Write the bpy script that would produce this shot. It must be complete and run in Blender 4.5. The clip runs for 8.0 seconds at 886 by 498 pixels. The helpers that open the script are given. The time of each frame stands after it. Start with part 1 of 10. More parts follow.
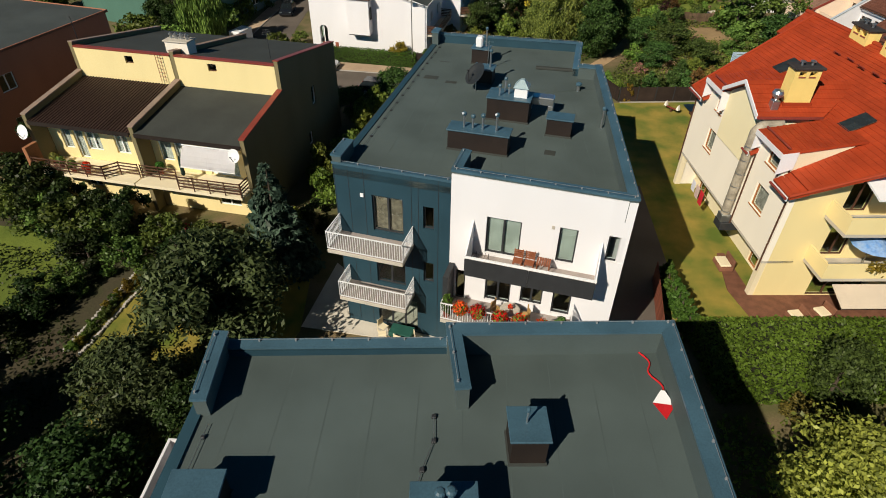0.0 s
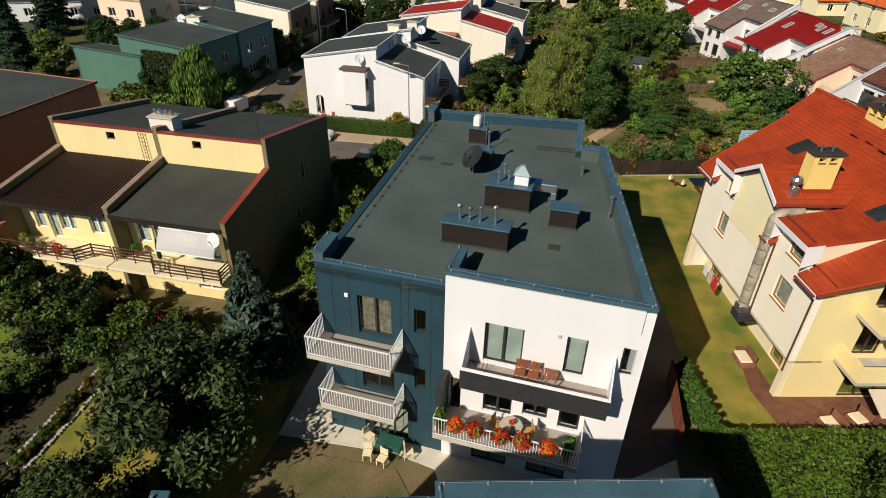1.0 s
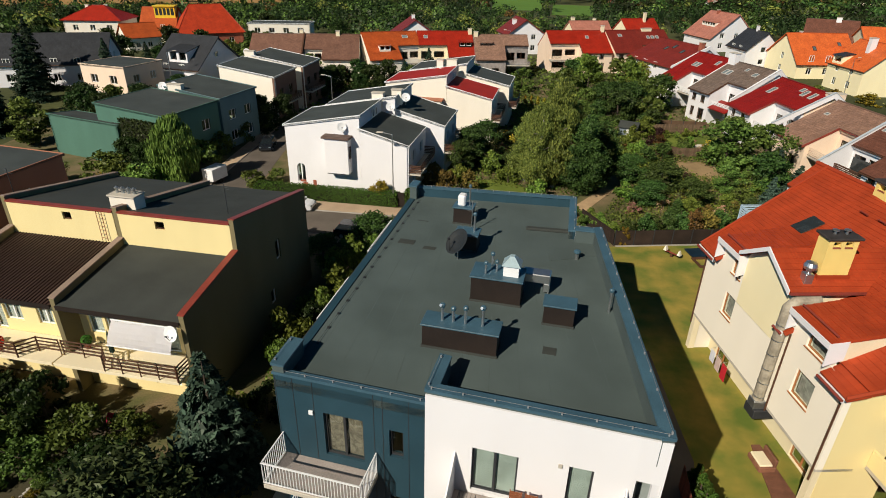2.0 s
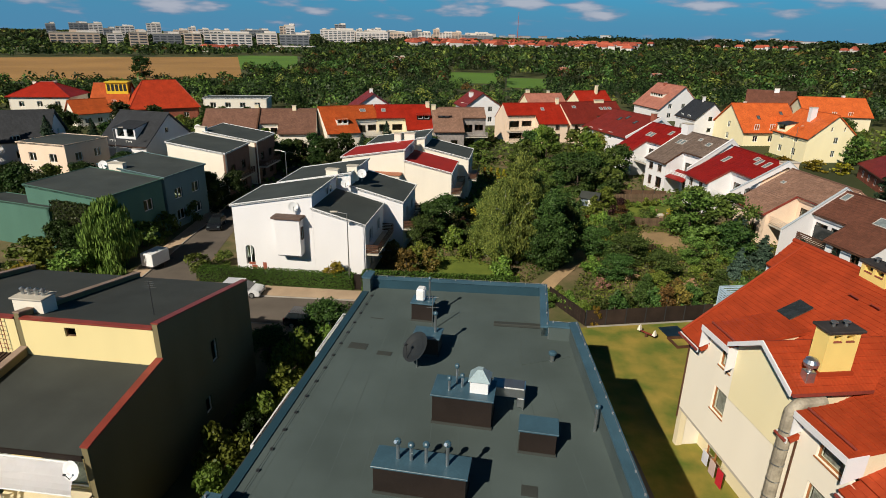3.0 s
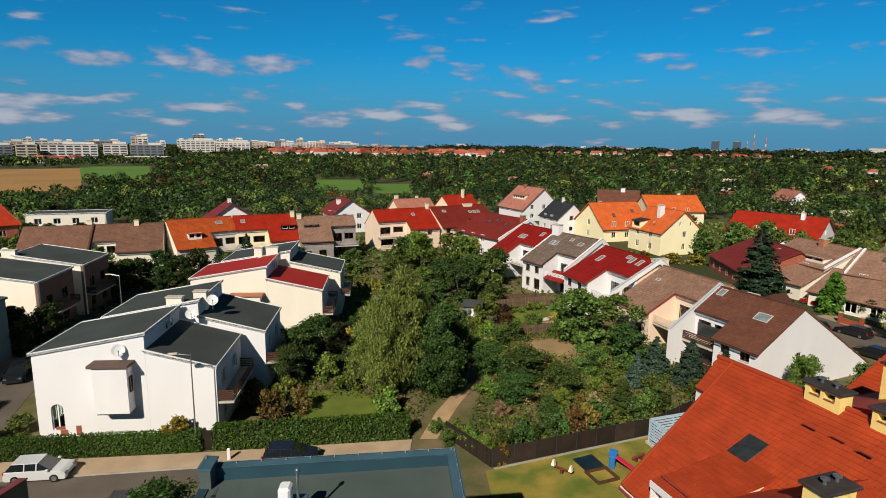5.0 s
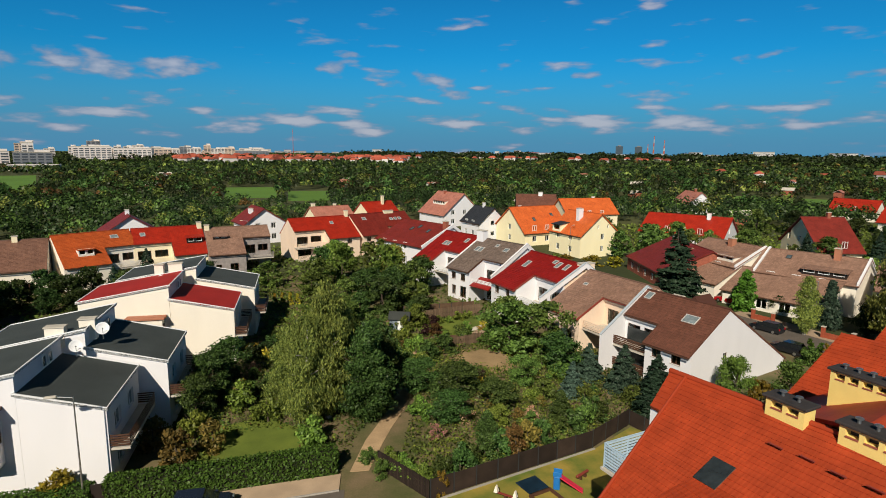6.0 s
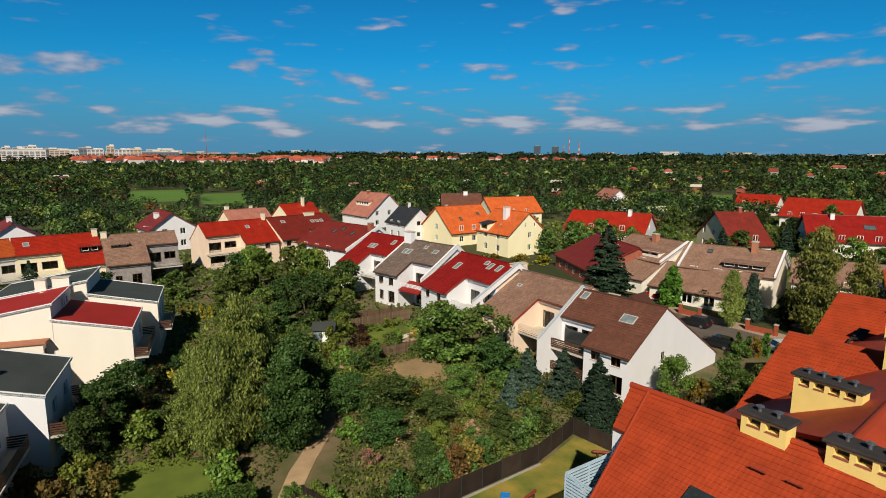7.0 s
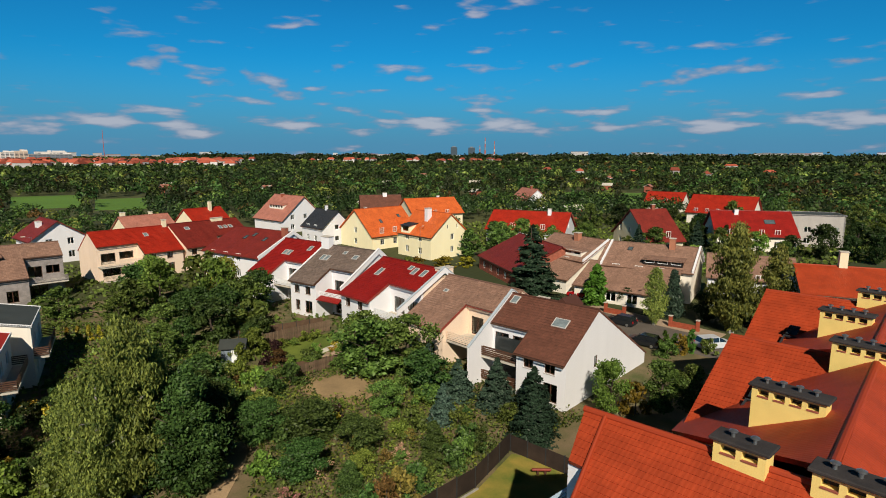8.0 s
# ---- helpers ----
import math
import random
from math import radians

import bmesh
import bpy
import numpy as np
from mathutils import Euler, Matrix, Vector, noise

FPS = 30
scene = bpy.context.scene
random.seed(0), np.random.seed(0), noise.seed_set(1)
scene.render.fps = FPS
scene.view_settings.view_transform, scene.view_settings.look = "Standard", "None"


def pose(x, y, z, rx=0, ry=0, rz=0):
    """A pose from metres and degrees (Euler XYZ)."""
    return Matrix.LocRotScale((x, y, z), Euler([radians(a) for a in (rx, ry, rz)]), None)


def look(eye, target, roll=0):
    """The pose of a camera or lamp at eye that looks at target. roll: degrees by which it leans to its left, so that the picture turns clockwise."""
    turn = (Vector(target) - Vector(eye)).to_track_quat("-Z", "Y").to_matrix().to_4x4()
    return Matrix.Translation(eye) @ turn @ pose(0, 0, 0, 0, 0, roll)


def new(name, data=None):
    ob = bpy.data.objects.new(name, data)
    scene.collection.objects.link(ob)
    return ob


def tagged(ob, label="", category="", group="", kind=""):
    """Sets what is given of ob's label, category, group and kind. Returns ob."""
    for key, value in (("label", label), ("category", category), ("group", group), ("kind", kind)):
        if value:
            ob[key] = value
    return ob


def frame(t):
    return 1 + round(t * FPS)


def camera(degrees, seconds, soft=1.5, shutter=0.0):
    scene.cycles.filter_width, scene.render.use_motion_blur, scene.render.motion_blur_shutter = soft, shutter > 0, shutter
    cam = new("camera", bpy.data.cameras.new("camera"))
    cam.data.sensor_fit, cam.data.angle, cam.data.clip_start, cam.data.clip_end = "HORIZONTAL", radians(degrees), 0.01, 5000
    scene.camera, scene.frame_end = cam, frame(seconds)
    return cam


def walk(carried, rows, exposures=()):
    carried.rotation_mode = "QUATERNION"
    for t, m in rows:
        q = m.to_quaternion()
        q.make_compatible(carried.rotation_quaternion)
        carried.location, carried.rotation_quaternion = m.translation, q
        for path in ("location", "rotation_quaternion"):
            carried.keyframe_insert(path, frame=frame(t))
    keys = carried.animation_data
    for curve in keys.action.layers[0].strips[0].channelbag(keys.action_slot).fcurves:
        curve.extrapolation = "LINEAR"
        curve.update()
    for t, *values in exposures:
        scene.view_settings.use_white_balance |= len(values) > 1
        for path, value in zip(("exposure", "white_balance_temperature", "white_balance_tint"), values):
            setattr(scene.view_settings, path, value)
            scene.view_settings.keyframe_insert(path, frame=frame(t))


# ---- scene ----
# the camera and its flight: seconds, eye, yaw, pitch, lean
cam = camera(74.5, 8.0, soft=0.95)
PATH = [
    (0.0, 2.184, 5.399, 24.0, 2.577, -37.497, 1.05),
    (0.5, 2.168, 7.017, 24.038, 2.535, -34.997, 1.181),
    (1.0, 2.23, 8.977, 24.119, 2.602, -32.145, 1.285),
    (2.5, 2.552, 14.569, 24.321, 0.025, -23.787, 1.239),
    (3.0, 2.682, 16.689, 24.295, -2.129, -20.371, 1.155),
    (3.5, 2.751, 18.443, 24.233, -4.08, -17.427, 1.059),
    (4.0, 2.944, 20.622, 24.137, -6.889, -14.018, 0.93),
    (4.5, 2.949, 22.346, 24.062, -10.454, -11.92, 0.835),
    (5.0, 3.125, 24.587, 23.983, -14.819, -10.215, 0.753),
    (6.5, 4.074, 30.37, 23.634, -26.713, -9.586, 0.388),
    (7.0, 4.968, 32.594, 23.383, -30.454, -9.496, 0.296),
    (7.5, 5.822, 34.386, 23.234, -33.817, -9.434, 0.212),
    (8.0, 7.063, 36.382, 23.071, -38.412, -9.354, 0.067),
]
walk(cam, [(t, pose(x, y, z, 90 + pitch, 0, yaw) @ pose(0, 0, 0, 0, 0, roll)) for t, x, y, z, yaw, pitch, roll in PATH])

# ---- sun, sky and exposure ----
SUN_AZ, SUN_EL = radians(234.0), radians(37.0)   # where the sun stands, from +x towards +y
to_sun = Vector((math.cos(SUN_AZ) * math.cos(SUN_EL), math.sin(SUN_AZ) * math.cos(SUN_EL), math.sin(SUN_EL)))
sun = new("sun", bpy.data.lights.new("sun", "SUN"))
sun.data.energy, sun.data.angle, sun.data.color = 5.0, radians(0.53), (1.0, 0.915, 0.77)
sun.matrix_world = look(to_sun * 100, (0, 0, 0))

world = bpy.data.worlds.new("world")
scene.world = world
world.use_nodes = True
wn, wl = world.node_tree.nodes, world.node_tree.links
wn.clear()


def wnode(kind, **values):
    n = wn.new(kind)
    for k, v in values.items():
        n.inputs[k].default_value = v
    return n


sky = wn.new("ShaderNodeTexSky")
sky.sky_type, sky.sun_disc, sky.sun_elevation = "NISHITA", False, SUN_EL
sky.sun_rotation = radians(90) - SUN_AZ
sky.altitude, sky.air_density, sky.dust_density, sky.ozone_density = 100, 0.9, 0.3, 3.0
coord = wn.new("ShaderNodeTexCoord")
sep = wn.new("ShaderNodeSeparateXYZ")
wl.new(coord.outputs["Generated"], sep.inputs[0])


def wmath(op, a, b=0.0, c=0.0):
    n = wn.new("ShaderNodeMath")
    n.operation = op
    for i, v in enumerate((a, b, c)):
        if hasattr(v, "links"):
            wl.new(v, n.inputs[i])
        else:
            n.inputs[i].default_value = v
    return n.outputs[0]


def wrange(v, a, b, c=0.0, d=1.0, smooth=True):
    n = wn.new("ShaderNodeMapRange")
    n.interpolation_type = "SMOOTHSTEP" if smooth else "LINEAR"
    wl.new(v, n.inputs[0])
    for i, q in enumerate((a, b, c, d)):
        n.inputs[i + 1].default_value = q
    return n.outputs[0]


def wmix(fac, a, b, blend="MIX"):
    n = wn.new("ShaderNodeMix")
    n.data_type, n.blend_type = "RGBA", blend
    for i, v in ((0, fac), (6, a), (7, b)):
        if hasattr(v, "links"):
            wl.new(v, n.inputs[i])
        else:
            n.inputs[i].default_value = v
    return n.outputs[2]


east, height = wmath("ARCTAN2", sep.outputs[0], sep.outputs[1]), sep.outputs[2]
blue = wmix(1.0, sky.outputs[0], (0.10, 1.40, 2.08, 1), "MULTIPLY")
# a deep zenith and a lilac haze low down
deep = wn.new("ShaderNodeVectorMath")
deep.operation = "SCALE"
wl.new(blue, deep.inputs[0])
wl.new(wrange(height, 0.20, 0.55, 1.0, 0.09), deep.inputs[3])
hazy = wmix(wrange(height, 0.0, 0.16, 0.9, 0.0), deep.outputs[0], (2.1, 6.0, 10.4, 1))


def clouds(under, across, tall, lo, mid, hi, thin, thick, seed):
    """Small flat fair-weather clouds in one belt of heights."""
    at = wn.new("ShaderNodeCombineXYZ")
    wl.new(wmath("MULTIPLY", east, across), at.inputs[0])
    wl.new(wmath("MULTIPLY", height, tall), at.inputs[1])
    at.inputs[2].default_value = seed
    n = wnode("ShaderNodeTexNoise", Scale=1.0, Detail=4.5, Roughness=0.46)
    wl.new(at.outputs[0], n.inputs[0])
    belt = wmath("MULTIPLY", wrange(height, lo, mid), wrange(height, mid, hi, 1.0, 0.0))
    depth = wmath("SUBTRACT", n.outputs[0], wmath("MULTIPLY", wmath("SUBTRACT", 1.0, belt), 0.16))
    cover, core = wrange(depth, thin, thick), wrange(depth, thin + 0.02, thick + 0.09)
    puff = wmix(core, (4.9, 6.2, 9.2, 1), (13.2, 12.6, 13.8, 1))
    return wmix(wmath("MULTIPLY", cover, 0.72), under, puff)


far_belt = clouds(hazy, 13.0, 55.0, 0.010, 0.045, 0.10, 0.43, 0.58, 3.7)
mid_belt = clouds(far_belt, 11.0, 30.0, 0.06, 0.11, 0.20, 0.57, 0.66, 8.2)
top_belt = clouds(mid_belt, 5.0, 15.0, 0.14, 0.24, 0.60, 0.60, 0.69, 14.9)
bg = wnode("ShaderNodeBackground", Strength=0.037)
wl.new(top_belt, bg.inputs[0])
out = wn.new("ShaderNodeOutputWorld")
wl.new(bg.outputs[0], out.inputs[0])
scene.view_settings.exposure = 0.1

# ---- materials ----
MATS = {}


def mat(name, col, rough=0.8, var=0.25, scale=1.5, fine=18.0, bump=0.15, metal=0.0, spec=0.3, tint2=None, island=0.0, objvar=0.0, streak=0.0):
    """A painted or mineral surface: base colour with stains at one scale, grain at another, and fine relief."""
    if name in MATS:
        return MATS[name]
    m = bpy.data.materials.new(name)
    m.use_nodes = True
    N, L = m.node_tree.nodes, m.node_tree.links
    b = N["Principled BSDF"]
    b.inputs["Roughness"].default_value, b.inputs["Metallic"].default_value = rough, metal
    b.inputs["Specular IOR Level"].default_value = spec
    tc = N.new("ShaderNodeTexCoord")
    big, small = N.new("ShaderNodeTexNoise"), N.new("ShaderNodeTexNoise")
    for n, s, d in ((big, scale, 4.0), (small, fine, 3.0)):
        n.inputs["Scale"].default_value, n.inputs["Detail"].default_value = s, d
        L.new(tc.outputs["Object"], n.inputs["Vector"])
    if streak:
        sc = N.new("ShaderNodeMapping")
        sc.inputs["Scale"].default_value = (1, 1, streak)
        L.new(tc.outputs["Object"], sc.inputs[0])
        L.new(sc.outputs[0], big.inputs["Vector"])
    ramp = N.new("ShaderNodeValToRGB")
    c2 = tint2 or tuple(c * (1 - var) for c in col)
    ramp.color_ramp.elements[0].position, ramp.color_ramp.elements[1].position = 0.33, 0.68
    ramp.color_ramp.elements[0].color, ramp.color_ramp.elements[1].color = (*c2, 1), (*col, 1)
    L.new(big.outputs[0], ramp.inputs[0])
    mix = N.new("ShaderNodeMix")
    mix.data_type, mix.blend_type = "RGBA", "OVERLAY"
    mix.inputs[0].default_value = 0.35
    L.new(ramp.outputs[0], mix.inputs[6])
    L.new(small.outputs[0], mix.inputs[7])
    last = mix.outputs[2]
    for amount, node, socket in ((island, "ShaderNodeNewGeometry", "Random Per Island"), (objvar, "ShaderNodeObjectInfo", "Random")):
        if amount:
            src, hsv, mr = N.new(node), N.new("ShaderNodeHueSaturation"), N.new("ShaderNodeMapRange")
            mr.inputs[3].default_value, mr.inputs[4].default_value = 1 - amount, 1 + amount
            L.new(src.outputs[socket], mr.inputs[0])
            L.new(mr.outputs[0], hsv.inputs["Value"])
            L.new(last, hsv.inputs["Color"])
            last = hsv.outputs[0]
    L.new(last, b.inputs["Base Color"])
    if bump:
        bp = N.new("ShaderNodeBump")
        bp.inputs["Strength"].default_value, bp.inputs["Distance"].default_value = bump, 0.03
        L.new(small.outputs[0], bp.inputs["Height"])
        L.new(bp.outputs[0], b.inputs["Normal"])
    MATS[name] = m
    return m


def tile_mat(name, col, col2, course=0.32, wave=0.2, mortar=0.7, gloss=0.55):
    """Roof tiles: rolls across the slope (object x) and a stepped course up it, with per-tile tone."""
    if name in MATS:
        return MATS[name]
    m = bpy.data.materials.new(name)
    m.use_nodes = True
    N, L = m.node_tree.nodes, m.node_tree.links
    b = N["Principled BSDF"]
    b.inputs["Roughness"].default_value = gloss
    b.inputs["Specular IOR Level"].default_value = 0.3
    uv = N.new("ShaderNodeUVMap")
    br = N.new("ShaderNodeTexBrick")
    br.offset = 0.0
    br.inputs["Color1"].default_value, br.inputs["Color2"].default_value = (*col, 1), (*col2, 1)
    br.inputs["Mortar"].default_value = (*[c * mortar for c in col2], 1)
    br.inputs["Scale"].default_value = 1.0
    br.inputs["Mortar Size"].default_value, br.inputs["Mortar Smooth"].default_value = 0.010, 0.6
    br.inputs["Brick Width"].default_value, br.inputs["Row Height"].default_value = wave * 1.5, course
    L.new(uv.outputs[0], br.inputs["Vector"])
    no = N.new("ShaderNodeTexNoise")
    no.inputs["Scale"].default_value, no.inputs["Detail"].default_value = 0.6, 6.0
    L.new(uv.outputs[0], no.inputs["Vector"])
    mix = N.new("ShaderNodeMix")
    mix.data_type, mix.blend_type = "RGBA", "OVERLAY"
    mix.inputs[0].default_value = 0.45
    L.new(br.outputs[0], mix.inputs[6])
    L.new(no.outputs[0], mix.inputs[7])
    L.new(mix.outputs[2], b.inputs["Base Color"])
    wv = N.new("ShaderNodeTexWave")
    wv.bands_direction = "X"
    wv.inputs["Scale"].default_value = 0.314 / wave
    L.new(uv.outputs[0], wv.inputs["Vector"])
    ad = N.new("ShaderNodeMath")
    ad.operation = "MULTIPLY_ADD"
    ad.inputs[1].default_value = -1.5
    L.new(br.outputs["Fac"], ad.inputs[0])
    L.new(wv.outputs[0], ad.inputs[2])
    bp = N.new("ShaderNodeBump")
    bp.inputs["Strength"].default_value, bp.inputs["Distance"].default_value = 0.22, 0.03
    L.new(ad.outputs[0], bp.inputs["Height"])
    L.new(bp.outputs[0], b.inputs["Normal"])
    MATS[name] = m
    return m


def leaf_mat(name, col, col2, trans=0.22, hue=0.03):
    """Foliage: two greens by island, a little light coming through."""
    if name in MATS:
        return MATS[name]
    m = bpy.data.materials.new(name)
    m.use_nodes = True
    N, L = m.node_tree.nodes, m.node_tree.links
    N.clear()
    geo, oi = N.new("ShaderNodeNewGeometry"), N.new("ShaderNodeObjectInfo")
    ramp = N.new("ShaderNodeValToRGB")
    ramp.color_ramp.elements[0].color, ramp.color_ramp.elements[1].color = (*(c * 0.7 for c in col2), 1), (*col, 1)
    L.new(geo.outputs["Random Per Island"], ramp.inputs[0])
    hsv, mh, mv = N.new("ShaderNodeHueSaturation"), N.new("ShaderNodeMapRange"), N.new("ShaderNodeMapRange")
    mh.inputs[3].default_value, mh.inputs[4].default_value = 0.5 - hue, 0.5 + hue
    mv.inputs[3].default_value, mv.inputs[4].default_value = 0.75, 1.25
    L.new(oi.outputs["Random"], mh.inputs[0])
    L.new(oi.outputs["Random"], mv.inputs[0])
    no = N.new("ShaderNodeTexNoise")
    no.inputs["Scale"].default_value = 0.05
    L.new(geo.outputs["Position"], no.inputs["Vector"])
    mn = N.new("ShaderNodeMapRange")
    mn.inputs[1].default_value, mn.inputs[2].default_value, mn.inputs[3].default_value, mn.inputs[4].default_value = 0.3, 0.7, 0.62, 1.45
    L.new(no.outputs[0], mn.inputs[0])
    mul = N.new("ShaderNodeMath")
    mul.operation = "MULTIPLY"
    L.new(mv.outputs[0], mul.inputs[0])
    L.new(mn.outputs[0], mul.inputs[1])
    L.new(mh.outputs[0], hsv.inputs["Hue"])
    L.new(mul.outputs[0], hsv.inputs["Value"])
    L.new(ramp.outputs[0], hsv.inputs["Color"])
    d, t, g, mx, ou = (N.new("ShaderNodeBsdfDiffuse"), N.new("ShaderNodeBsdfTranslucent"), N.new("ShaderNodeBsdfGlossy"),
                       N.new("ShaderNodeMixShader"), N.new("ShaderNodeOutputMaterial"))
    mx2 = N.new("ShaderNodeMixShader")
    g.inputs["Roughness"].default_value = 0.45
    g.inputs["Color"].default_value = (0.8, 0.8, 0.7, 1)
    L.new(hsv.outputs[0], d.inputs[0])
    L.new(hsv.outputs[0], t.inputs[0])
    mx.inputs[0].default_value, mx2.inputs[0].default_value = trans, 0.015
    L.new(d.outputs[0], mx.inputs[1])
    L.new(t.outputs[0], mx.inputs[2])
    L.new(mx.outputs[0], mx2.inputs[1])
    L.new(g.outputs[0], mx2.inputs[2])
    L.new(mx2.outputs[0], ou.inputs[0])
    MATS[name] = m
    return m


def glass_mat(name="window glass"):
    """A pane: clear, with the sky in it at a slant."""
    if name in MATS:
        return MATS[name]
    m = bpy.data.materials.new(name)
    m.use_nodes = True
    N, L = m.node_tree.nodes, m.node_tree.links
    N.clear()
    fr, tr, gl, mx, ou = (N.new("ShaderNodeLayerWeight"), N.new("ShaderNodeBsdfTransparent"), N.new("ShaderNodeBsdfGlossy"),
                          N.new("ShaderNodeMixShader"), N.new("ShaderNodeOutputMaterial"))
    steep, gloss = N.new("ShaderNodeMath"), N.new("ShaderNodeMath")
    steep.operation, gloss.operation = "POWER", "MULTIPLY_ADD"
    steep.inputs[1].default_value, gloss.inputs[1].default_value, gloss.inputs[2].default_value = 4.0, 0.7, 0.04
    tr.inputs[0].default_value = (0.80, 0.86, 0.84, 1)
    gl.inputs["Roughness"].default_value = 0.03
    L.new(fr.outputs["Facing"], steep.inputs[0])
    L.new(steep.outputs[0], gloss.inputs[0])
    L.new(gloss.outputs[0], mx.inputs[0])
    L.new(tr.outputs[0], mx.inputs[1])
    L.new(gl.outputs[0], mx.inputs[2])
    L.new(mx.outputs[0], ou.inputs[0])
    MATS[name] = m
    return m


GLASS = glass_mat()
M_ROOFGLASS = mat("roof window glass", (0.22, 0.26, 0.27), 0.12, 0.3, 1.0, 5, 0.0, spec=0.8)
M_ROOFALU = mat("pale skylight frame", (0.50, 0.47, 0.44), 0.5, 0.15, 2.0, 20, 0.05)
M_BUTTER = mat("butter yellow render", (0.88, 0.78, 0.50), 0.9, 0.06, 0.5, 30, 0.08, streak=0.25)
M_PEACH = mat("pale peach render", (0.80, 0.62, 0.47), 0.9, 0.08, 0.5, 30, 0.08, streak=0.25)
M_WHITE = mat("white render", (0.74, 0.725, 0.735), 0.9, 0.05, 0.5, 30, 0.08, streak=0.25)
M_CREAM = mat("cream render", (0.78, 0.68, 0.47), 0.9, 0.08, 0.5, 30, 0.08, streak=0.25)
M_YELLOW = mat("pale yellow render", (0.80, 0.66, 0.33), 0.9, 0.08, 0.5, 30, 0.08, streak=0.25)
M_IVORY = mat("ivory render", (0.78, 0.715, 0.61), 0.9, 0.06, 0.5, 30, 0.08, streak=0.25)
M_TERRA = mat("terracotta render", (0.40, 0.165, 0.095), 0.9, 0.12, 0.5, 30, 0.08, streak=0.25)
M_GREEN = mat("sea green render", (0.075, 0.165, 0.125), 0.9, 0.12, 0.5, 30, 0.08, streak=0.25)
M_PALEBLUE = mat("pale blue render", (0.125, 0.205, 0.215), 0.9, 0.12, 0.5, 30, 0.08, streak=0.25)
M_GREYBLOCK = mat("bare block wall", (0.33, 0.29, 0.27), 0.95, 0.35, 1.2, 8, 0.3)
M_SLATE = mat("petrol blue panel", (0.024, 0.062, 0.085), 0.5, 0.2, 0.6, 40, 0.03, objvar=0.12)
M_CAP = mat("petrol sheet metal", (0.055, 0.115, 0.155), 0.38, 0.25, 0.8, 20, 0.05, spec=0.5)
M_FELT = mat("grey roofing felt", (0.083, 0.109, 0.106), 0.85, 0.30, 0.28, 60, 0.25, tint2=(0.058, 0.077, 0.074))
M_FELT2 = mat("patched roofing felt", (0.047, 0.052, 0.047), 0.85, 0.25, 0.5, 60, 0.25)
M_FELTD = mat("dark roofing felt", (0.056, 0.066, 0.063), 0.85, 0.30, 0.3, 60, 0.25)
M_BROWNCLAD = mat("dark brown cladding", (0.022, 0.015, 0.012), 0.6, 0.3, 1.0, 20, 0.1)
M_STEEL = mat("galvanised steel", (0.55, 0.57, 0.58), 0.32, 0.2, 2.0, 25, 0.05, metal=0.9)
M_WHITEMETAL = mat("white painted metal", (0.78, 0.78, 0.78), 0.45, 0.06, 2.0, 30, 0.02)
M_DARKMETAL = mat("anthracite metal", (0.035, 0.037, 0.040), 0.5, 0.2, 2.0, 30, 0.03)
M_BLACK = mat("black rubber", (0.012, 0.012, 0.013), 0.7, 0.2, 2.0, 30, 0.05)
M_PVC = mat("white window plastic", (0.80, 0.80, 0.78), 0.4, 0.04, 2.0, 30, 0.02)
M_BROWNWOOD = mat("brown stained wood", (0.10, 0.045, 0.025), 0.6, 0.35, 2.0, 25, 0.15)
M_ORANGEWOOD = mat("orange stained wood", (0.42, 0.17, 0.06), 0.55, 0.3, 2.0, 25, 0.1)
M_DECK = mat("red brown decking", (0.23, 0.10, 0.06), 0.7, 0.35, 2.0, 20, 0.2, objvar=0.2)
M_CONC = mat("pale concrete", (0.54, 0.49, 0.41), 0.9, 0.2, 0.7, 25, 0.2)
M_BALC = mat("balcony floor tile", (0.36, 0.31, 0.28), 0.7, 0.15, 1.0, 20, 0.1)
M_STONE = mat("paving slab", (0.50, 0.46, 0.41), 0.85, 0.25, 0.6, 15, 0.2, objvar=0.08)
M_ASPH = mat("worn asphalt", (0.135, 0.112, 0.092), 0.9, 0.25, 0.35, 60, 0.25)
M_PAVER = mat("sand coloured pavers", (0.44, 0.32, 0.215), 0.9, 0.2, 0.6, 20, 0.25, objvar=0.1)
M_KERB = mat("kerb stone", (0.36, 0.33, 0.29), 0.9, 0.2, 1.0, 20, 0.2)
M_SOIL = mat("weedy garden soil", (0.19, 0.135, 0.075), 1.0, 0.5, 0.35, 9, 0.6, tint2=(0.075, 0.085, 0.026))
# garden soil with the shade of the left garden put into its colour
M_SHADELOAM = mat("shade-darkened garden loam", (0.070, 0.052, 0.034), 1.0, 0.45, 0.4, 9, 0.6, tint2=(0.04, 0.045, 0.016))
M_PATH = mat("trodden sandy earth", (0.50, 0.34, 0.19), 1.0, 0.35, 0.5, 14, 0.5)
M_DRY = mat("dry bare ground", (0.36, 0.245, 0.125), 1.0, 0.35, 0.4, 14, 0.5)
M_LAWN = mat("sunburnt lawn", (0.34, 0.245, 0.048), 1.0, 0.4, 0.42, 35, 0.6, tint2=(0.105, 0.145, 0.020))
M_GRASS = mat("green grass", (0.15, 0.19, 0.026), 1.0, 0.4, 0.3, 35, 0.6, tint2=(0.085, 0.12, 0.016))
M_MEADOW = mat("meadow ground", (0.080, 0.085, 0.026), 1.0, 0.5, 0.03, 1.0, 0.3, tint2=(0.035, 0.045, 0.013))
M_STUBBLE = mat("stubble field", (0.37, 0.205, 0.066), 1.0, 0.25, 0.02, 1.0, 0.2)
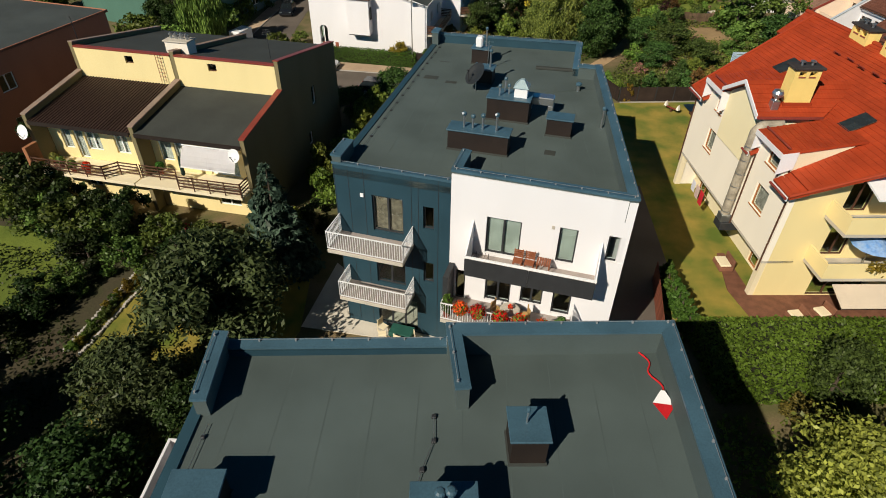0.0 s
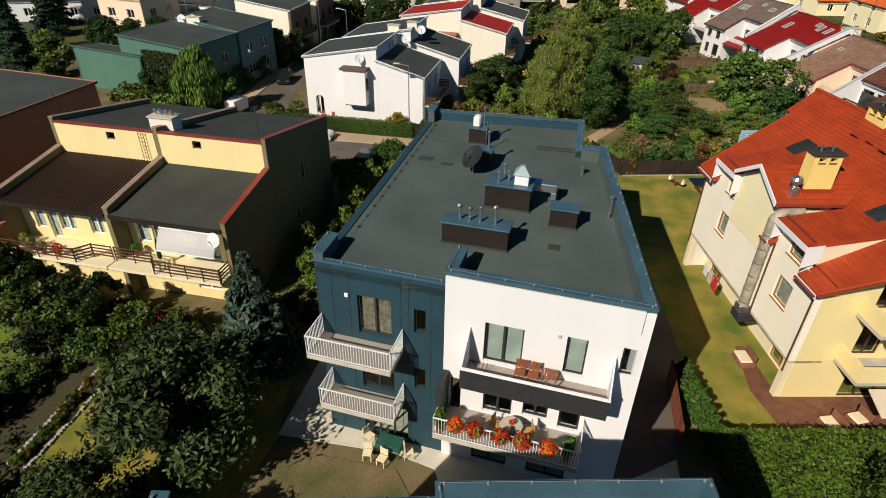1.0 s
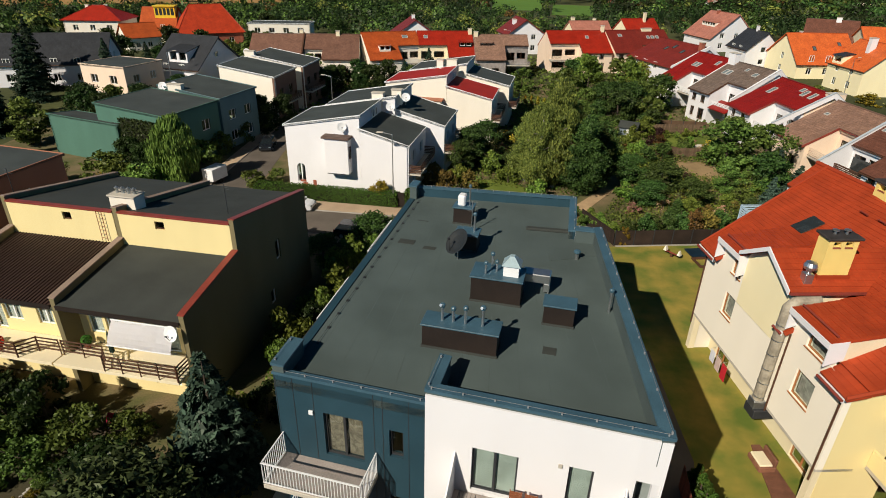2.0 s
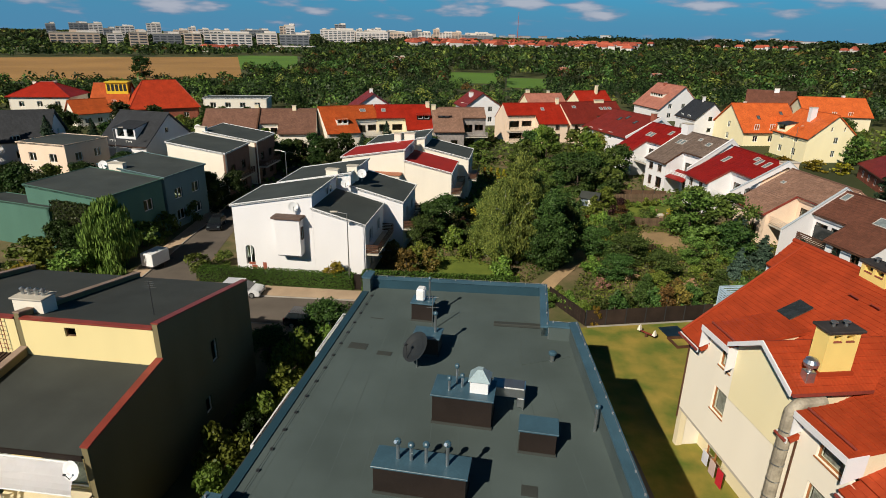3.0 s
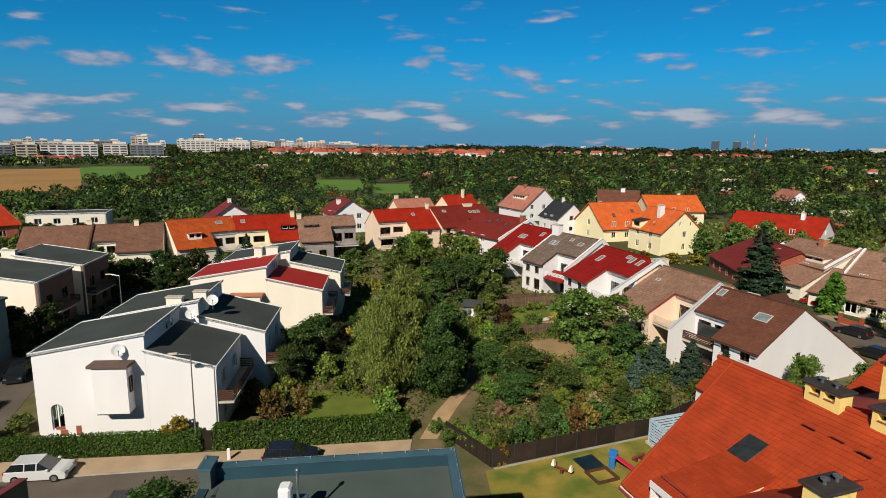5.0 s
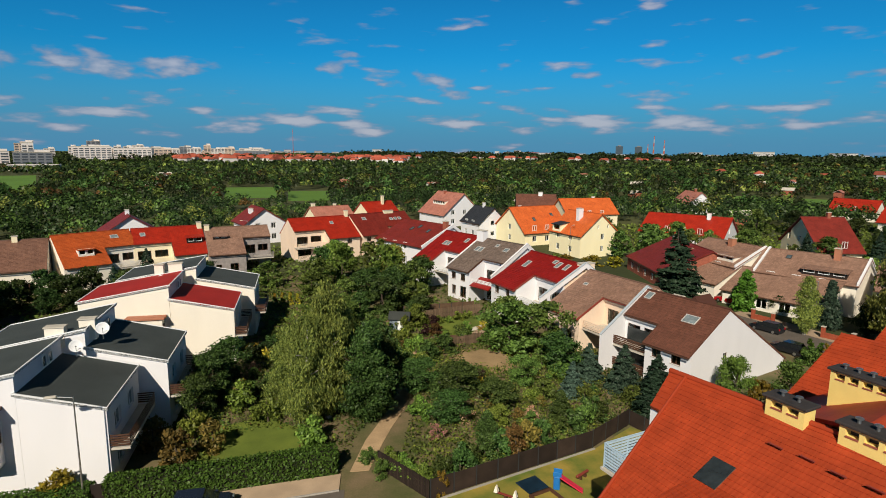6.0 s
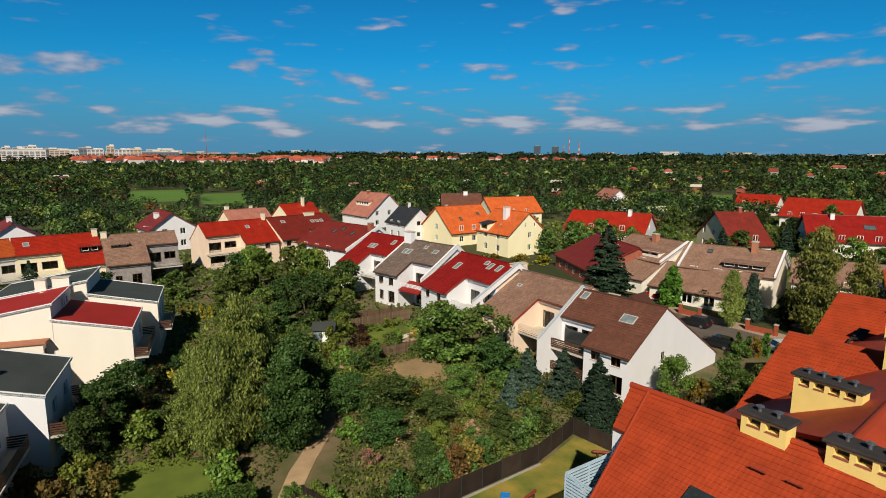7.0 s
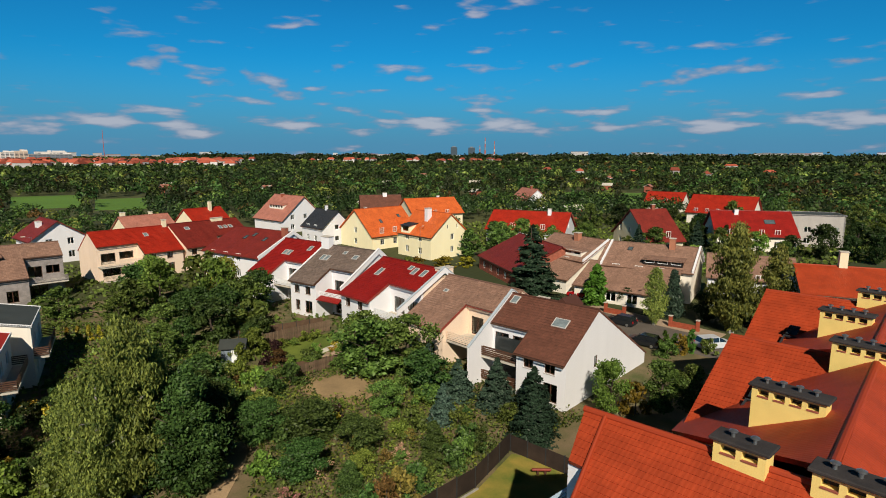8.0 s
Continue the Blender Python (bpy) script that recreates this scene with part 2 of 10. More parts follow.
M_FIELD = mat("bright green field", (0.10, 0.20, 0.025), 1.0, 0.2, 0.03, 2.0, 0.2)
M_BRICKRED = mat("red brick", (0.33, 0.10, 0.06), 0.9, 0.3, 2.0, 15, 0.3)
M_REDTRIM = mat("red brown sheet trim", (0.26, 0.05, 0.035), 0.45, 0.25, 1.0, 20, 0.05)
M_STUCCOY = mat("yellow chimney render", (0.82, 0.62, 0.20), 0.9, 0.1, 1.0, 25, 0.1)
M_CHCAP = mat("tarred chimney cap", (0.045, 0.038, 0.036), 0.8, 0.4, 1.5, 15, 0.3)
M_FENCE = mat("dark brown fence board", (0.035, 0.022, 0.016), 0.85, 0.4, 1.0, 12, 0.3, objvar=0.3)
M_REDFENCE = mat("red stained fence board", (0.22, 0.065, 0.035), 0.8, 0.3, 1.0, 12, 0.2, objvar=0.25)
M_BARK = mat("tree bark", (0.10, 0.075, 0.055), 0.95, 0.4, 3.0, 20, 0.6)
M_BIRCH = mat("birch bark", (0.42, 0.39, 0.35), 0.9, 0.5, 3.0, 12, 0.4)
T_ORANGE = tile_mat("orange roof tiles", (0.37, 0.048, 0.013), (0.325, 0.041, 0.011), mortar=0.94, gloss=0.62)
T_BRIGHT = tile_mat("bright orange roof tiles", (0.62, 0.13, 0.028), (0.52, 0.10, 0.024))
T_RED = tile_mat("red sheet roof tiles", (0.27, 0.012, 0.008), (0.22, 0.010, 0.007), gloss=0.5)
T_SCARLET = tile_mat("scarlet roof tiles", (0.36, 0.023, 0.009), (0.30, 0.018, 0.008), gloss=0.5)
T_DARKRED = tile_mat("dark red roof tiles", (0.20, 0.024, 0.016), (0.155, 0.019, 0.013))
T_BROWN = tile_mat("brown roof tiles", (0.155, 0.062, 0.040), (0.115, 0.046, 0.030))
T_UMBER = tile_mat("umber brown roof tiles", (0.205, 0.105, 0.072), (0.150, 0.076, 0.053))
T_TAN = tile_mat("weathered tan roof tiles", (0.30, 0.175, 0.122), (0.215, 0.122, 0.086))
T_GREY = tile_mat("weathered grey roof tiles", (0.20, 0.145, 0.115), (0.13, 0.095, 0.078))
T_RIB = tile_mat("dark brown ribbed roof", (0.050, 0.027, 0.020), (0.040, 0.022, 0.017), course=9.0, wave=0.22)
T_ANTHR = tile_mat("anthracite roof tiles", (0.035, 0.037, 0.042), (0.026, 0.028, 0.032))
T_RUST = tile_mat("rust orange roof tiles", (0.44, 0.085, 0.018), (0.37, 0.068, 0.016))
M_LOGGIA = mat("yellow painted timber", (0.78, 0.52, 0.03), 0.6, 0.15, 1.0, 20, 0.05)
M_BANDGLASS = mat("dark loggia glass", (0.03, 0.035, 0.035), 0.15, 0.2, 1.0, 8, 0.0, spec=0.6)
M_PALEWALL = mat("pale blue-grey coping", (0.40, 0.45, 0.49), 0.8, 0.1, 1.0, 20, 0.1)
T_PINK = tile_mat("faded pink roof tiles", (0.42, 0.17, 0.12), (0.36, 0.14, 0.10))
L_MID = leaf_mat("mid green leaves", (0.155, 0.215, 0.044), (0.050, 0.082, 0.018))
L_DARK = leaf_mat("dark green leaves", (0.088, 0.140, 0.033), (0.027, 0.052, 0.014))
L_LIGHT = leaf_mat("light green leaves", (0.227, 0.310, 0.051), (0.092, 0.145, 0.026))
L_YELLOW = leaf_mat("yellowing leaves", (0.36, 0.27, 0.03), (0.15, 0.13, 0.02))
L_BIRCH = leaf_mat("birch leaves", (0.300, 0.330, 0.070), (0.088, 0.125, 0.031))
L_WILLOW = leaf_mat("willow leaves", (0.168, 0.270, 0.055), (0.059, 0.105, 0.024))
L_SPRUCE = leaf_mat("blue spruce needles", (0.071, 0.115, 0.075), (0.025, 0.046, 0.033), 0.12)
L_PINE = leaf_mat("pine needles", (0.092, 0.135, 0.050), (0.029, 0.050, 0.020), 0.15)
L_THUJA = leaf_mat("thuja green", (0.080, 0.155, 0.024), (0.034, 0.075, 0.013), 0.2)
L_AUTUMN = leaf_mat("rusty leaves", (0.2, 0.13, 0.035), (0.085, 0.068, 0.02))
L_RED = leaf_mat("red geranium petals", (0.75, 0.06, 0.015), (0.45, 0.02, 0.01), 0.3, 0.01)
M_CURTAIN = mat("pale patterned curtain", (0.55, 0.50, 0.44), 0.9, 0.5, 3.0, 12, 0.2)
# yellow render of the side walls, their shade put into the colour
M_YELLOWSHADE = mat("shaded yellow render", (0.20, 0.165, 0.085), 0.9, 0.15, 0.4, 30, 0.1, streak=0.25)
M_SHEER = mat("striped beige curtain", (0.30, 0.245, 0.185), 0.9, 0.55, 5.0, 20, 0.2)
M_NET = mat("pale green window blind", (0.50, 0.54, 0.50), 0.9, 0.3, 1.2, 14, 0.1)
L_PALE = leaf_mat("pale yellow-green leaves", (0.36, 0.34, 0.065), (0.16, 0.165, 0.035), 0.4)
M_BRIGHT = mat("bright cream render", (0.90, 0.83, 0.70), 0.9, 0.05, 0.5, 30, 0.08, streak=0.25)
M_GREYWALL = mat("grey rendered wall", (0.42, 0.38, 0.35), 0.9, 0.15, 0.5, 30, 0.08, streak=0.25)
M_LACE = mat("white lace curtain", (0.68, 0.66, 0.62), 0.9, 0.3, 4.0, 20, 0.15)
M_WIRE = mat("dull lightning wire", (0.24, 0.25, 0.26), 0.7, 0.2, 3.0, 30, 0.02)
T_ORRED = tile_mat("orange-red roof tiles", (0.42, 0.040, 0.010), (0.35, 0.032, 0.009))
L_WOOD = leaf_mat("dark woodland leaves", (0.042, 0.066, 0.021), (0.013, 0.025, 0.010))
# green leaves with the left garden's shade put into their colour
L_DEEP = leaf_mat("shade-deepened green leaves", (0.044, 0.072, 0.018), (0.015, 0.030, 0.009))
M_TERRACE = mat("bleached concrete terrace", (0.68, 0.62, 0.52), 0.9, 0.25, 0.6, 20, 0.2)
M_TOWER = mat("dark glazed tower", (0.045, 0.070, 0.095), 0.6, 0.2, 0.02, 1.0, 0.0)
L_COLUMN = leaf_mat("bright thuja green", (0.134, 0.250, 0.031), (0.063, 0.130, 0.018), 0.2)

# ---- building blocks ----
def part(name, bm, material, parent=None, label="", m=None):
    """One mesh object from a bmesh, under its thing."""
    me = bpy.data.meshes.new(name)
    bm.to_mesh(me)
    bm.free()
    for q in material if isinstance(material, (list, tuple)) else (material,):
        me.materials.append(q)
    ob = new(name, me)
    if m is not None:
        ob.matrix_basis = m
    if parent is not None:
        ob.parent = parent
    if label:
        ob["label"] = label
    return ob


def thing(name, label, category, m=None, group="", kind=""):
    ob = new(name)
    ob.empty_display_size = 0.2
    if m is not None:
        ob.matrix_basis = m
    return tagged(ob, label, category, group, kind)


def hexa(bm, p):
    """A solid with eight corners: four below, four above."""
    v = [bm.verts.new(q) for q in p]
    for f in ((3, 2, 1, 0), (4, 5, 6, 7), (0, 1, 5, 4), (1, 2, 6, 5), (2, 3, 7, 6), (3, 0, 4, 7)):
        bm.faces.new([v[i] for i in f])
    return v


def box(bm, x0, y0, z0, x1, y1, z1):
    return hexa(bm, [(x0, y0, z0), (x1, y0, z0), (x1, y1, z0), (x0, y1, z0), (x0, y0, z1), (x1, y0, z1), (x1, y1, z1), (x0, y1, z1)])


def boxes(*dims):
    bm = bmesh.new()
    for d in dims:
        box(bm, *d)
    return bm


def soften(bm, width=0.01):
    bmesh.ops.bevel(bm, geom=list(bm.edges), offset=width, segments=1, affect="EDGES", profile=0.5)
    return bm


def prism(bm, pts, z0, z1):
    """An upright prism over a plan; z0 and z1 may be lists, one for each corner."""
    n = len(pts)
    zs0 = z0 if isinstance(z0, (list, tuple)) else [z0] * n
    zs1 = z1 if isinstance(z1, (list, tuple)) else [z1] * n
    a = [bm.verts.new((x, y, z)) for (x, y), z in zip(pts, zs0)]
    b = [bm.verts.new((x, y, z)) for (x, y), z in zip(pts, zs1)]
    bm.faces.new(a[::-1])
    bm.faces.new(b)
    for i in range(n):
        j = (i + 1) % n
        bm.faces.new((a[i], a[j], b[j], b[i]))
    return bm


def tube(bm, a, b, r, r2=None, n=8, cap=True):
    """A round bar from a to b."""
    a, b = Vector(a), Vector(b)
    d = (b - a).normalized()
    s = d.cross(Vector((0, 0, 1)) if abs(d.z) < 0.9 else Vector((1, 0, 0))).normalized()
    t = d.cross(s)
    r2 = r if r2 is None else r2
    ring = []
    for c, q in ((a, r), (b, r2)):
        ring.append([bm.verts.new(c + (s * math.cos(2 * math.pi * i / n) + t * math.sin(2 * math.pi * i / n)) * q) for i in range(n)])
    for i in range(n):
        j = (i + 1) % n
        bm.faces.new((ring[0][j], ring[0][i], ring[1][i], ring[1][j]))
    if cap:
        bm.faces.new(ring[0])
        bm.faces.new(ring[1][::-1])
    return bm


def lathe(bm, prof, n=16, at=(0, 0, 0)):
    """A turned body about z from (radius, height) pairs."""
    rings = []
    for r, z in prof:
        rings.append([bm.verts.new((at[0] + r * math.cos(2 * math.pi * i / n), at[1] + r * math.sin(2 * math.pi * i / n), at[2] + z)) for i in range(n)])
    for a, b in zip(rings, rings[1:]):
        for i in range(n):
            j = (i + 1) % n
            bm.faces.new((a[i], a[j], b[j], b[i]))
    bm.faces.new(rings[0][::-1])
    bm.faces.new(rings[-1])
    return bm


def along(a, b, z=0.0):
    """The frame of a wall: x from a to b, y inwards (to the left), z up. Returns it and the length."""
    d = Vector((b[0] - a[0], b[1] - a[1], 0))
    return Matrix.Translation((a[0], a[1], z)) @ Matrix.Rotation(math.atan2(d.y, d.x), 4, "Z"), d.length


def weld(bm, dist=0.0004):
    """Joins touching solids into one body: shared corners become one, faces between them go."""
    bmesh.ops.remove_doubles(bm, verts=bm.verts, dist=dist)
    seen = {}
    for f in bm.faces:
        seen.setdefault(frozenset(v.index for v in f.verts), []).append(f)
    double = [f for fs in seen.values() if len(fs) > 1 for f in fs]
    bmesh.ops.delete(bm, geom=double, context="FACES_ONLY")
    return bm


def wall_bm(length, knots, holes=(), thick=0.3, base=0.0):
    """A wall with real openings. knots: (x, top height) pairs from 0 to length. holes: (x0, x1, z0, z1)."""
    bm = bmesh.new()
    kx = [k[0] for k in knots]
    kz = [k[1] for k in knots]
    xs = sorted({0.0, float(length), *kx, *[h[0] for h in holes], *[h[1] for h in holes]})
    xs = [x for x in xs if -1e-6 <= x <= length + 1e-6]
    zs = sorted({base, *[h[2] for h in holes], *[h[3] for h in holes]})
    for x0, x1 in zip(xs, xs[1:]):
        if x1 - x0 < 1e-3:
            continue
        t0, t1 = np.interp(x0 + 1e-6, kx, kz), np.interp(x1 - 1e-6, kx, kz)
        rows = [z for z in zs if z < min(t0, t1) - 0.02]
        for i, z in enumerate(rows):
            last = i == len(rows) - 1
            za, zb = (t0, t1) if last else (rows[i + 1], rows[i + 1])
            if any(h[0] < (x0 + x1) / 2 < h[1] and h[2] < (z + min(za, zb)) / 2 < h[3] for h in holes):
                continue
            hexa(bm, [(x0, 0, z), (x1, 0, z), (x1, thick, z), (x0, thick, z), (x0, 0, za), (x1, 0, zb), (x1, thick, zb), (x0, thick, za)])
    bm.verts.index_update()
    return weld(bm)


def ring_bm(w, h, bar=0.07, d=0.08):
    """A window frame in its own plane: x across, z up, y through, mitred at the corners."""
    bm = bmesh.new()
    o = [(0, 0), (w, 0), (w, h), (0, h)]
    q = [(bar, bar), (w - bar, bar), (w - bar, h - bar), (bar, h - bar)]
    for i in range(4):
        j = (i + 1) % 4
        hexa(bm, [(*p[:1], y, *p[1:]) for y in (0, d) for p in (o[i], o[j], q[j], q[i])])
    bm.verts.index_update()
    weld(bm)
    bmesh.ops.recalc_face_normals(bm, faces=bm.faces)
    return bm


def window(parent, m, hole, frame_mat=None, mull=1, setback=0.12, sill=None, trans=0, name="window", blind=None):
    """A window in an opening of a wall whose frame is m."""
    x0, x1, z0, z1 = hole
    fm = frame_mat or M_PVC
    wd, ht = x1 - x0, z1 - z0
    w = part(name, ring_bm(wd, ht), fm, parent, m=m @ Matrix.Translation((x0, setback, z0)))
    part("pane", boxes((0.06, 0.035, 0.06, wd - 0.06, 0.045, ht - 0.06)), GLASS, w).visible_shadow = False
    for i in range(mull):
        x = wd * (i + 1) / (mull + 1)
        part("mullion", boxes((x - 0.05, 0.004, 0.071, x + 0.05, 0.076, ht - 0.071)), fm, w)
    if trans:
        part("transom", boxes((0.071, 0.006, trans - 0.04, wd - 0.071, 0.074, trans + 0.04)), fm, w)
    if sill is not None:
        part("sill", boxes((-0.06, -setback - 0.06, -0.05, wd + 0.06, 0.0, -0.003)), sill, w)
    if blind is not None:
        part("curtain", boxes((0.05, 0.14, 0.05, wd - 0.05, 0.16, ht - 0.05)), blind, w)
    return w


def slope_bm(p0, p1, p2, p3, thick=0.16, uvs=True, course=0.0):
    """A roof slab on four corners: p0, p1 along the eave, p2, p3 along the ridge. With course set, real stepped rows."""
    p = [Vector(q) for q in (p0, p1, p2, p3)]
    n = (p[1] - p[0]).cross(p[3] - p[0]).normalized()
    bm = bmesh.new()
    uv = bm.loops.layers.uv.new("UVMap")
    ux = (p[1] - p[0]).normalized()
    uy = n.cross(ux)
    run = max((p[3] - p[0]).dot(uy), (p[2] - p[1]).dot(uy))
    rows = max(1, round(run / course)) if course else 1
    for i in range(rows):
        a, b = i / rows, (i + 1) / rows
        q = [p[0].lerp(p[3], a), p[1].lerp(p[2], a), p[1].lerp(p[2], b), p[0].lerp(p[3], b)]
        lift = n * (0.028 if course else 0)
        top = [q[0] + lift, q[1] + lift, q[2], q[3]]
        bot = [v - n * thick for v in q]
        v = hexa(bm, [*bot, *top])
    for f in bm.faces:
        for lo in f.loops:
            c = lo.vert.co - p[0]
            lo[uv].uv = (c.dot(ux) + 50, c.dot(uy) + 50)
    if course:
        bmesh.ops.remove_doubles(bm, verts=bm.verts, dist=0.0005)
    return bm


def full_railing(parent, material, m, length, height=1.05, gap=0.12, post=1.4, bar=0.018, flat=False, rails=5):
    """Railing along x: a top rail that carries the lower rail, posts, and thin uprights (or level boards)."""
    top = part("railing", boxes((0, -0.025, height - 0.04, length, 0.025, height)), material, parent, m=m)
    part("lower_rail", boxes((0, -0.02, 0.08, length, 0.02, 0.11)), material, top)
    k = max(1, round(length / post))
    spots = [(min(max(length * i / k, 0.025), length - 0.025), 0, 0) for i in range(k + 1)]
    sets = [("post", (-0.025, -0.024, 0, 0.025, 0.024, height - 0.002), spots)]
    if flat:
        sets.append(("board", (0, -0.02, 0, length, 0.02, 0.09), [(0, 0, 0.2 + (height - 0.36) * i / (rails - 1)) for i in range(rails)]))
    else:
        k = max(1, int(length / gap))
        sets.append(("baluster", (-bar / 2, -bar / 2, 0.11, bar / 2, bar / 2, height - 0.04), [(length * i / k, 0, 0) for i in range(k + 1)]))
    for name, dims, places in sets:
        first = None
        for q in places:
            if first is None:
                first = ob = part(name, boxes(dims), material, top)
            else:
                ob = new(name, first.data)
                ob.parent = top
            ob.location = q
    return top


# ---- foliage ----
def card_mesh(name, centres, sizes, normals, rng, material, stretch=1.0, droop=0.0):
    """Many small folded leaf sprays, joined in one mesh: two triangles each, with their own tilt."""
    n = len(centres)
    nm = normals / np.maximum(np.linalg.norm(normals, axis=1, keepdims=True), 1e-6)
    r = rng.normal(size=(n, 3))
    u = np.cross(nm, r)
    u /= np.maximum(np.linalg.norm(u, axis=1, keepdims=True), 1e-6)
    v = np.cross(nm, u)
    if droop:
        v = v * (1 - droop) + np.array([0, 0, -1.0]) * droop
        v /= np.maximum(np.linalg.norm(v, axis=1, keepdims=True), 1e-6)
        u = np.cross(v, nm)
        u /= np.maximum(np.linalg.norm(u, axis=1, keepdims=True), 1e-6)
    s = sizes[:, None]
    co = np.empty((n, 4, 3))
    fold = nm * s * 0.22
    co[:, 0] = centres - v * s * stretch
    co[:, 1] = centres + u * s * 0.62 + fold * rng.uniform(-1, 1, (n, 1))
    co[:, 2] = centres + v * s * stretch
    co[:, 3] = centres - u * s * 0.62 + fold * rng.uniform(-1, 1, (n, 1))
    me = bpy.data.meshes.new(name)
    me.vertices.add(4 * n)
    me.vertices.foreach_set("co", co.ravel())
    me.loops.add(4 * n)
    me.loops.foreach_set("vertex_index", np.arange(4 * n, dtype=np.int32))
    me.polygons.add(n)
    me.polygons.foreach_set("loop_start", np.arange(0, 4 * n, 4, dtype=np.int32))
    me.materials.append(material)
    me.update(calc_edges=True)
    return me


def lumps(rng, count, shape):
    """Centres and radii of the clumps of a crown in a unit form (height 1, half width 1)."""
    out = []
    while len(out) < count:
        z = rng.uniform(0, 1)
        a, q = rng.uniform(0, 2 * math.pi), math.sqrt(rng.uniform(0, 1))
        w = shape(z)
        if w <= 0:
            continue
        out.append((q * w * math.cos(a), q * w * math.sin(a), z, rng.uniform(0.22, 0.42) * (0.5 + 0.5 * w)))
    return np.array(out)


def crown_points(rng, clumps, per, h, r, flat=0.8):
    """Points on the outer shells of the clumps, in metres."""
    pts, nor, siz = [], [], []
    for x, y, z, q in clumps:
        d = rng.normal(size=(per, 3))
        d[:, 2] = d[:, 2] * 0.9 + 0.25
        d /= np.linalg.norm(d, axis=1, keepdims=True)
        rad = q * rng.uniform(0.3, 1.38, (per, 1))
        pts.append(np.array([x * r, y * r, z * h]) + d * rad * np.array([r, r, min(r, h) * flat]))
        nor.append(d + rng.normal(size=(per, 3)) * 0.7)
    return np.concatenate(pts), np.concatenate(nor)


def trunk_bm(rng, h, r, limbs=5, spread=1.0, forks=0.35):
    bm = bmesh.new()
    lean = Vector((rng.uniform(-0.06, 0.06) * h, rng.uniform(-0.06, 0.06) * h, 0))
    top = Vector((0, 0, h)) + lean
    mid = Vector((0, 0, h * 0.5)) + lean * 0.2
    tube(bm, (0, 0, -0.2), mid, r, r * 0.7, 7)
    tube(bm, mid, top, r * 0.7, r * 0.15, 6)
    for i in range(limbs):
        f = rng.uniform(forks, 0.9)
        a = rng.uniform(0, 2 * math.pi)
        s = Vector((0, 0, h * f)) + lean * f * f
        e = s + Vector((math.cos(a) * spread, math.sin(a) * spread, rng.uniform(0.3, 0.9) * spread)) * rng.uniform(0.6, 1.0)
        tube(bm, s, e, r * 0.35, r * 0.08, 5)
    return bm


ROUND = lambda z: math.sqrt(max(0.0, 1 - (2 * z - 1) ** 2)) * 0.9
TALL = lambda z: max(0.0, min(1.0, z * 5)) * (1 - z) ** 0.55
CONE = lambda z: (1 - z) * 0.95
DOME = lambda z: math.sqrt(max(0.0, 1 - z * z)) * 0.95
COLUMN = lambda z: min(1.0, z * 6 + 0.5) * (1 - z ** 3) * 0.85


class Kind:
    """One kind of tree, built once at its own size; copies share its meshes."""

    def __init__(self, name, label, category, shape, h, r, clumps, per, leaf, material, bark, clear=0.15, stretch=1.0, droop=0.0, limbs=6, seed=1):
        rng = np.random.default_rng(seed)
        self.h, self.r, self.name, self.label, self.category = h, r, name, label, category
        c = lumps(rng, clumps, shape)
        p, n = crown_points(rng, c, per, h * (1 - clear), r)
        p[:, 2] += h * clear
        p[:, 2] = np.maximum(p[:, 2], 0.05)
        s = leaf * rng.uniform(0.6, 1.35, len(p))
        self.crown = card_mesh("crown", p, s, n, rng, material, stretch, droop)
        # trees that stand far back carry half as many, larger sprays
        self.far_crown = card_mesh("crown", p[::2], s[::2] * 1.35, n[::2], rng, material, stretch, droop)
        self.small_crown = card_mesh("crown", p[::4], s[::4] * 1.8, n[::4], rng, material, stretch, droop)
        me = bpy.data.meshes.new("trunk")
        bm = trunk_bm(rng, h * 0.9, 0.02 * h + 0.04, limbs, r * 0.75)
        bm.to_mesh(me)
        bm.free()
        me.materials.append(bark)
        self.trunk = me

    def put(self, x, y, h, r=None, turn=0.0, label="", z=0.0, group=""):
        r = r or self.r * h / self.h
        t = thing(self.name, label or self.label, self.category, Matrix.Translation((x, y, z)) @ Matrix.Rotation(turn, 4, "Z"), group)
        away = math.hypot(x - 3, y - 25)
        near, mid = (46, 80) if self.h < 3 else (64, 100)
        crown = self.crown if away < near else self.far_crown if away < mid else self.small_crown
        for nm, me in (("trunk", self.trunk), ("crown", crown)):
            o = new(nm, me)
            o.parent = t
            o.scale = (r / self.r, r / self.r, h / self.h)
        return t


def hedge_mesh(name, L, W, H, leaf, material, density, seed):
    """A clipped hedge: leaf sprays over the faces of a box, with a bumpy skin."""
    rng = np.random.default_rng(seed)
    areas = [L * W, L * H, L * H, W * H, W * H]
    pts, nor = [], []
    for i, a in enumerate(areas):
        k = max(4, int(a * density))
        u, v = rng.uniform(0, 1, k), rng.uniform(0, 1, k)
        j = rng.normal(size=k) * 0.07
        if i == 0:
            p, n = np.stack([u * L, v * W, H + j], 1), (0, 0, 1)
        elif i < 3:
            s = i - 1
            p, n = np.stack([u * L, s * W + (2 * s - 1) * j, v * H], 1), (0, 2 * s - 1, 0)
        else:
            s = i - 3
            p, n = np.stack([s * L + (2 * s - 1) * j, u * W, v * H], 1), (2 * s - 1, 0, 0)
        pts.append(p)
        nor.append(np.array(n) + rng.normal(size=(k, 3)) * 0.5)
    p, n = np.concatenate(pts), np.concatenate(nor)
    return card_mesh(name, p, leaf * rng.uniform(0.6, 1.3, len(p)), n, rng, material)


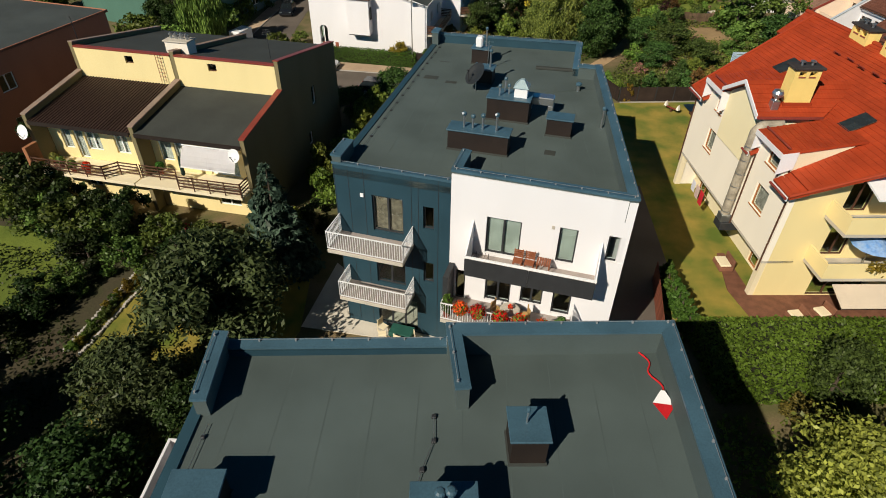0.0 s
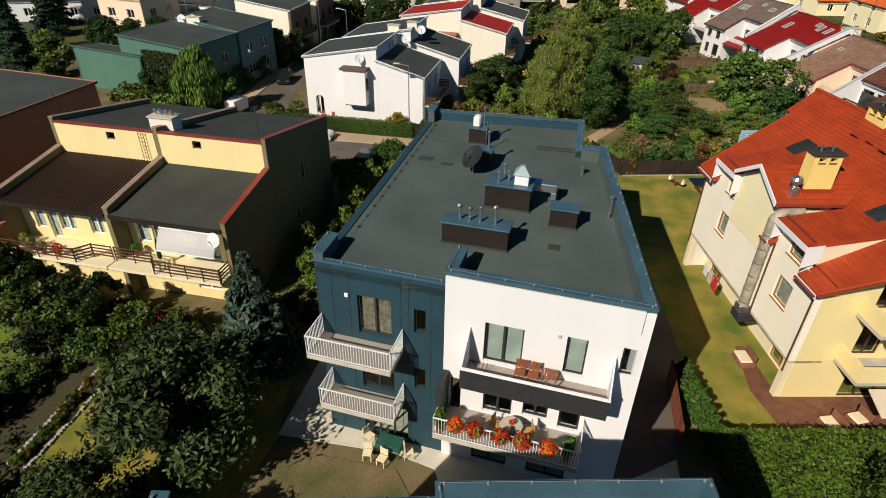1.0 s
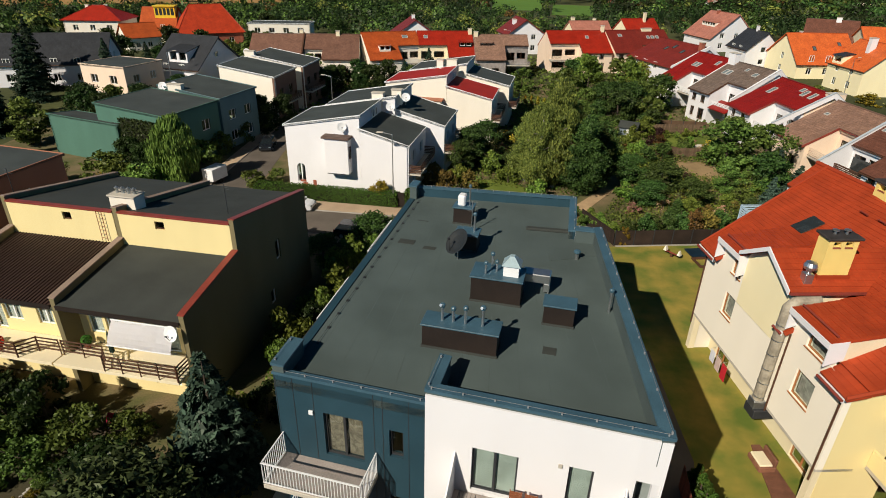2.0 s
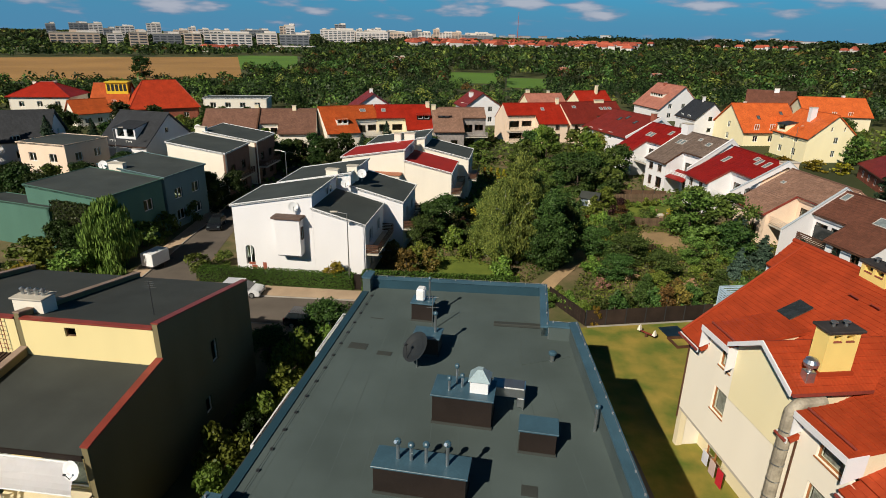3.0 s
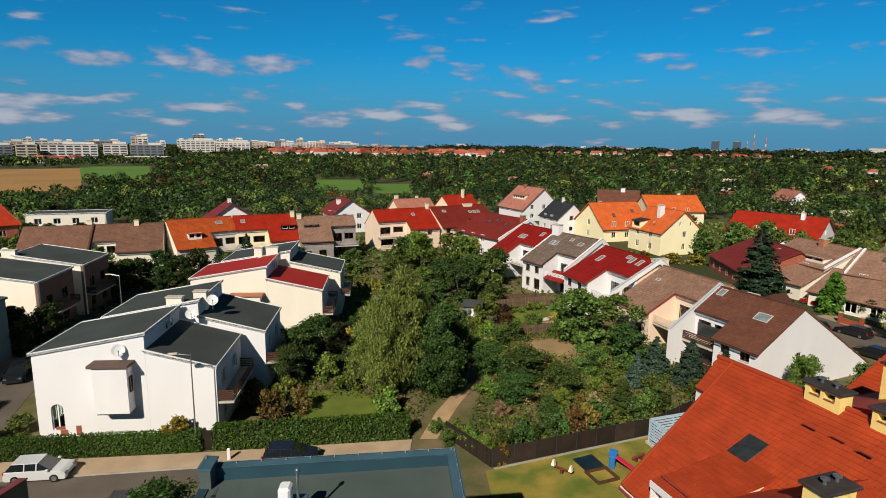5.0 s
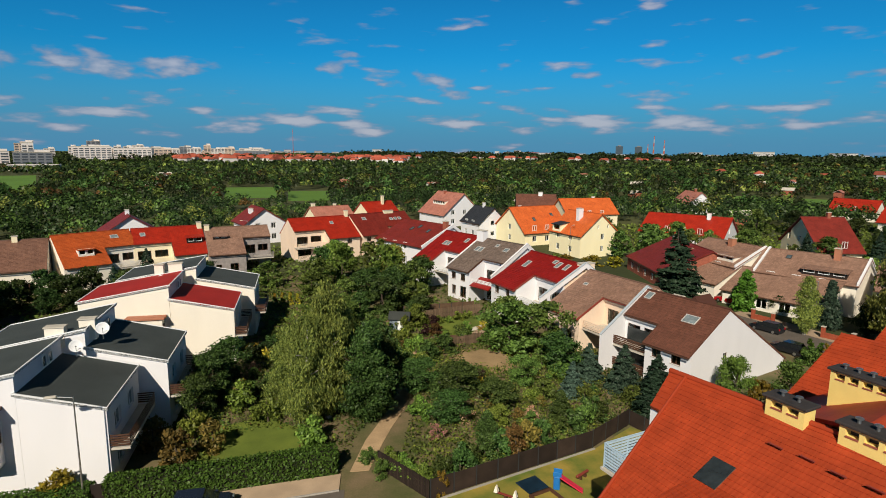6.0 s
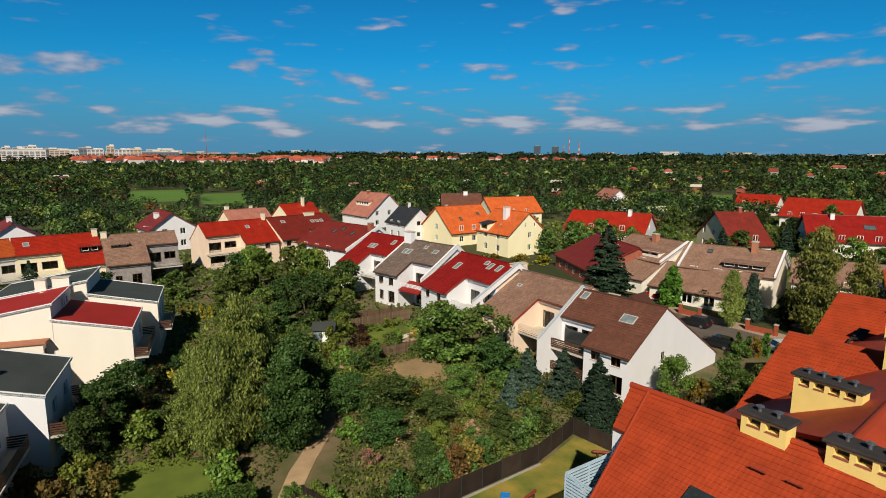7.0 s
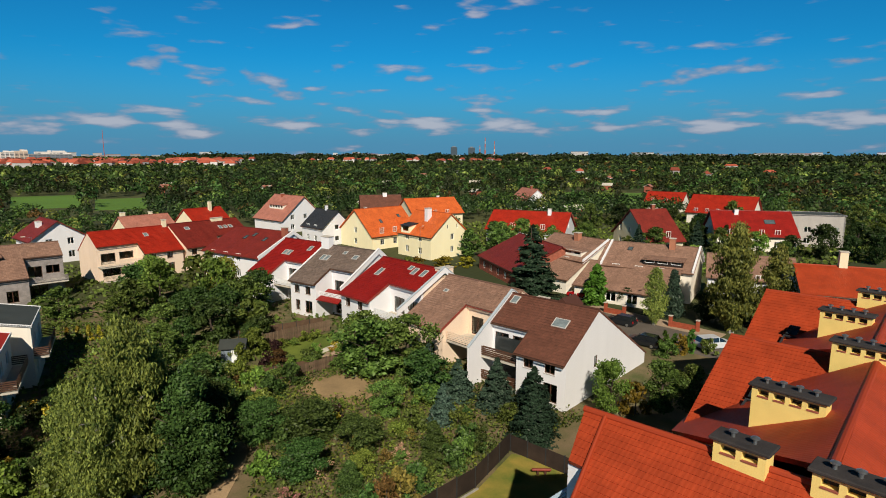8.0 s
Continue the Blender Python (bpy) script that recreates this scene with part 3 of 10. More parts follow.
def hedge(a, b, W, H, label, material=None, leaf=0.09, density=150, seed=3, name="hedge"):
    m, L = along(a, b)
    t = thing(name, label, "hedge", m)
    o = new("foliage", hedge_mesh("foliage", L, W, H, leaf, material or L_THUJA, density, seed))
    o.parent = t
    part("core", boxes((0.12, 0.12, 0, L - 0.12, W - 0.12, H - 0.15)), mat("hedge twigs", (0.02, 0.022, 0.010), 1.0, 0.4, 2.0, 15, 0.4), t)
    return t


# ---- houses ----
def gable_house(label, a, b, zr, left, right, wall, roof, holes=None, chimneys=(), skylights=(), over=0.35, frame_mat=None,
                sill=None, course=0.0, name="house", group="", gable_wall=None, parapet=None, base=0.0):
    """A house under a gable roof. a, b: ridge ends; left, right: (distance, eave height) on each side of the ridge from a to b.
    holes: openings by side, 'L', 'R', 'A' (end at a), 'B': (x0, x1, z0, z1, panes)."""
    d = Vector((b[0] - a[0], b[1] - a[1], 0))
    L = d.length
    m = Matrix.Translation((a[0], a[1], base)) @ Matrix.Rotation(math.atan2(d.y, d.x), 4, "Z")
    t = thing(name, label, "house", m, group)
    (dl, zl), (dr, zrr) = left, right
    holes = holes or {}
    W = dl + dr
    side = {
        "R": (Matrix.Translation((0, -dr, 0)), L, [(0, zrr), (L, zrr)], wall),
        "L": (Matrix.Translation((L, dl, 0)) @ Matrix.Rotation(math.pi, 4, "Z"), L, [(0, zl), (L, zl)], wall),
        "A": (Matrix.Translation((0, dl - 0.3, 0)) @ Matrix.Rotation(-math.pi / 2, 4, "Z"), W - 0.6, [(0, zl + (zr - zl) * 0.3 / dl), (dl - 0.3, zr), (W - 0.6, zrr + (zr - zrr) * 0.3 / dr)], gable_wall or wall),
        "B": (Matrix.Translation((L, -dr + 0.3, 0)) @ Matrix.Rotation(math.pi / 2, 4, "Z"), W - 0.6, [(0, zrr + (zr - zrr) * 0.3 / dr), (dr - 0.3, zr), (W - 0.6, zl + (zr - zl) * 0.3 / dl)], gable_wall or wall),
    }
    for k, (sm, sl, knots, wm) in side.items():
        knots = [(x, z - 0.16) for x, z in knots]
        hs = [h for h in holes.get(k, ()) if 0 < h[0] < h[1] < sl]
        part("wall", wall_bm(sl, knots, [h[:4] for h in hs]), wm, t, m=sm)
        for h in hs:
            window(t, sm, h[:4], frame_mat, h[4] if len(h) > 4 else 1, sill=sill)
    sl_, sr_ = (zr - zl) / dl, (zr - zrr) / dr
    o = over
    part("roof", slope_bm((-o, -dr - o, zrr - sr_ * o), (L + o, -dr - o, zrr - sr_ * o), (L + o, 0, zr), (-o, 0, zr), course=course), roof, t)
    part("roof", slope_bm((L + o, dl + o, zl - sl_ * o), (-o, dl + o, zl - sl_ * o), (-o, 0, zr), (L + o, 0, zr), course=course), roof, t)
    part("ridge", tube(bmesh.new(), (-o, 0, zr - 0.02), (L + o, 0, zr - 0.02), 0.11, n=8), roof, t)
    for y, z in ((-dr - o - 0.06, zrr - sr_ * o - 0.12), (dl + o + 0.06, zl - sl_ * o - 0.12)):
        part("gutter", tube(bmesh.new(), (-o, y, z), (L + o, y, z), 0.065, n=6), M_BROWNWOOD, t)
    if parapet:
        for x in parapet[1]:
            for (y0, z0), (y1, z1) in (((-dr - 0.2, zrr + 0.25), (0, zr + 0.3)), ((0, zr + 0.3), (dl + 0.2, zl + 0.25))):
                bm = bmesh.new()
                hexa(bm, [(x, y0, z0 - 0.7), (x + 0.3, y0, z0 - 0.7), (x + 0.3, y1, z1 - 0.7), (x, y1, z1 - 0.7), (x, y0, z0), (x + 0.3, y0, z0), (x + 0.3, y1, z1), (x, y1, z1)])
                part("fire_wall", bm, parapet[0], t)
    for x, y, w, dp, h, cm in chimneys:
        zb = zr - (sl_ * y if y > 0 else -sr_ * y)
        c = part("chimney", boxes((x - w / 2, y - dp / 2, zb - 0.6, x + w / 2, y + dp / 2, zb + h)), cm, t)
        part("cap", soften(boxes((x - w / 2 - 0.08, y - dp / 2 - 0.08, zb + h, x + w / 2 + 0.08, y + dp / 2 + 0.08, zb + h + 0.12)), 0.02), M_CONC, c)
    for x, y, w, h in skylights:
        s = sl_ if y > 0 else sr_
        ang = math.atan(s)
        sgn = 1 if y > 0 else -1
        zb = zr - s * abs(y)
        sm = Matrix.Translation((x, y, zb)) @ Matrix.Rotation(0 if sgn < 0 else math.pi, 4, "Z") @ Matrix.Rotation(ang, 4, "X")
        sk = part("skylight", boxes((-w / 2, -h / 2, 0.0, w / 2, -h / 2 + 0.08, 0.10), (-w / 2, h / 2 - 0.08, 0.0, w / 2, h / 2, 0.10),
                                    (-w / 2, -h / 2 + 0.08, 0.0, -w / 2 + 0.08, h / 2 - 0.08, 0.10), (w / 2 - 0.08, -h / 2 + 0.08, 0.0, w / 2, h / 2 - 0.08, 0.10)), M_DARKMETAL, t, "grey metal skylight frame", sm)
        part("pane", boxes((-w / 2 + 0.08, -h / 2 + 0.08, 0.045, w / 2 - 0.08, h / 2 - 0.08, 0.06)), mat("roof glass", (0.10, 0.13, 0.14), 0.08, 0.2, 1.0, 5, 0.0, spec=1.0), sk)
    return t


def skylight(t, x, y, w, h, slope, zr):
    """A roof window lying in the left slope of a house, y out from the ridge."""
    sm = Matrix.Translation((x, y, zr - slope * y)) @ Matrix.Rotation(math.pi, 4, "Z") @ Matrix.Rotation(math.atan(slope), 4, "X")
    sk = part("skylight", weld(boxes((-w / 2, -h / 2, 0.0, w / 2, -h / 2 + 0.08, 0.10), (-w / 2, h / 2 - 0.08, 0.0, w / 2, h / 2, 0.10),
                                     (-w / 2, -h / 2 + 0.08, 0.0, -w / 2 + 0.08, h / 2 - 0.08, 0.10), (w / 2 - 0.08, -h / 2 + 0.08, 0.0, w / 2, h / 2 - 0.08, 0.10))), M_ROOFALU, t, "pale metal skylight frame", sm)
    part("pane", boxes((-w / 2 + 0.08, -h / 2 + 0.08, 0.045, w / 2 - 0.08, h / 2 - 0.08, 0.06)), M_ROOFGLASS, sk)


def shed_dormer(t, x0, x1, y0, y1, zr, slope, rise, wall, roof, panes=2):
    """A dormer on the left slope: front wall with windows at y1, its own flatter roof back to y0."""
    z1 = zr - slope * y1
    fm = Matrix.Translation((x1, y1, 0)) @ Matrix.Rotation(math.pi, 4, "Z")
    w = x1 - x0
    hs = [(w * (i + 0.12) / panes, w * (i + 0.88) / panes, z1 + 0.35, z1 + rise - 0.15) for i in range(panes)]
    part("dormer_front", wall_bm(w, [(0, z1 + rise), (w, z1 + rise)], hs, 0.16, z1 - 0.3), wall, t, m=fm)
    for h in hs:
        window(t, fm, h, None, 0, 0.05)
    for x in (x0, x1 - 0.12):
        bm = bmesh.new()
        hexa(bm, [(x, y0, zr - slope * y0 - 0.4), (x + 0.12, y0, zr - slope * y0 - 0.4), (x + 0.12, y1 - 0.165, z1 - 0.3), (x, y1 - 0.165, z1 - 0.3),
                  (x, y0, zr - slope * y0 + 0.05), (x + 0.12, y0, zr - slope * y0 + 0.05), (x + 0.12, y1 - 0.165, z1 + rise), (x, y1 - 0.165, z1 + rise)])
        part("dormer_cheek", bm, wall, t)
    part("dormer_roof", slope_bm((x1 + 0.2, y1 + 0.3, z1 + rise - 0.04), (x0 - 0.2, y1 + 0.3, z1 + rise - 0.04), (x0 - 0.2, y0 - 0.2, zr - slope * y0 + 0.2), (x1 + 0.2, y0 - 0.2, zr - slope * y0 + 0.2), 0.12), roof, t)


def split_house(label, a, b, zr, deep, cut, front, dcut, zeave, back, wall, roof, trim=None, skylights=(), chimneys=(), fire=(), rail=None,
                fire_mat=None, end_wall=None, end_holes=(), frame_mat=None, floors=(2.9,), deep_fire=False, beyond=0.5, group=""):
    """A terraced house whose left slope runs low over one half (deep) and stops short over the other (cut), above a recessed balcony.
    a, b: ridge ends; front: distance of the low eave; dcut: of the short one; back: (distance, eave height) behind."""
    d = Vector((b[0] - a[0], b[1] - a[1], 0))
    L = d.length
    t = thing("house", label, "house", Matrix.Translation((a[0], a[1], 0)) @ Matrix.Rotation(math.atan2(d.y, d.x), 4, "Z"), group)
    k = (zr - zeave) / front
    zcut = zr - k * dcut
    rail, trim, fire_mat, frame_mat = rail or M_BROWNWOOD, trim or M_BROWNWOOD, fire_mat or M_WHITE, frame_mat or M_BROWNWOOD
    db, zb = back
    face = lambda x1, y: Matrix.Translation((x1, y, 0)) @ Matrix.Rotation(math.pi, 4, "Z")
    # low half: front wall with windows
    w = deep[1] - deep[0]
    hs = [h for h in ((w * 0.15, w * 0.15 + 1.1, 3.2, 4.4), (w * 0.58, w * 0.58 + 1.1, 3.2, 4.4), (w * 0.18, w * 0.18 + 1.0, 0.7, 2.2), (w * 0.56, w * 0.56 + 1.5, 0.5, 2.3)) if h[3] < zeave - 0.35 and h[1] < w - 0.2]
    part("wall", wall_bm(w, [(0, zeave - 0.16), (w, zeave - 0.16)], [h for h in hs], 0.3), wall, t, m=face(deep[1], front))
    for h in hs:
        window(t, face(deep[1], front), h, frame_mat, 1, sill=M_CONC)
    # recessed half: glazed upper wall, balcony, ground floor
    w = cut[1] - cut[0]
    yw = dcut - 0.4
    hs = [h for h in ((w * 0.1, w * 0.45, floors[0] + 0.1, floors[0] + 2.15), (w * 0.55, w * 0.9, floors[0] + 0.85, floors[0] + 2.15), (w * 0.12, w * 0.55, 0.25, 2.3)) if h[3] < zcut - 0.3]
    part("wall", wall_bm(w, [(0, zcut - 0.16), (w, zcut - 0.16)], hs, 0.3), wall, t, m=face(cut[1], yw))
    for h in hs:
        window(t, face(cut[1], yw), h, frame_mat, 1, 0.08)
    reach = front - 0.5
    for z in floors:
        part("balcony_slab", boxes((cut[0] + 0.05, yw + 0.002, z - 0.2, cut[1] - 0.05, reach, z)), M_CONC, t)
        for i in range(5):
            part("rail_board", boxes((cut[0] + 0.05, reach - 0.05, z + 0.12 + 0.19 * i, cut[1] - 0.05, reach - 0.01, z + 0.25 + 0.19 * i)), rail, t)
    # side wall between the halves, and the ends
    xs = deep[0] if deep[0] > cut[0] + 0.1 else deep[1] - 0.3
    bm = bmesh.new()
    hexa(bm, [(xs, yw + 0.002, 0), (xs + 0.3, yw + 0.002, 0), (xs + 0.3, front - 0.302, 0), (xs, front - 0.302, 0),
              (xs, yw + 0.002, zr - k * yw - 0.2), (xs + 0.3, yw + 0.002, zr - k * yw - 0.2), (xs + 0.3, front - 0.302, zeave - 0.06), (xs, front - 0.302, zeave - 0.06)])
    part("side_wall", bm, wall, t)
    for x, far in ((0.0, front if deep[0] < 0.1 else dcut), (L - 0.3, front if deep[1] > L - 0.1 else dcut)):
        far -= 0.302 if far == front else 0.702
        knots = [(0, zr - k * far - 0.18), (far, zr - 0.18), (far + db - 0.3, zb + (zr - zb) * 0.3 / db - 0.18)]
        hs = [h for h in end_holes if x == 0.0]
        em = Matrix.Translation((x, far, 0)) @ Matrix.Rotation(-math.pi / 2, 4, "Z")
        part("end_wall", wall_bm(far + db - 0.3, knots, hs, 0.3), end_wall or wall, t, m=em)
        for h in hs:
            window(t, em, h, frame_mat, 0)
    part("wall", wall_bm(L, [(0, zb - 0.16), (L, zb - 0.16)], [h[:4] for h in row_windows(L, 2, 1.2, 0.9, 2.2) if zb > 2.6], 0.3), wall, t, m=Matrix.Translation((0, -db, 0)))
    # roofs
    sb = (zr - zb) / db
    part("roof", slope_bm((-0.05, -db - 0.4, zb - sb * 0.4), (L + 0.05, -db - 0.4, zb - sb * 0.4), (L + 0.05, 0, zr), (-0.05, 0, zr), course=0.34), roof, t)
    for (x0, x1), dist in ((deep, front + 0.45), (cut, dcut)):
        z = zr - k * dist
        part("roof", slope_bm((x1 + 0.02, dist, z), (x0 - 0.02, dist, z), (x0 - 0.02, 0, zr), (x1 + 0.02, 0, zr), course=0.34), roof, t)
        part("gutter", tube(bmesh.new(), (x0, dist + 0.07, z - 0.12), (x1, dist + 0.07, z - 0.12), 0.07, n=6), trim, t)
    part("ridge", tube(bmesh.new(), (-0.05, 0, zr), (L + 0.05, 0, zr), 0.12, n=8), roof, t)
    bm = bmesh.new()
    xv = deep[0] - 0.07 if deep[0] > cut[0] + 0.1 else deep[1] + 0.02
    ya, yb = dcut, front + 0.45
    hexa(bm, [(xv, ya, zr - k * ya - 0.26), (xv + 0.05, ya, zr - k * ya - 0.26), (xv + 0.05, yb, zr - k * yb - 0.26), (xv, yb, zr - k * yb - 0.26),
              (xv, ya, zr - k * ya + 0.03), (xv + 0.05, ya, zr - k * ya + 0.03), (xv + 0.05, yb, zr - k * yb + 0.03), (xv, yb, zr - k * yb + 0.03)])
    part("verge_board", bm, trim, t)
    for x in fire:
        far = front + beyond
        for (y0, z0), (y1, z1) in (((-db - 0.3, zb + 0.1), (0, zr + 0.34)), ((0, zr + 0.34), (far, zr + 0.34 - k * far))):
            f0, f1 = (0, 0) if deep_fire else (z0 - 0.75, z1 - 0.75)
            for nm, low0, low1, top, side, cm in (("fire_wall", f0, f1, 0.0, 0.0, wall), ("coping", z0 + 0.001, z1 + 0.001, 0.09, 0.06, fire_mat)):
                bm = bmesh.new()
                xa, xb = x - side, x + 0.18 + side
                hexa(bm, [(xa, y0, low0), (xb, y0, low0), (xb, y1, low1), (xa, y1, low1), (xa, y0, z0 + top), (xb, y0, z0 + top), (xb, y1, z1 + top), (xa, y1, z1 + top)])
                part(nm, bm, cm, t)
    for x, y, w, dp, h, cm in chimneys:
        zc = zr - (k * y if y > 0 else -sb * y)
        c = part("chimney", boxes((x - w / 2, y - dp / 2, zc - 0.6, x + w / 2, y + dp / 2, zc + h)), cm, t)
        part("cap", soften(boxes((x - w / 2 - 0.08, y - dp / 2 - 0.08, zc + h, x + w / 2 + 0.08, y + dp / 2 + 0.08, zc + h + 0.12)), 0.02), M_CONC, c)
    for x, y, w, h in skylights:
        skylight(t, x, y, w, h, k, zr)
    return t, k


def hip_house(label, centre, turn, L, W, zr, ze, wall, roof, holes=2, ridge=None, chimneys=(), over=0.6):
    """A house under a hipped roof; turn: bearing of its long axis."""
    t = thing("house", label, "house", Matrix.Translation((*centre, 0)) @ Matrix.Rotation(turn, 4, "Z"))
    h, v = L / 2, W / 2
    r = ridge if ridge is not None else max(0.3, h - v)
    for a, b in (((-h, -v), (h, -v)), ((h, -v), (h, v)), ((h, v), (-h, v)), ((-h, v), (-h, -v))):
        m, n = along(a, b)
        hs = [q for z in (0.8, 3.6) if z + 1.5 < ze for q in row_windows(n, holes, 1.3, z, z + 1.4, 1, 0.8)]
        part("wall", wall_bm(n, [(0, ze - 0.1), (n, ze - 0.1)], [q[:4] for q in hs], 0.3), wall, t, m=m)
        for q in hs:
            window(t, m, q[:4], None, 1)
    e, f = h + over, v + over
    for c in (((-e, -f), (e, -f), (r, 0), (-r, 0)), ((e, f), (-e, f), (-r, 0), (r, 0)), ((e, -f), (e, f), (r, 0.01), (r, -0.01)), ((-e, f), (-e, -f), (-r, -0.01), (-r, 0.01))):
        part("roof", slope_bm(*[(x, y, ze if i < 2 else zr) for i, (x, y) in enumerate(c)], 0.16), roof, t)
    for sx in (-1, 1):
        for sy in (-1, 1):
            part("hip_ridge", tube(bmesh.new(), (sx * e, sy * f, ze), (sx * r, 0, zr), 0.1, n=6), roof, t)
    part("ridge", tube(bmesh.new(), (-r, 0, zr), (r, 0, zr), 0.12, n=6), roof, t)
    for x, y, w, z in chimneys:
        c = part("chimney", boxes((x - w / 2, y - 0.35, ze, x + w / 2, y + 0.35, z)), M_IVORY, t)
        part("cap", boxes((x - w / 2 - 0.08, y - 0.43, z, x + w / 2 + 0.08, y + 0.43, z + 0.12)), M_CONC, c)
    return t


def row_windows(L, n, w, z0, z1, panes=1, margin=1.0):
    """Evenly spaced openings along a wall."""
    step = (L - 2 * margin) / max(1, n)
    return [(margin + step * (i + 0.5) - w / 2, margin + step * (i + 0.5) + w / 2, z0, z1, panes) for i in range(n)]

# ---- ground, streets and plots ----
def slab(name, pts, z, material, label="", category="", thick=0.25, kind="structure"):
    """A flat piece of ground whose top lies at z."""
    ob = part(name, prism(bmesh.new(), pts, z - thick, z), material)
    return tagged(ob, label, category, "", kind)


gbm = bmesh.new()
ring = [gbm.verts.new((3000 * math.cos(a) + 300, 4400 * math.sin(a) + 300, 0)) for a in [2 * math.pi * i / 48 for i in range(48)]]
gbm.faces.new(ring)
tagged(part("ground", gbm, M_MEADOW), "open ground under gardens, meadows and far woods", "ground", "", "structure")
slab("ground", [(-60, -40), (75, -40), (75, 140), (-60, 140)], 0.012, M_SOIL, "dark garden soil between the plots", "soil", 0.01)
# street running behind the flat-roofed block, and the side street
slab("road", [(-75, 70.4), (-26.5, 64.6), (10.5, 60.4), (12.0, 66.0), (-21.0, 69.2), (-75, 75.6)], 0.03, M_ASPH, "worn grey asphalt street", "road")
slab("road", [(-26.2, 69.5), (-20.4, 69.3), (-21.6, 90), (-20.2, 128), (-25.6, 128), (-25.8, 90)], 0.036, M_ASPH, "worn grey asphalt side street between houses", "road")
slab("pavement", [(-20.4, 69.3), (11.6, 66.0), (12.2, 68.0), (-4.0, 69.75), (-20.4, 71.95)], 0.10, M_PAVER, "sand coloured paved strip beside the hedge", "pavement")
slab("pavement", [(-60, 66.0), (-26.5, 62.2), (8.5, 58.2), (8.7, 60.4), (-26.5, 64.4), (-60, 68.3)], 0.10, M_PAVER, "sand coloured paved strip in front of garages", "pavement")
slab("pavement", [(-28.0, 70), (-26.2, 69.7), (-25.8, 90), (-25.6, 128), (-27.4, 128), (-27.6, 90)], 0.10, M_PAVER, "narrow paved footway along the side street", "pavement")
for a, b in (((-20.4, 69.2), (11.6, 65.9)), ((-26.2, 69.7), (-25.8, 90)), ((-26.5, 64.45), (8.7, 60.45))):
    m, L = along(a, b)
    tagged(part("kerb", soften(boxes((0, 0, -0.1, L, 0.14, 0.13)), 0.02), M_KERB, m=m), "pale concrete kerb along the street", "kerb", "", "structure")
slab("path", [(12.9, 68.1), (14.3, 67.8), (16.6, 71.6), (17.9, 73.6), (20.9, 77.8), (22.6, 82.0), (25.2, 86.6), (29.3, 95.2), (28.2, 95.8), (24.0, 87.0), (21.4, 82.6), (19.6, 78.4), (16.7, 74.3), (15.3, 72.4)], 0.045, M_PATH, "trodden sandy footpath between gardens", "path")
# sunburnt lawn beside the block
slab("lawn", [(12.9, 33.0), (16.0, 29.4), (40.5, 31), (40.5, 60.5), (37.4, 66.0), (32.0, 64.0), (16.6, 62.2), (13.2, 46)], 0.05, M_LAWN, "sunburnt lawn beside the flats", "lawn")
slab("lawn", [(-17.8, 33.5), (-18.4, 26.2), (-15.2, 20), (-9.0, 20), (-6.9, 28.4), (-7.4, 33)], 0.05, M_LAWN, "patchy sunburnt lawn in a back garden", "lawn")
# this ground is coloured darker to stand in for shade under the trees
slab("bare_ground", [(-34, 6), (-5.8, 6), (-5.8, 19), (-9, 20), (-15.2, 20), (-18.4, 26.2), (-17.8, 33.5), (-14, 37), (-34, 41)], 0.035, M_SHADELOAM, "garden loam darkened for the shade under the trees", "bare ground", 0.02)
slab("lawn", [(-36, 37.6), (-25.2, 36.4), (-22.8, 32.5), (-23.4, 28.4), (-27, 28.2), (-37, 32)], 0.05, M_GRASS, "green lawn in a back garden", "lawn")
slab("lawn", [(2.0, 71.5), (11.0, 70.6), (12.0, 74.5), (8.0, 80), (3.0, 79)], 0.05, M_GRASS, "green lawn behind the clipped hedge", "lawn")
# soil colour instead of grass stands in for tree shade on this strip
slab("bare_ground", [(-6.5, 27.9), (-0.6, 27.0), (2.0, 22.5), (-6, 21.5)], 0.05, M_SOIL, "weedy strip below the terrace, soil tone for tree shade", "bare ground")
slab("lawn", [(33, 97.0), (40, 97.5), (39.5, 104), (31.5, 104)], 0.05, M_GRASS, "green garden lawn behind a white house", "lawn")
slab("bare_ground", [(30.6, 82.6), (32.6, 81.4), (34.8, 82.2), (36.4, 84.4), (36.0, 87.2), (37.2, 89.4), (34.0, 89.0), (31.4, 90.2), (29.6, 87.6), (30.4, 85.0)], 0.05, M_DRY, "dry bare patch in the gardens", "bare ground")
slab("terrace", [(-6.9, 28.7), (-0.8, 27.95), (1.2, 27.2), (2.2, 24.6), (12.6, 24.0), (13.2, 28.6), (9.3, 26.7), (9.4, 29.9), (-4.6, 33.2), (-6.0, 34.6)], 0.06, M_TERRACE, "pale concrete terrace at the foot of the flats", "terrace")
slab("walkway", [(10.0, 26.9), (13.2, 28.6), (15.6, 36.0), (15.9, 46.0), (11.0, 45.0)], 0.064, M_ASPH, "dark paved walk along the side of the flats", "walkway")
# far fields in the open land
def sector(a0, a1, r0, r1):
    """A plot between two bearings and two distances from the flats."""
    near = [(3 + r0 * math.sin(radians(a)), 25 + r0 * math.cos(radians(a))) for a in (a0, (a0 + a1) / 2, a1)]
    far = [(3 + r1 * math.sin(radians(a)), 25 + r1 * math.cos(radians(a))) for a in (a1, (a0 + a1) / 2, a0)]
    return near + far


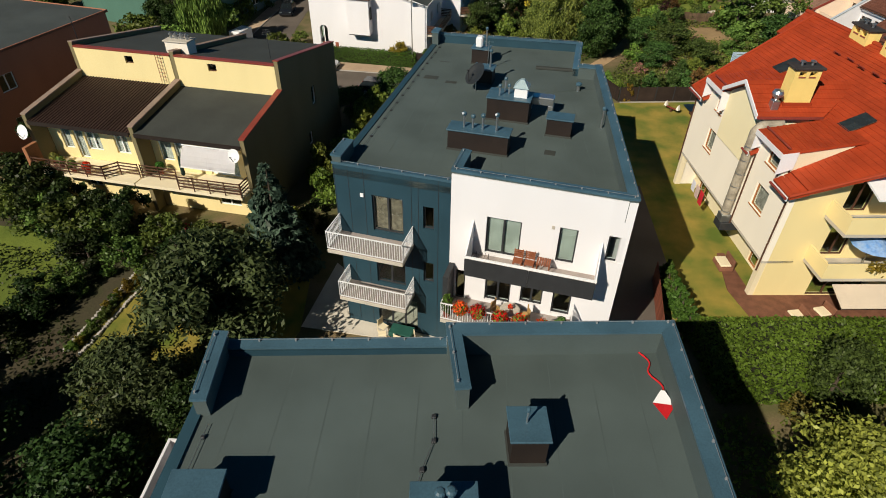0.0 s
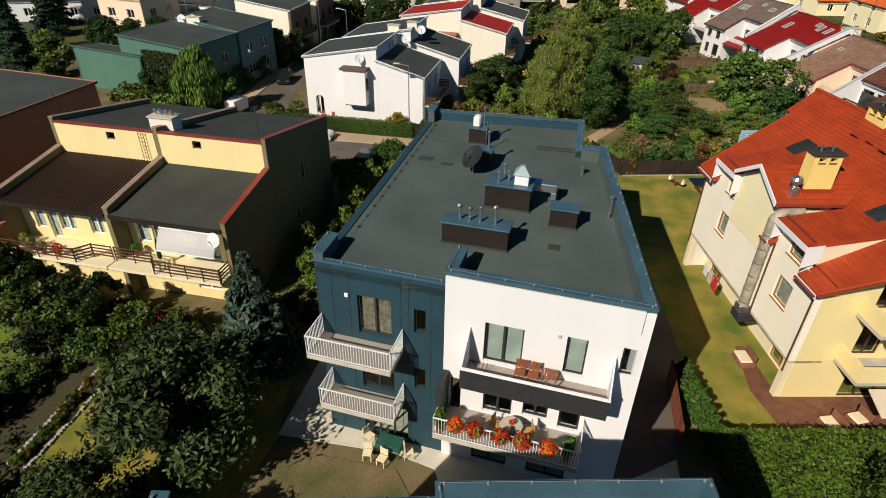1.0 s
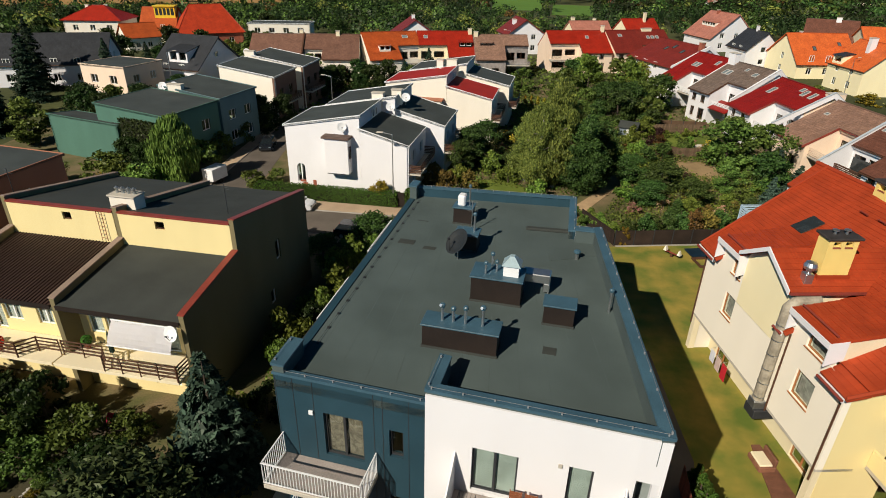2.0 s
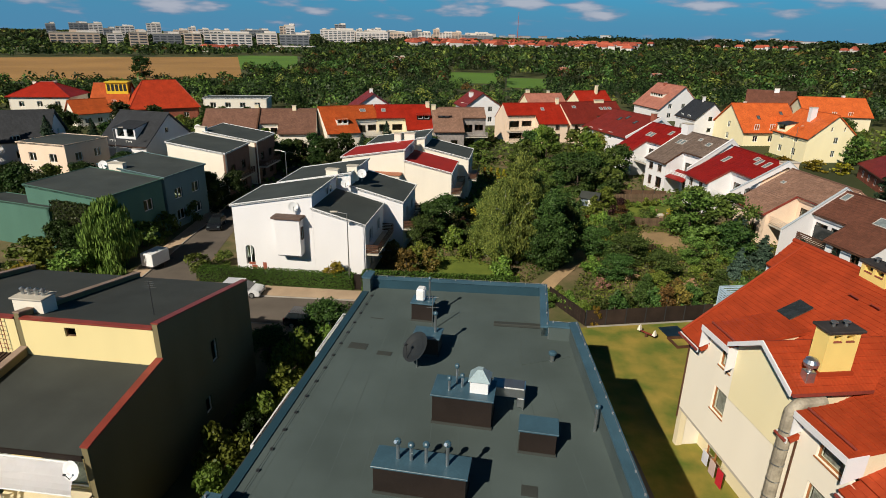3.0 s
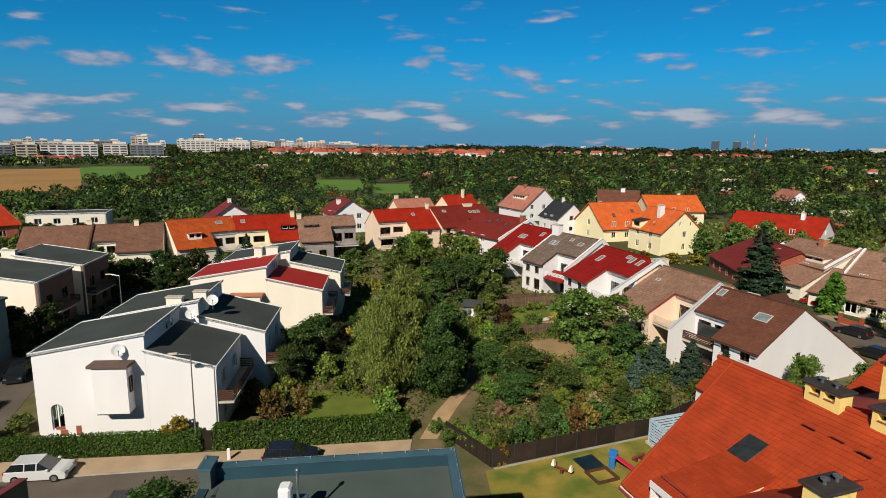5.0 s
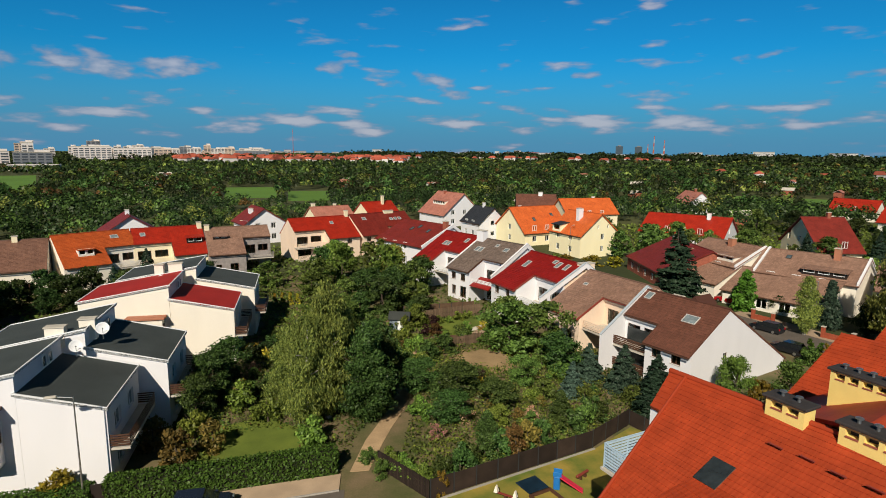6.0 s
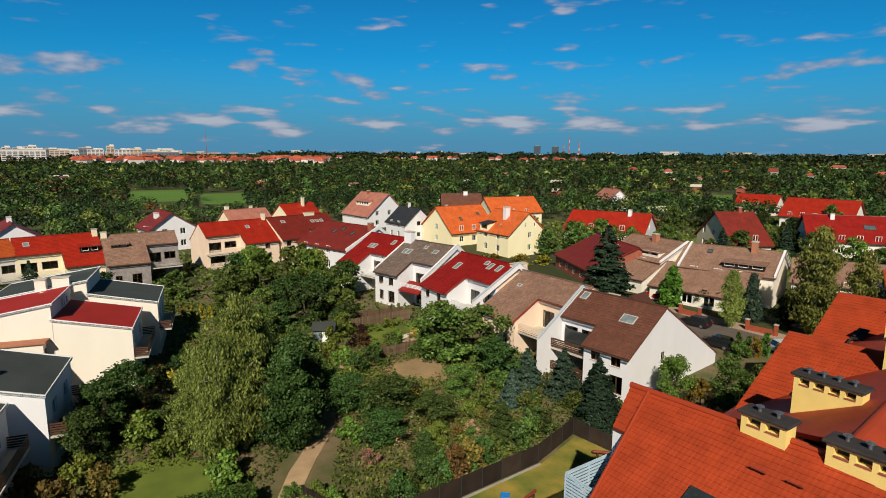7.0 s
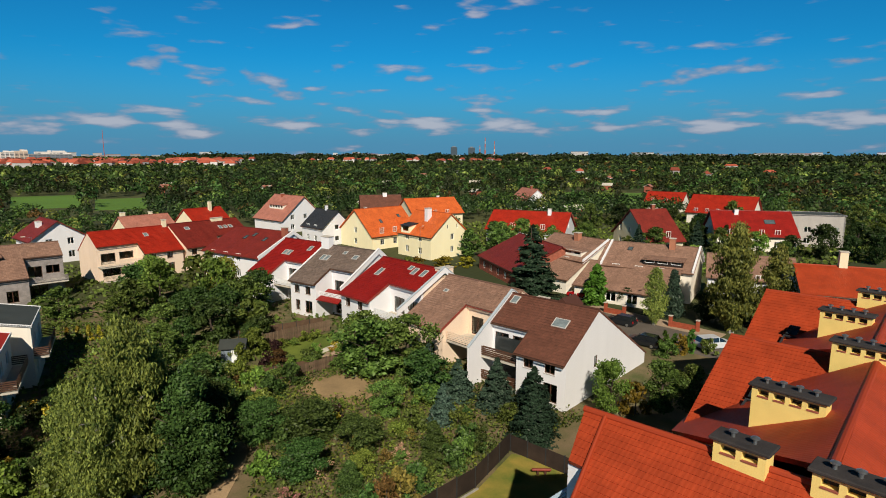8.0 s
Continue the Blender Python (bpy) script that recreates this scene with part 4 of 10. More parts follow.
slab("field", sector(-44, -17, 330, 575), 0.12, M_STUBBLE, "golden stubble field before the far flats", "field", 0.1)
slab("field", sector(-17, -11.8, 400, 610), 0.13, M_FIELD, "green field beside the stubble", "field", 0.1)
slab("field", sector(2.4, 7.0, 305, 390), 0.13, M_FIELD, "bright green field among the allotments", "field", 0.1)
slab("field", sector(8.0, 11.8, 285, 350), 0.13, M_FIELD, "bright green field among the allotments", "field", 0.1)
slab("field", sector(49, 58, 330, 370), 0.13, M_FIELD, "strip of green meadow among the allotments", "field", 0.1)

# ---- the flat-roofed blocks of flats ----
ROOF_Z = 10.0


def lerp2(a, b, f):
    return (a[0] + (b[0] - a[0]) * f, a[1] + (b[1] - a[1]) * f)


def facade_windows(t, m, holes, frame_mat, **kw):
    for h in holes:
        window(t, m, h[:4], frame_mat, h[4] if len(h) > 4 else 1, blind=M_NET if h[2] > 6 else None, **kw)


def railing(t, L, h, m):
    """A white railing: frame rails and posts, and each baluster a piece that shares one mesh."""
    r = part("railing", boxes((0, -0.025, h - 0.05, L, 0.025, h)), M_WHITEMETAL, t, m=m)
    part("lower_rail", boxes((0, -0.018, 0.08, L, 0.018, 0.12)), M_WHITEMETAL, r)
    k = max(2, int(L / 0.125))
    me = None
    for i in range(k + 1):
        x = 0.02 + (L - 0.04) * i / k
        if me is None:
            o = part("baluster", boxes((-0.011, -0.011, 0.121, 0.011, 0.011, h - 0.051)), M_WHITEMETAL, r)
            me = o.data
        else:
            o = new("baluster", me)
            o.parent = r
        o.location = (x, 0, 0)
    return r


def balcony(name, label, m, x0, x1, depth, z, solid=None):
    """A slab before a facade (y outwards is negative) with a railing or a solid front."""
    t = thing(name, label, "balcony", m)
    part("slab", soften(boxes((x0, -depth, z - 0.2, x1, -0.02, z)), 0.015), M_CONC, t)
    part("floor", boxes((x0 + 0.04, -depth + 0.04, z, x1 - 0.04, -0.02, z + 0.02)), M_BALC, t)
    if solid is None:
        railing(t, x1 - x0, 1.1, Matrix.Translation((x0, -depth + 0.03, z)))
        for x in (x0 + 0.03, x1 - 0.03):
            railing(t, depth - 0.06, 1.1, Matrix.Translation((x, -0.03, z)) @ Matrix.Rotation(-math.pi / 2, 4, "Z"))
    else:
        k = 2
        for i in range(k):
            w = (x1 - x0) / k
            part("panel", boxes((x0 + i * w + 0.01, -depth - 0.05, z - 0.25, x0 + (i + 1) * w - 0.01, -depth - 0.01, z + 0.72)), solid, t, "dark grey balcony panel")
        part("handrail", soften(boxes((x0 - 0.02, -depth - 0.08, z + 0.78, x1 + 0.02, -depth + 0.06, z + 0.86)), 0.012), M_WHITEMETAL, t)
        for i in range(7):
            x = x0 + 0.05 + (x1 - x0 - 0.1) * i / 6
            part("post", boxes((x - 0.02, -depth - 0.01, z, x + 0.02, -depth + 0.03, z + 0.78)), M_WHITEMETAL, t)
        for x in (x0, x1 - 0.06):
            bm = bmesh.new()
            hexa(bm, [(x, -depth, z - 0.2), (x + 0.06, -depth, z - 0.2), (x + 0.06, 0, z - 0.2), (x, 0, z - 0.2), (x, -depth, z + 0.8), (x + 0.06, -depth, z + 0.8), (x + 0.06, -0.02, z + 1.9), (x, -0.02, z + 1.9)])
            part("side_screen", bm, M_WHITE, t)
    return t


def parapet(parent, a, b, top, wide=0.42, z0=9.7, cap=M_CAP, inner=M_FELT):
    """A roof parapet along a to b (inwards to the left), with a sheet metal cap and small fixings."""
    m, L = along(a, b)
    p = part("parapet", boxes((0, 0.01, z0, L, wide - 0.04, top - 0.04)), inner, parent, m=m)
    bm = bmesh.new()
    hexa(bm, [(-0.03, -0.04, top - 0.10), (L + 0.03, -0.04, top - 0.10), (L + 0.03, wide, top - 0.10), (-0.03, wide, top - 0.10), (-0.03, -0.04, top + 0.02), (L + 0.03, -0.04, top + 0.02), (L + 0.03, wide, top - 0.02), (-0.03, wide, top - 0.02)])
    part("cap", bm, cap, p, "petrol blue sheet metal coping")
    k = int(L / 1.05)
    bm = bmesh.new()
    for i in range(k + 1):
        x = 0.2 + (L - 0.4) * i / max(1, k)
        box(bm, x - 0.025, 0.03, top, x + 0.025, 0.09, top + 0.09)
    tube(bm, (0.1, 0.06, top + 0.085), (L - 0.1, 0.06, top + 0.085), 0.008, n=5)
    part("lightning_wire", bm, M_WIRE, p)
    return p


block = thing("apartment_block", "petrol blue and white flat-roofed block of flats", "apartment block")
SW, SEAM, SE = (-4.28, 29.61), (1.50, 28.27), (9.44, 26.42)
E2, STEP, NE, NW = (10.36, 42.3), (9.02, 42.55), (9.92, 47.65), (-0.62, 48.88)
M_FRONT, LF = along(SW, SE)
LB = (Vector(SEAM) - Vector(SW)).length
blue_holes = [(1.92, 3.52, 6.75, 8.85, 1), (4.55, 5.1, 7.4, 8.7, 0), (1.95, 3.55, 3.35, 5.45, 1), (4.55, 5.1, 4.0, 5.3, 0), (1.9, 4.2, 0.2, 2.4, 2)]
part("wall", wall_bm(LB, [(0, 10.25), (LB, 10.25)], [h[:4] for h in blue_holes], 0.35), M_SLATE, block, "petrol blue panelled wall", M_FRONT)
for h in blue_holes:
    window(block, M_FRONT, h[:4], M_DARKMETAL, h[4], blind=M_SHEER if h[:2] == (1.92, 3.52) else None)
M_WF = M_FRONT @ Matrix.Translation((LB, -0.06, 0))
LW = LF - LB
white_holes = [(1.75, 3.40, 6.72, 8.80, 1), (5.12, 5.95, 6.95, 8.9, 0), (1.9, 3.2, 3.7, 5.4, 1), (3.7, 4.8, 4.0, 5.4, 1), (5.3, 6.2, 3.7, 5.6, 0), (1.5, 3.2, 0.2, 2.3, 1), (4.2, 6.0, 0.2, 2.3, 1), (0.35, 0.85, 3.3, 5.3, 0)]
wall_knots = [(0, 10.75), (LW, 10.75)]
corner_hole = (LW - 0.95, LW - 0.02, 7.55, 8.95)
part("wall", wall_bm(LW - 0.96, wall_knots, [h[:4] for h in white_holes], 0.35), M_WHITE, block, "white rendered wall", M_WF)
part("wall", wall_bm(0.96, [(0, 10.75), (0.96, 10.75)], [(0.1, 0.9, 7.5, 8.9)], 0.35), M_WHITE, block, m=M_WF @ Matrix.Translation((LW - 0.96, 0, 0)))
window(block, M_WF @ Matrix.Translation((LW - 0.96, 0, 0)), (0.1, 0.9, 7.5, 8.9), M_DARKMETAL, 0)
facade_windows(block, M_WF, white_holes, M_DARKMETAL)
# the other sides
for a, b, top, wm, n in ((SE, E2, 10.75, M_WHITE, 4), (E2, STEP, 10.75, M_WHITE, 0), (STEP, NE, 10.55, M_SLATE, 1), (NE, NW, 10.55, M_SLATE, 3), (NW, SW, 10.05, M_SLATE, 5)):
    m, L = along(a, b)
    hs = [h for z in (0.9, 3.9, 6.9) for h in row_windows(L, n, 1.2, z, z + 1.5, 1, 1.5)] if n else []
    part("wall", wall_bm(L, [(0, top), (L, top)], [h[:4] for h in hs], 0.35), wm, block, m=m)
    for h in hs:
        window(block, m, h[:4], M_DARKMETAL, 1)
# seams of the blue cladding
for x in (0.03, 0.75, 1.55, 3.95, 4.3, 5.3):
    part("cladding_joint", boxes((x, -0.012, 0.3, x + 0.02, 0.0, 10.25)), M_DARKMETAL, block, m=M_FRONT)
part("roof", prism(bmesh.new(), [SW, SE, E2, STEP, NE, NW], ROOF_Z - 0.35, ROOF_Z), M_FELT, block, "grey felt flat roof with patches")
parapet(block, lerp2(SW, SEAM, 0.0), SEAM, 10.35, 0.30)
parapet(block, SEAM, SE, 10.95)
parapet(block, SE, E2, 10.95)
parapet(block, E2, STEP, 10.85, 0.4)
parapet(block, STEP, NE, 10.6, 0.4)
parapet(block, NE, NW, 10.6, 0.35)
# short returns: at the south-west and north-west corners, and between the two halves
W1 = lerp2(SW, NW, 0.085)
parapet(block, W1, SW, 10.75, 0.5)
W2 = lerp2(SW, NW, 0.95)
parapet(block, NW, W2, 10.95, 0.5)
IN1 = (SEAM[0] + 0.45, SEAM[1] + 2.0)
parapet(block, IN1, (SEAM[0] + 0.0, SEAM[1] + 0.05), 10.95, 0.42)
# felt edge and lightning wire on the open west side
mW, LWs = along(NW, SW)
bm = bmesh.new()
for i in range(15):
    x = 1.5 + (LWs - 4) * i / 14
    box(bm, x - 0.05, 0.62, ROOF_Z, x + 0.05, 0.74, ROOF_Z + 0.07)
tube(bm, (1.0, 0.68, ROOF_Z + 0.075), (LWs - 2, 0.68, ROOF_Z + 0.075), 0.008, n=5)
part("lightning_wire", bm, M_DARKMETAL, block, m=mW)
part("edge_trim", boxes((0.5, -0.05, ROOF_Z - 0.12, LWs - 1.7, 0.07, ROOF_Z + 0.03)), M_FELT2, block, m=mW)
# balconies
balcony("balcony", "white railed balcony with a pale tiled floor", M_FRONT, 0.1, 4.05, 1.7, 6.35)
balcony("balcony", "white railed balcony below another, in dappled shade", M_FRONT, 0.35, 4.05, 1.5, 3.1)
balcony("balcony", "balcony with dark grey panels and a pale floor", M_WF, 1.1, 7.1, 1.45, 6.55, M_DARKMETAL)
balcony("balcony", "white railed terrace hung with red geraniums", M_WF, 0.1, 6.4, 1.9, 3.5)
for m, x0, x1, solid in ((mW, 7.3, 11.8, True), (mW, -0.9, 4.0, False)):
    for z in (6.35, 3.1):
        t = thing("balcony", "white walled side balcony with a brown floor" if solid else "side balcony with a white railing", "balcony", m)
        part("slab", boxes((x0, -1.95, z - 0.2, x1, -0.02, z)), M_CONC, t)
        part("floor", boxes((x0 + 0.05, -1.88, z + 0.002, x1 - 0.05, -0.02, z + 0.02)), M_DECK if solid else M_BALC, t)
        if solid:
            part("front", boxes((x0, -1.95, z + 0.002, x1, -1.88, z + 1.0)), M_WHITE, t)
            for x in (x0, x1 - 0.07):
                part("side", boxes((x, -1.879, z + 0.022, x + 0.07, -0.02, z + 1.0)), M_WHITE, t)
        else:
            railing(t, x1 - x0, 1.1, Matrix.Translation((x0, -1.92, z)))
            for x in (x0 + 0.03, x1 - 0.03):
                railing(t, 1.85, 1.1, Matrix.Translation((x, -0.03, z)) @ Matrix.Rotation(-math.pi / 2, 4, "Z"))

# the second block, whose roof is passed first
block2 = thing("apartment_block", "second petrol blue and white block with a felt roof", "apartment block")
FNW, FST, FNE, FSE, FSW = (-5.49, 17.89), (1.76, 18.50), (8.94, 19.10), (8.55, -14.0), (-4.9, -14.0)
FW = (-5.20, 15.30)
for a, b, top, wm, n in ((FNE, FST, 10.75, M_WHITE, 3), (FST, FNW, 10.2, M_SLATE, 3), (FNW, FSW, 10.05, M_SLATE, 8), (FSW, FSE, 10.2, M_WHITE, 4), (FSE, FNE, 10.75, M_WHITE, 8)):
    m, L = along(a, b)
    hs = [h for z in (0.9, 3.9, 6.9) for h in row_windows(L, n, 1.3, z, z + 1.5, 1, 1.2)]
    part("wall", wall_bm(L, [(0, top), (L, top)], [h[:4] for h in hs], 0.35), wm, block2, m=m)
    for h in hs:
        window(block2, m, h[:4], M_DARKMETAL, 1)
part("roof", prism(bmesh.new(), [FNW, FSW, FSE, FNE], ROOF_Z - 0.35, ROOF_Z - 0.02), M_FELT, block2, "grey felt flat roof with seams")
parapet(block2, FNE, FST, 11.0, 0.45)
parapet(block2, FST, FNW, 10.35, 0.32)
parapet(block2, FNW, FW, 10.75, 0.42)
parapet(block2, FSE, FNE, 11.0, 0.45)
parapet(block2, FSW, FSE, 10.35, 0.4)
parapet(block2, FST, (2.16, 16.0), 11.0, 0.42)
mW2, LW2 = along(FW, FSW)
part("edge_trim", boxes((0, -0.05, ROOF_Z - 0.14, LW2, 0.14, ROOF_Z + 0.01)), M_CAP, block2, m=mW2)


def roof_box(m, w, d, h, label, parts=True):
    """A ventilation housing: dark brown cladding, petrol sheet lid."""
    t = thing("roof_vent_housing", label, "vent housing", m)
    part("body", boxes((-w / 2, -d / 2, 0, w / 2, d / 2, h)), M_BROWNCLAD, t)
    part("base_flashing", boxes((-w / 2 - 0.04, -d / 2 - 0.04, 0, w / 2 + 0.04, d / 2 + 0.04, 0.10)), M_FELT2, t)
    part("lid", soften(boxes((-w / 2 - 0.07, -d / 2 - 0.07, h, w / 2 + 0.07, d / 2 + 0.07, h + 0.07)), 0.012), M_CAP, t)
    return t


def cowl(parent, x, y, z, h, r=0.06, bent=False):
    bm = bmesh.new()
    tube(bm, (x, y, z), (x, y, z + h), r, n=10)
    if bent:
        tube(bm, (x, y, z + h - 0.02), (x - 0.05, y - 0.14, z + h + 0.06), r, n=10)
    pipe = part("pipe", bm, M_STEEL, parent, "steel vent pipe")
    part("cowl", lathe(bmesh.new(), [(r * 1.7, z + h - 0.08), (r * 1.9, z + h - 0.05), (r * 1.9, z + h + 0.03), (r * 1.2, z + h + 0.08), (r * 0.2, z + h + 0.09)], 10, (x, y, 0)), M_CAP, pipe, "petrol blue cowl")


rot = Matrix.Rotation(radians(-12), 4, "Z")
b1 = roof_box(Matrix.Translation((2.70, 32.15, ROOF_Z)) @ rot, 3.05, 0.95, 1.05, "long dark brown vent housing with steel pipes on the flat roof")
for i, (x, h, bent) in enumerate(((-0.8, 0.7, True), (-0.35, 0.62, False), (0.15, 0.72, False), (0.85, 0.85, True))):
    cowl(b1, x, 0.0, 1.12, h, bent=bent)
b2 = roof_box(Matrix.Translation((4.35, 36.1, ROOF_Z)) @ rot, 2.3, 1.35, 1.25, "dark brown vent housing with a shiny extractor hood")
for x, y, h in ((-0.55, -0.3, 0.55), (-0.35, 0.3, 0.75), (-0.1, 0.05, 0.5)):
    cowl(b2, x, y, 1.32, h, 0.05)
hood = part("extractor_body", boxes((0.25, -0.32, 1.32, 0.95, 0.36, 1.85)), M_WHITEMETAL, b2, "white extractor body")
bm = bmesh.new()
hexa(bm, [(0.17, -0.4, 1.852), (1.03, -0.4, 1.852), (1.03, 0.44, 1.852), (0.17, 0.44, 1.852), (0.5, -0.1, 2.25), (0.7, -0.1, 2.25), (0.7, 0.14, 2.25), (0.5, 0.14, 2.25)])
part("extractor_hood", bm, mat("pale blue-grey sheet", (0.30, 0.40, 0.43), 0.5, 0.2, 2.0, 20, 0.05), hood, "pale blue-grey pyramid hood")
duct = thing("roof_duct", "bright steel air duct on legs beside the vent housing", "duct", Matrix.Translation((6.15, 36.9, ROOF_Z)) @ rot)
part("duct", soften(boxes((-0.6, -0.35, 0.55, 0.75, 0.35, 1.0)), 0.04), M_STEEL, duct)
part("elbow", soften(boxes((0.45, -0.35, 0.12, 0.75, 0.35, 0.548)), 0.03), M_STEEL, duct)
for x, y in ((-0.5, -0.3), (-0.5, 0.3), (0.7, -0.3), (0.7, 0.3)):
    part("leg", boxes((x - 0.025, y - 0.025, 0, x + 0.025, y + 0.025, 0.56)), M_STEEL, duct)
b3 = roof_box(Matrix.Translation((6.95, 34.2, ROOF_Z)) @ rot, 1.3, 0.85, 0.95, "small dark brown vent housing with a petrol lid")
b4 = roof_box(Matrix.Translation((2.75, 44.6, ROOF_Z)) @ rot, 1.1, 0.9, 1.0, "dark vent housing with a white extractor fan")
part("fan_hood", soften(boxes((-0.35, -0.3, 1.07, 0.1, 0.3, 1.75)), 0.08), M_WHITEMETAL, b4)
cowl(b4, 0.3, 0.1, 1.07, 1.2, 0.05)
b5 = roof_box(Matrix.Translation((2.95, 41.2, ROOF_Z)) @ rot, 1.2, 1.0, 0.9, "dark vent housing behind a satellite dish")
cowl(b5, 0.35, 0.1, 0.97, 1.0, 0.06)


M_DISH = mat("dark grey dish paint", (0.020, 0.023, 0.025), 0.6, 0.2, 2.0, 20, 0.03)


def dish(name, label, at, r, aim, material, pole=0.8):
    """A satellite dish on a pole: bowl, arm and receiver."""
    t = thing(name, label, "satellite dish", Matrix.Translation(at))
    part("pole", tube(bmesh.new(), (0, 0, 0), (0, 0, pole), 0.03, n=8), M_STEEL, t)
    q = Vector(aim).to_track_quat("Z", "Y").to_matrix().to_4x4()
    bm = lathe(bmesh.new(), [(0.02, -0.02), (r * 0.5, 0.03 * r), (r * 0.85, 0.13 * r), (r, 0.2 * r), (r * 1.02, 0.2 * r), (r * 0.9, 0.19 * r), (r * 0.55, 0.08 * r), (0.03, 0.02)], 20)
    part("bowl", bm, material, t, m=Matrix.Translation((0, 0, pole)) @ q)
    bm = bmesh.new()
    tube(bm, (0, -r * 0.9, 0.15 * r), (0, -r * 0.2, r * 0.85), 0.02, n=6)
    box(bm, -0.05, -r * 0.25, r * 0.8, 0.05, -r * 0.1, r * 0.98)
    part("receiver_arm", bm, M_DARKMETAL, t, m=Matrix.Translation((0, 0, pole)) @ q)
    return t


dish("satellite_dish", "dark grey satellite dish on the flat roof", (2.45, 39.7, ROOF_Z), 0.72, (-0.62, -0.35, 0.62), M_DISH, 1.0)
vent = thing("vent_pipe", "steel vent pipe with a cap near the parapet", "vent pipe", Matrix.Translation((9.35, 35.1, ROOF_Z)))
cowl(vent, 0, 0, 0, 1.15, 0.06)
vent = thing("vent_pipe", "short steel cowl on a dark felt base", "vent pipe", Matrix.Translation((8.75, 40.2, ROOF_Z)))
cowl(vent, 0, 0, 0, 0.45, 0.10)
mast = thing("antenna_mast", "slim steel antenna mast on the flat roof", "antenna", Matrix.Translation((3.2, 43.2, ROOF_Z)))
part("pole", tube(bmesh.new(), (0, 0, 0), (0, 0, 1.9), 0.025, n=6), M_STEEL, mast)
for z in (1.3, 1.6, 1.85):
    part("crossbar", tube(bmesh.new(), (-0.3, 0, z), (0.3, 0, z), 0.008, n=5), M_STEEL, mast)
# felt patches and hatches
for x, y, w, d in ((-0.4, 41.6, 0.9, 0.55), (0.9, 40.9, 0.7, 0.35), (6.3, 32.0, 0.55, 0.5), (0.3, 44.5, 0.7, 0.06)):
    tagged(part("felt_patch", boxes((-w / 2, -d / 2, 0.004, w / 2, d / 2, 0.018)), M_FELT2, m=Matrix.Translation((x, y, ROOF_Z)) @ rot), "dark felt patch on the flat roof", "roof patch", "", "structure")
tagged(part("roof_kerb", soften(boxes((-0.96, -0.16, 0.0, 1.56, 0.16, 0.16)), 0.03), M_FELT2, m=Matrix.Translation((7.37, 43.69, ROOF_Z)) @ Matrix.Rotation(radians(-7.2), 4, "Z")), "low felt-covered kerb running on from the parapet step", "roof kerb", "", "structure")
tagged(part("felt_patch", prism(bmesh.new(), [(7.76, 43.28), (10.51, 43.41), (10.12, 40.67), (7.28, 39.86)], [ROOF_Z + 0.002] * 4, [ROOF_Z + 0.035] * 4), M_FELT), "newer square of felt beside the parapet", "roof patch", "", "structure")
rot2 = Matrix.Rotation(radians(4), 4, "Z")
f1 = roof_box(Matrix.Translation((4.10, 14.85, ROOF_Z - 0.02)) @ rot2, 0.95, 1.0, 1.05, "dark vent housing with a thin steel pipe")
cowl(f1, -0.05, 0.05, 1.1, 0.55, 0.03)
f2 = roof_box(Matrix.Translation((2.0, 12.55, ROOF_Z - 0.02)) @ rot2, 1.5, 1.0, 1.0, "dark vent housing with two steel cowls")
cowl(f2, -0.1, 0, 1.05, 0.5, 0.07)
cowl(f2, 0.15, 0, 1.05, 0.55, 0.07)
f3 = roof_box(Matrix.Translation((-4.0, 12.6, ROOF_Z - 0.02)) @ rot2, 1.2, 0.9, 0.9, "dark vent housing near the roof edge")
t = thing("balcony", "side balcony with a timber floor and white rim", "balcony", mW2)
part("slab", boxes((-1.0, -2.0, 6.15, 6.0, -0.06, 6.35)), M_CONC, t)
for i in range(14):
    part("board", boxes((-0.92 + 0.49 * i, -1.9, 6.352, -0.46 + 0.49 * i, -0.06, 6.38)), M_DECK, t)
part("front", boxes((-1.0, -2.0, 6.352, 6.0, -1.91, 7.3)), M_WHITE, t)
for x in (-1.0, 5.92):
    part("side", boxes((x, -1.909, 6.352, x + 0.07, -0.06, 7.3)), M_WHITE, t)



# ---- houses ----
W2 = lambda L, n, z=1.0: row_windows(L, n, 1.2, z, z + 1.4) + row_windows(L, n, 1.2, z + 2.8, z + 4.2)
# terrace on the right: each roof with its own colour, one half deep, one cut back over a balcony
t, k = split_house("white gabled house with a brown tiled roof and timber balconies", (52.1, 69.25), (50.4, 79.26), 8.4, (0.0, 5.35), (5.35, 10.16), 5.85, 3.8, 4.77, (11.4, 1.35), M_WHITE, T_BROWN,
                   skylights=[(2.75, 2.3, 1.6, 1.15), (9.1, 0.75, 0.85, 1.1)], chimneys=[(7.9, -2.6, 1.3, 0.7, 0.9, M_BRICKRED)], fire=(9.98,), fire_mat=M_PALEWALL, floors=(2.9, 0.4), deep_fire=True, beyond=1.5, end_holes=[(5.0, 5.75, 2.7, 3.9), (7.9, 8.5, 0.6, 1.8)])
dormer = part("dormer", prism(bmesh.new(), [(3.2, -2.4), (4.8, -2.4), (4.8, -0.2), (3.2, -0.2)], [6.6, 6.6, 8.0, 8.0], [8.0, 8.0, 8.02, 8.02]), M_WHITE, t, "small white gabled dormer")
bm = bmesh.new()
hexa(bm, [(3.0, -2.6, 7.9), (5.0, -2.6, 7.9), (5.0, 0.1, 7.9), (3.0, 0.1, 7.9), (3.98, -2.6, 8.85), (4.02, -2.6, 8.85), (4.02, 0.1, 8.85), (3.98, 0.1, 8.85)])
part("dormer_roof", bm, T_BROWN, dormer)
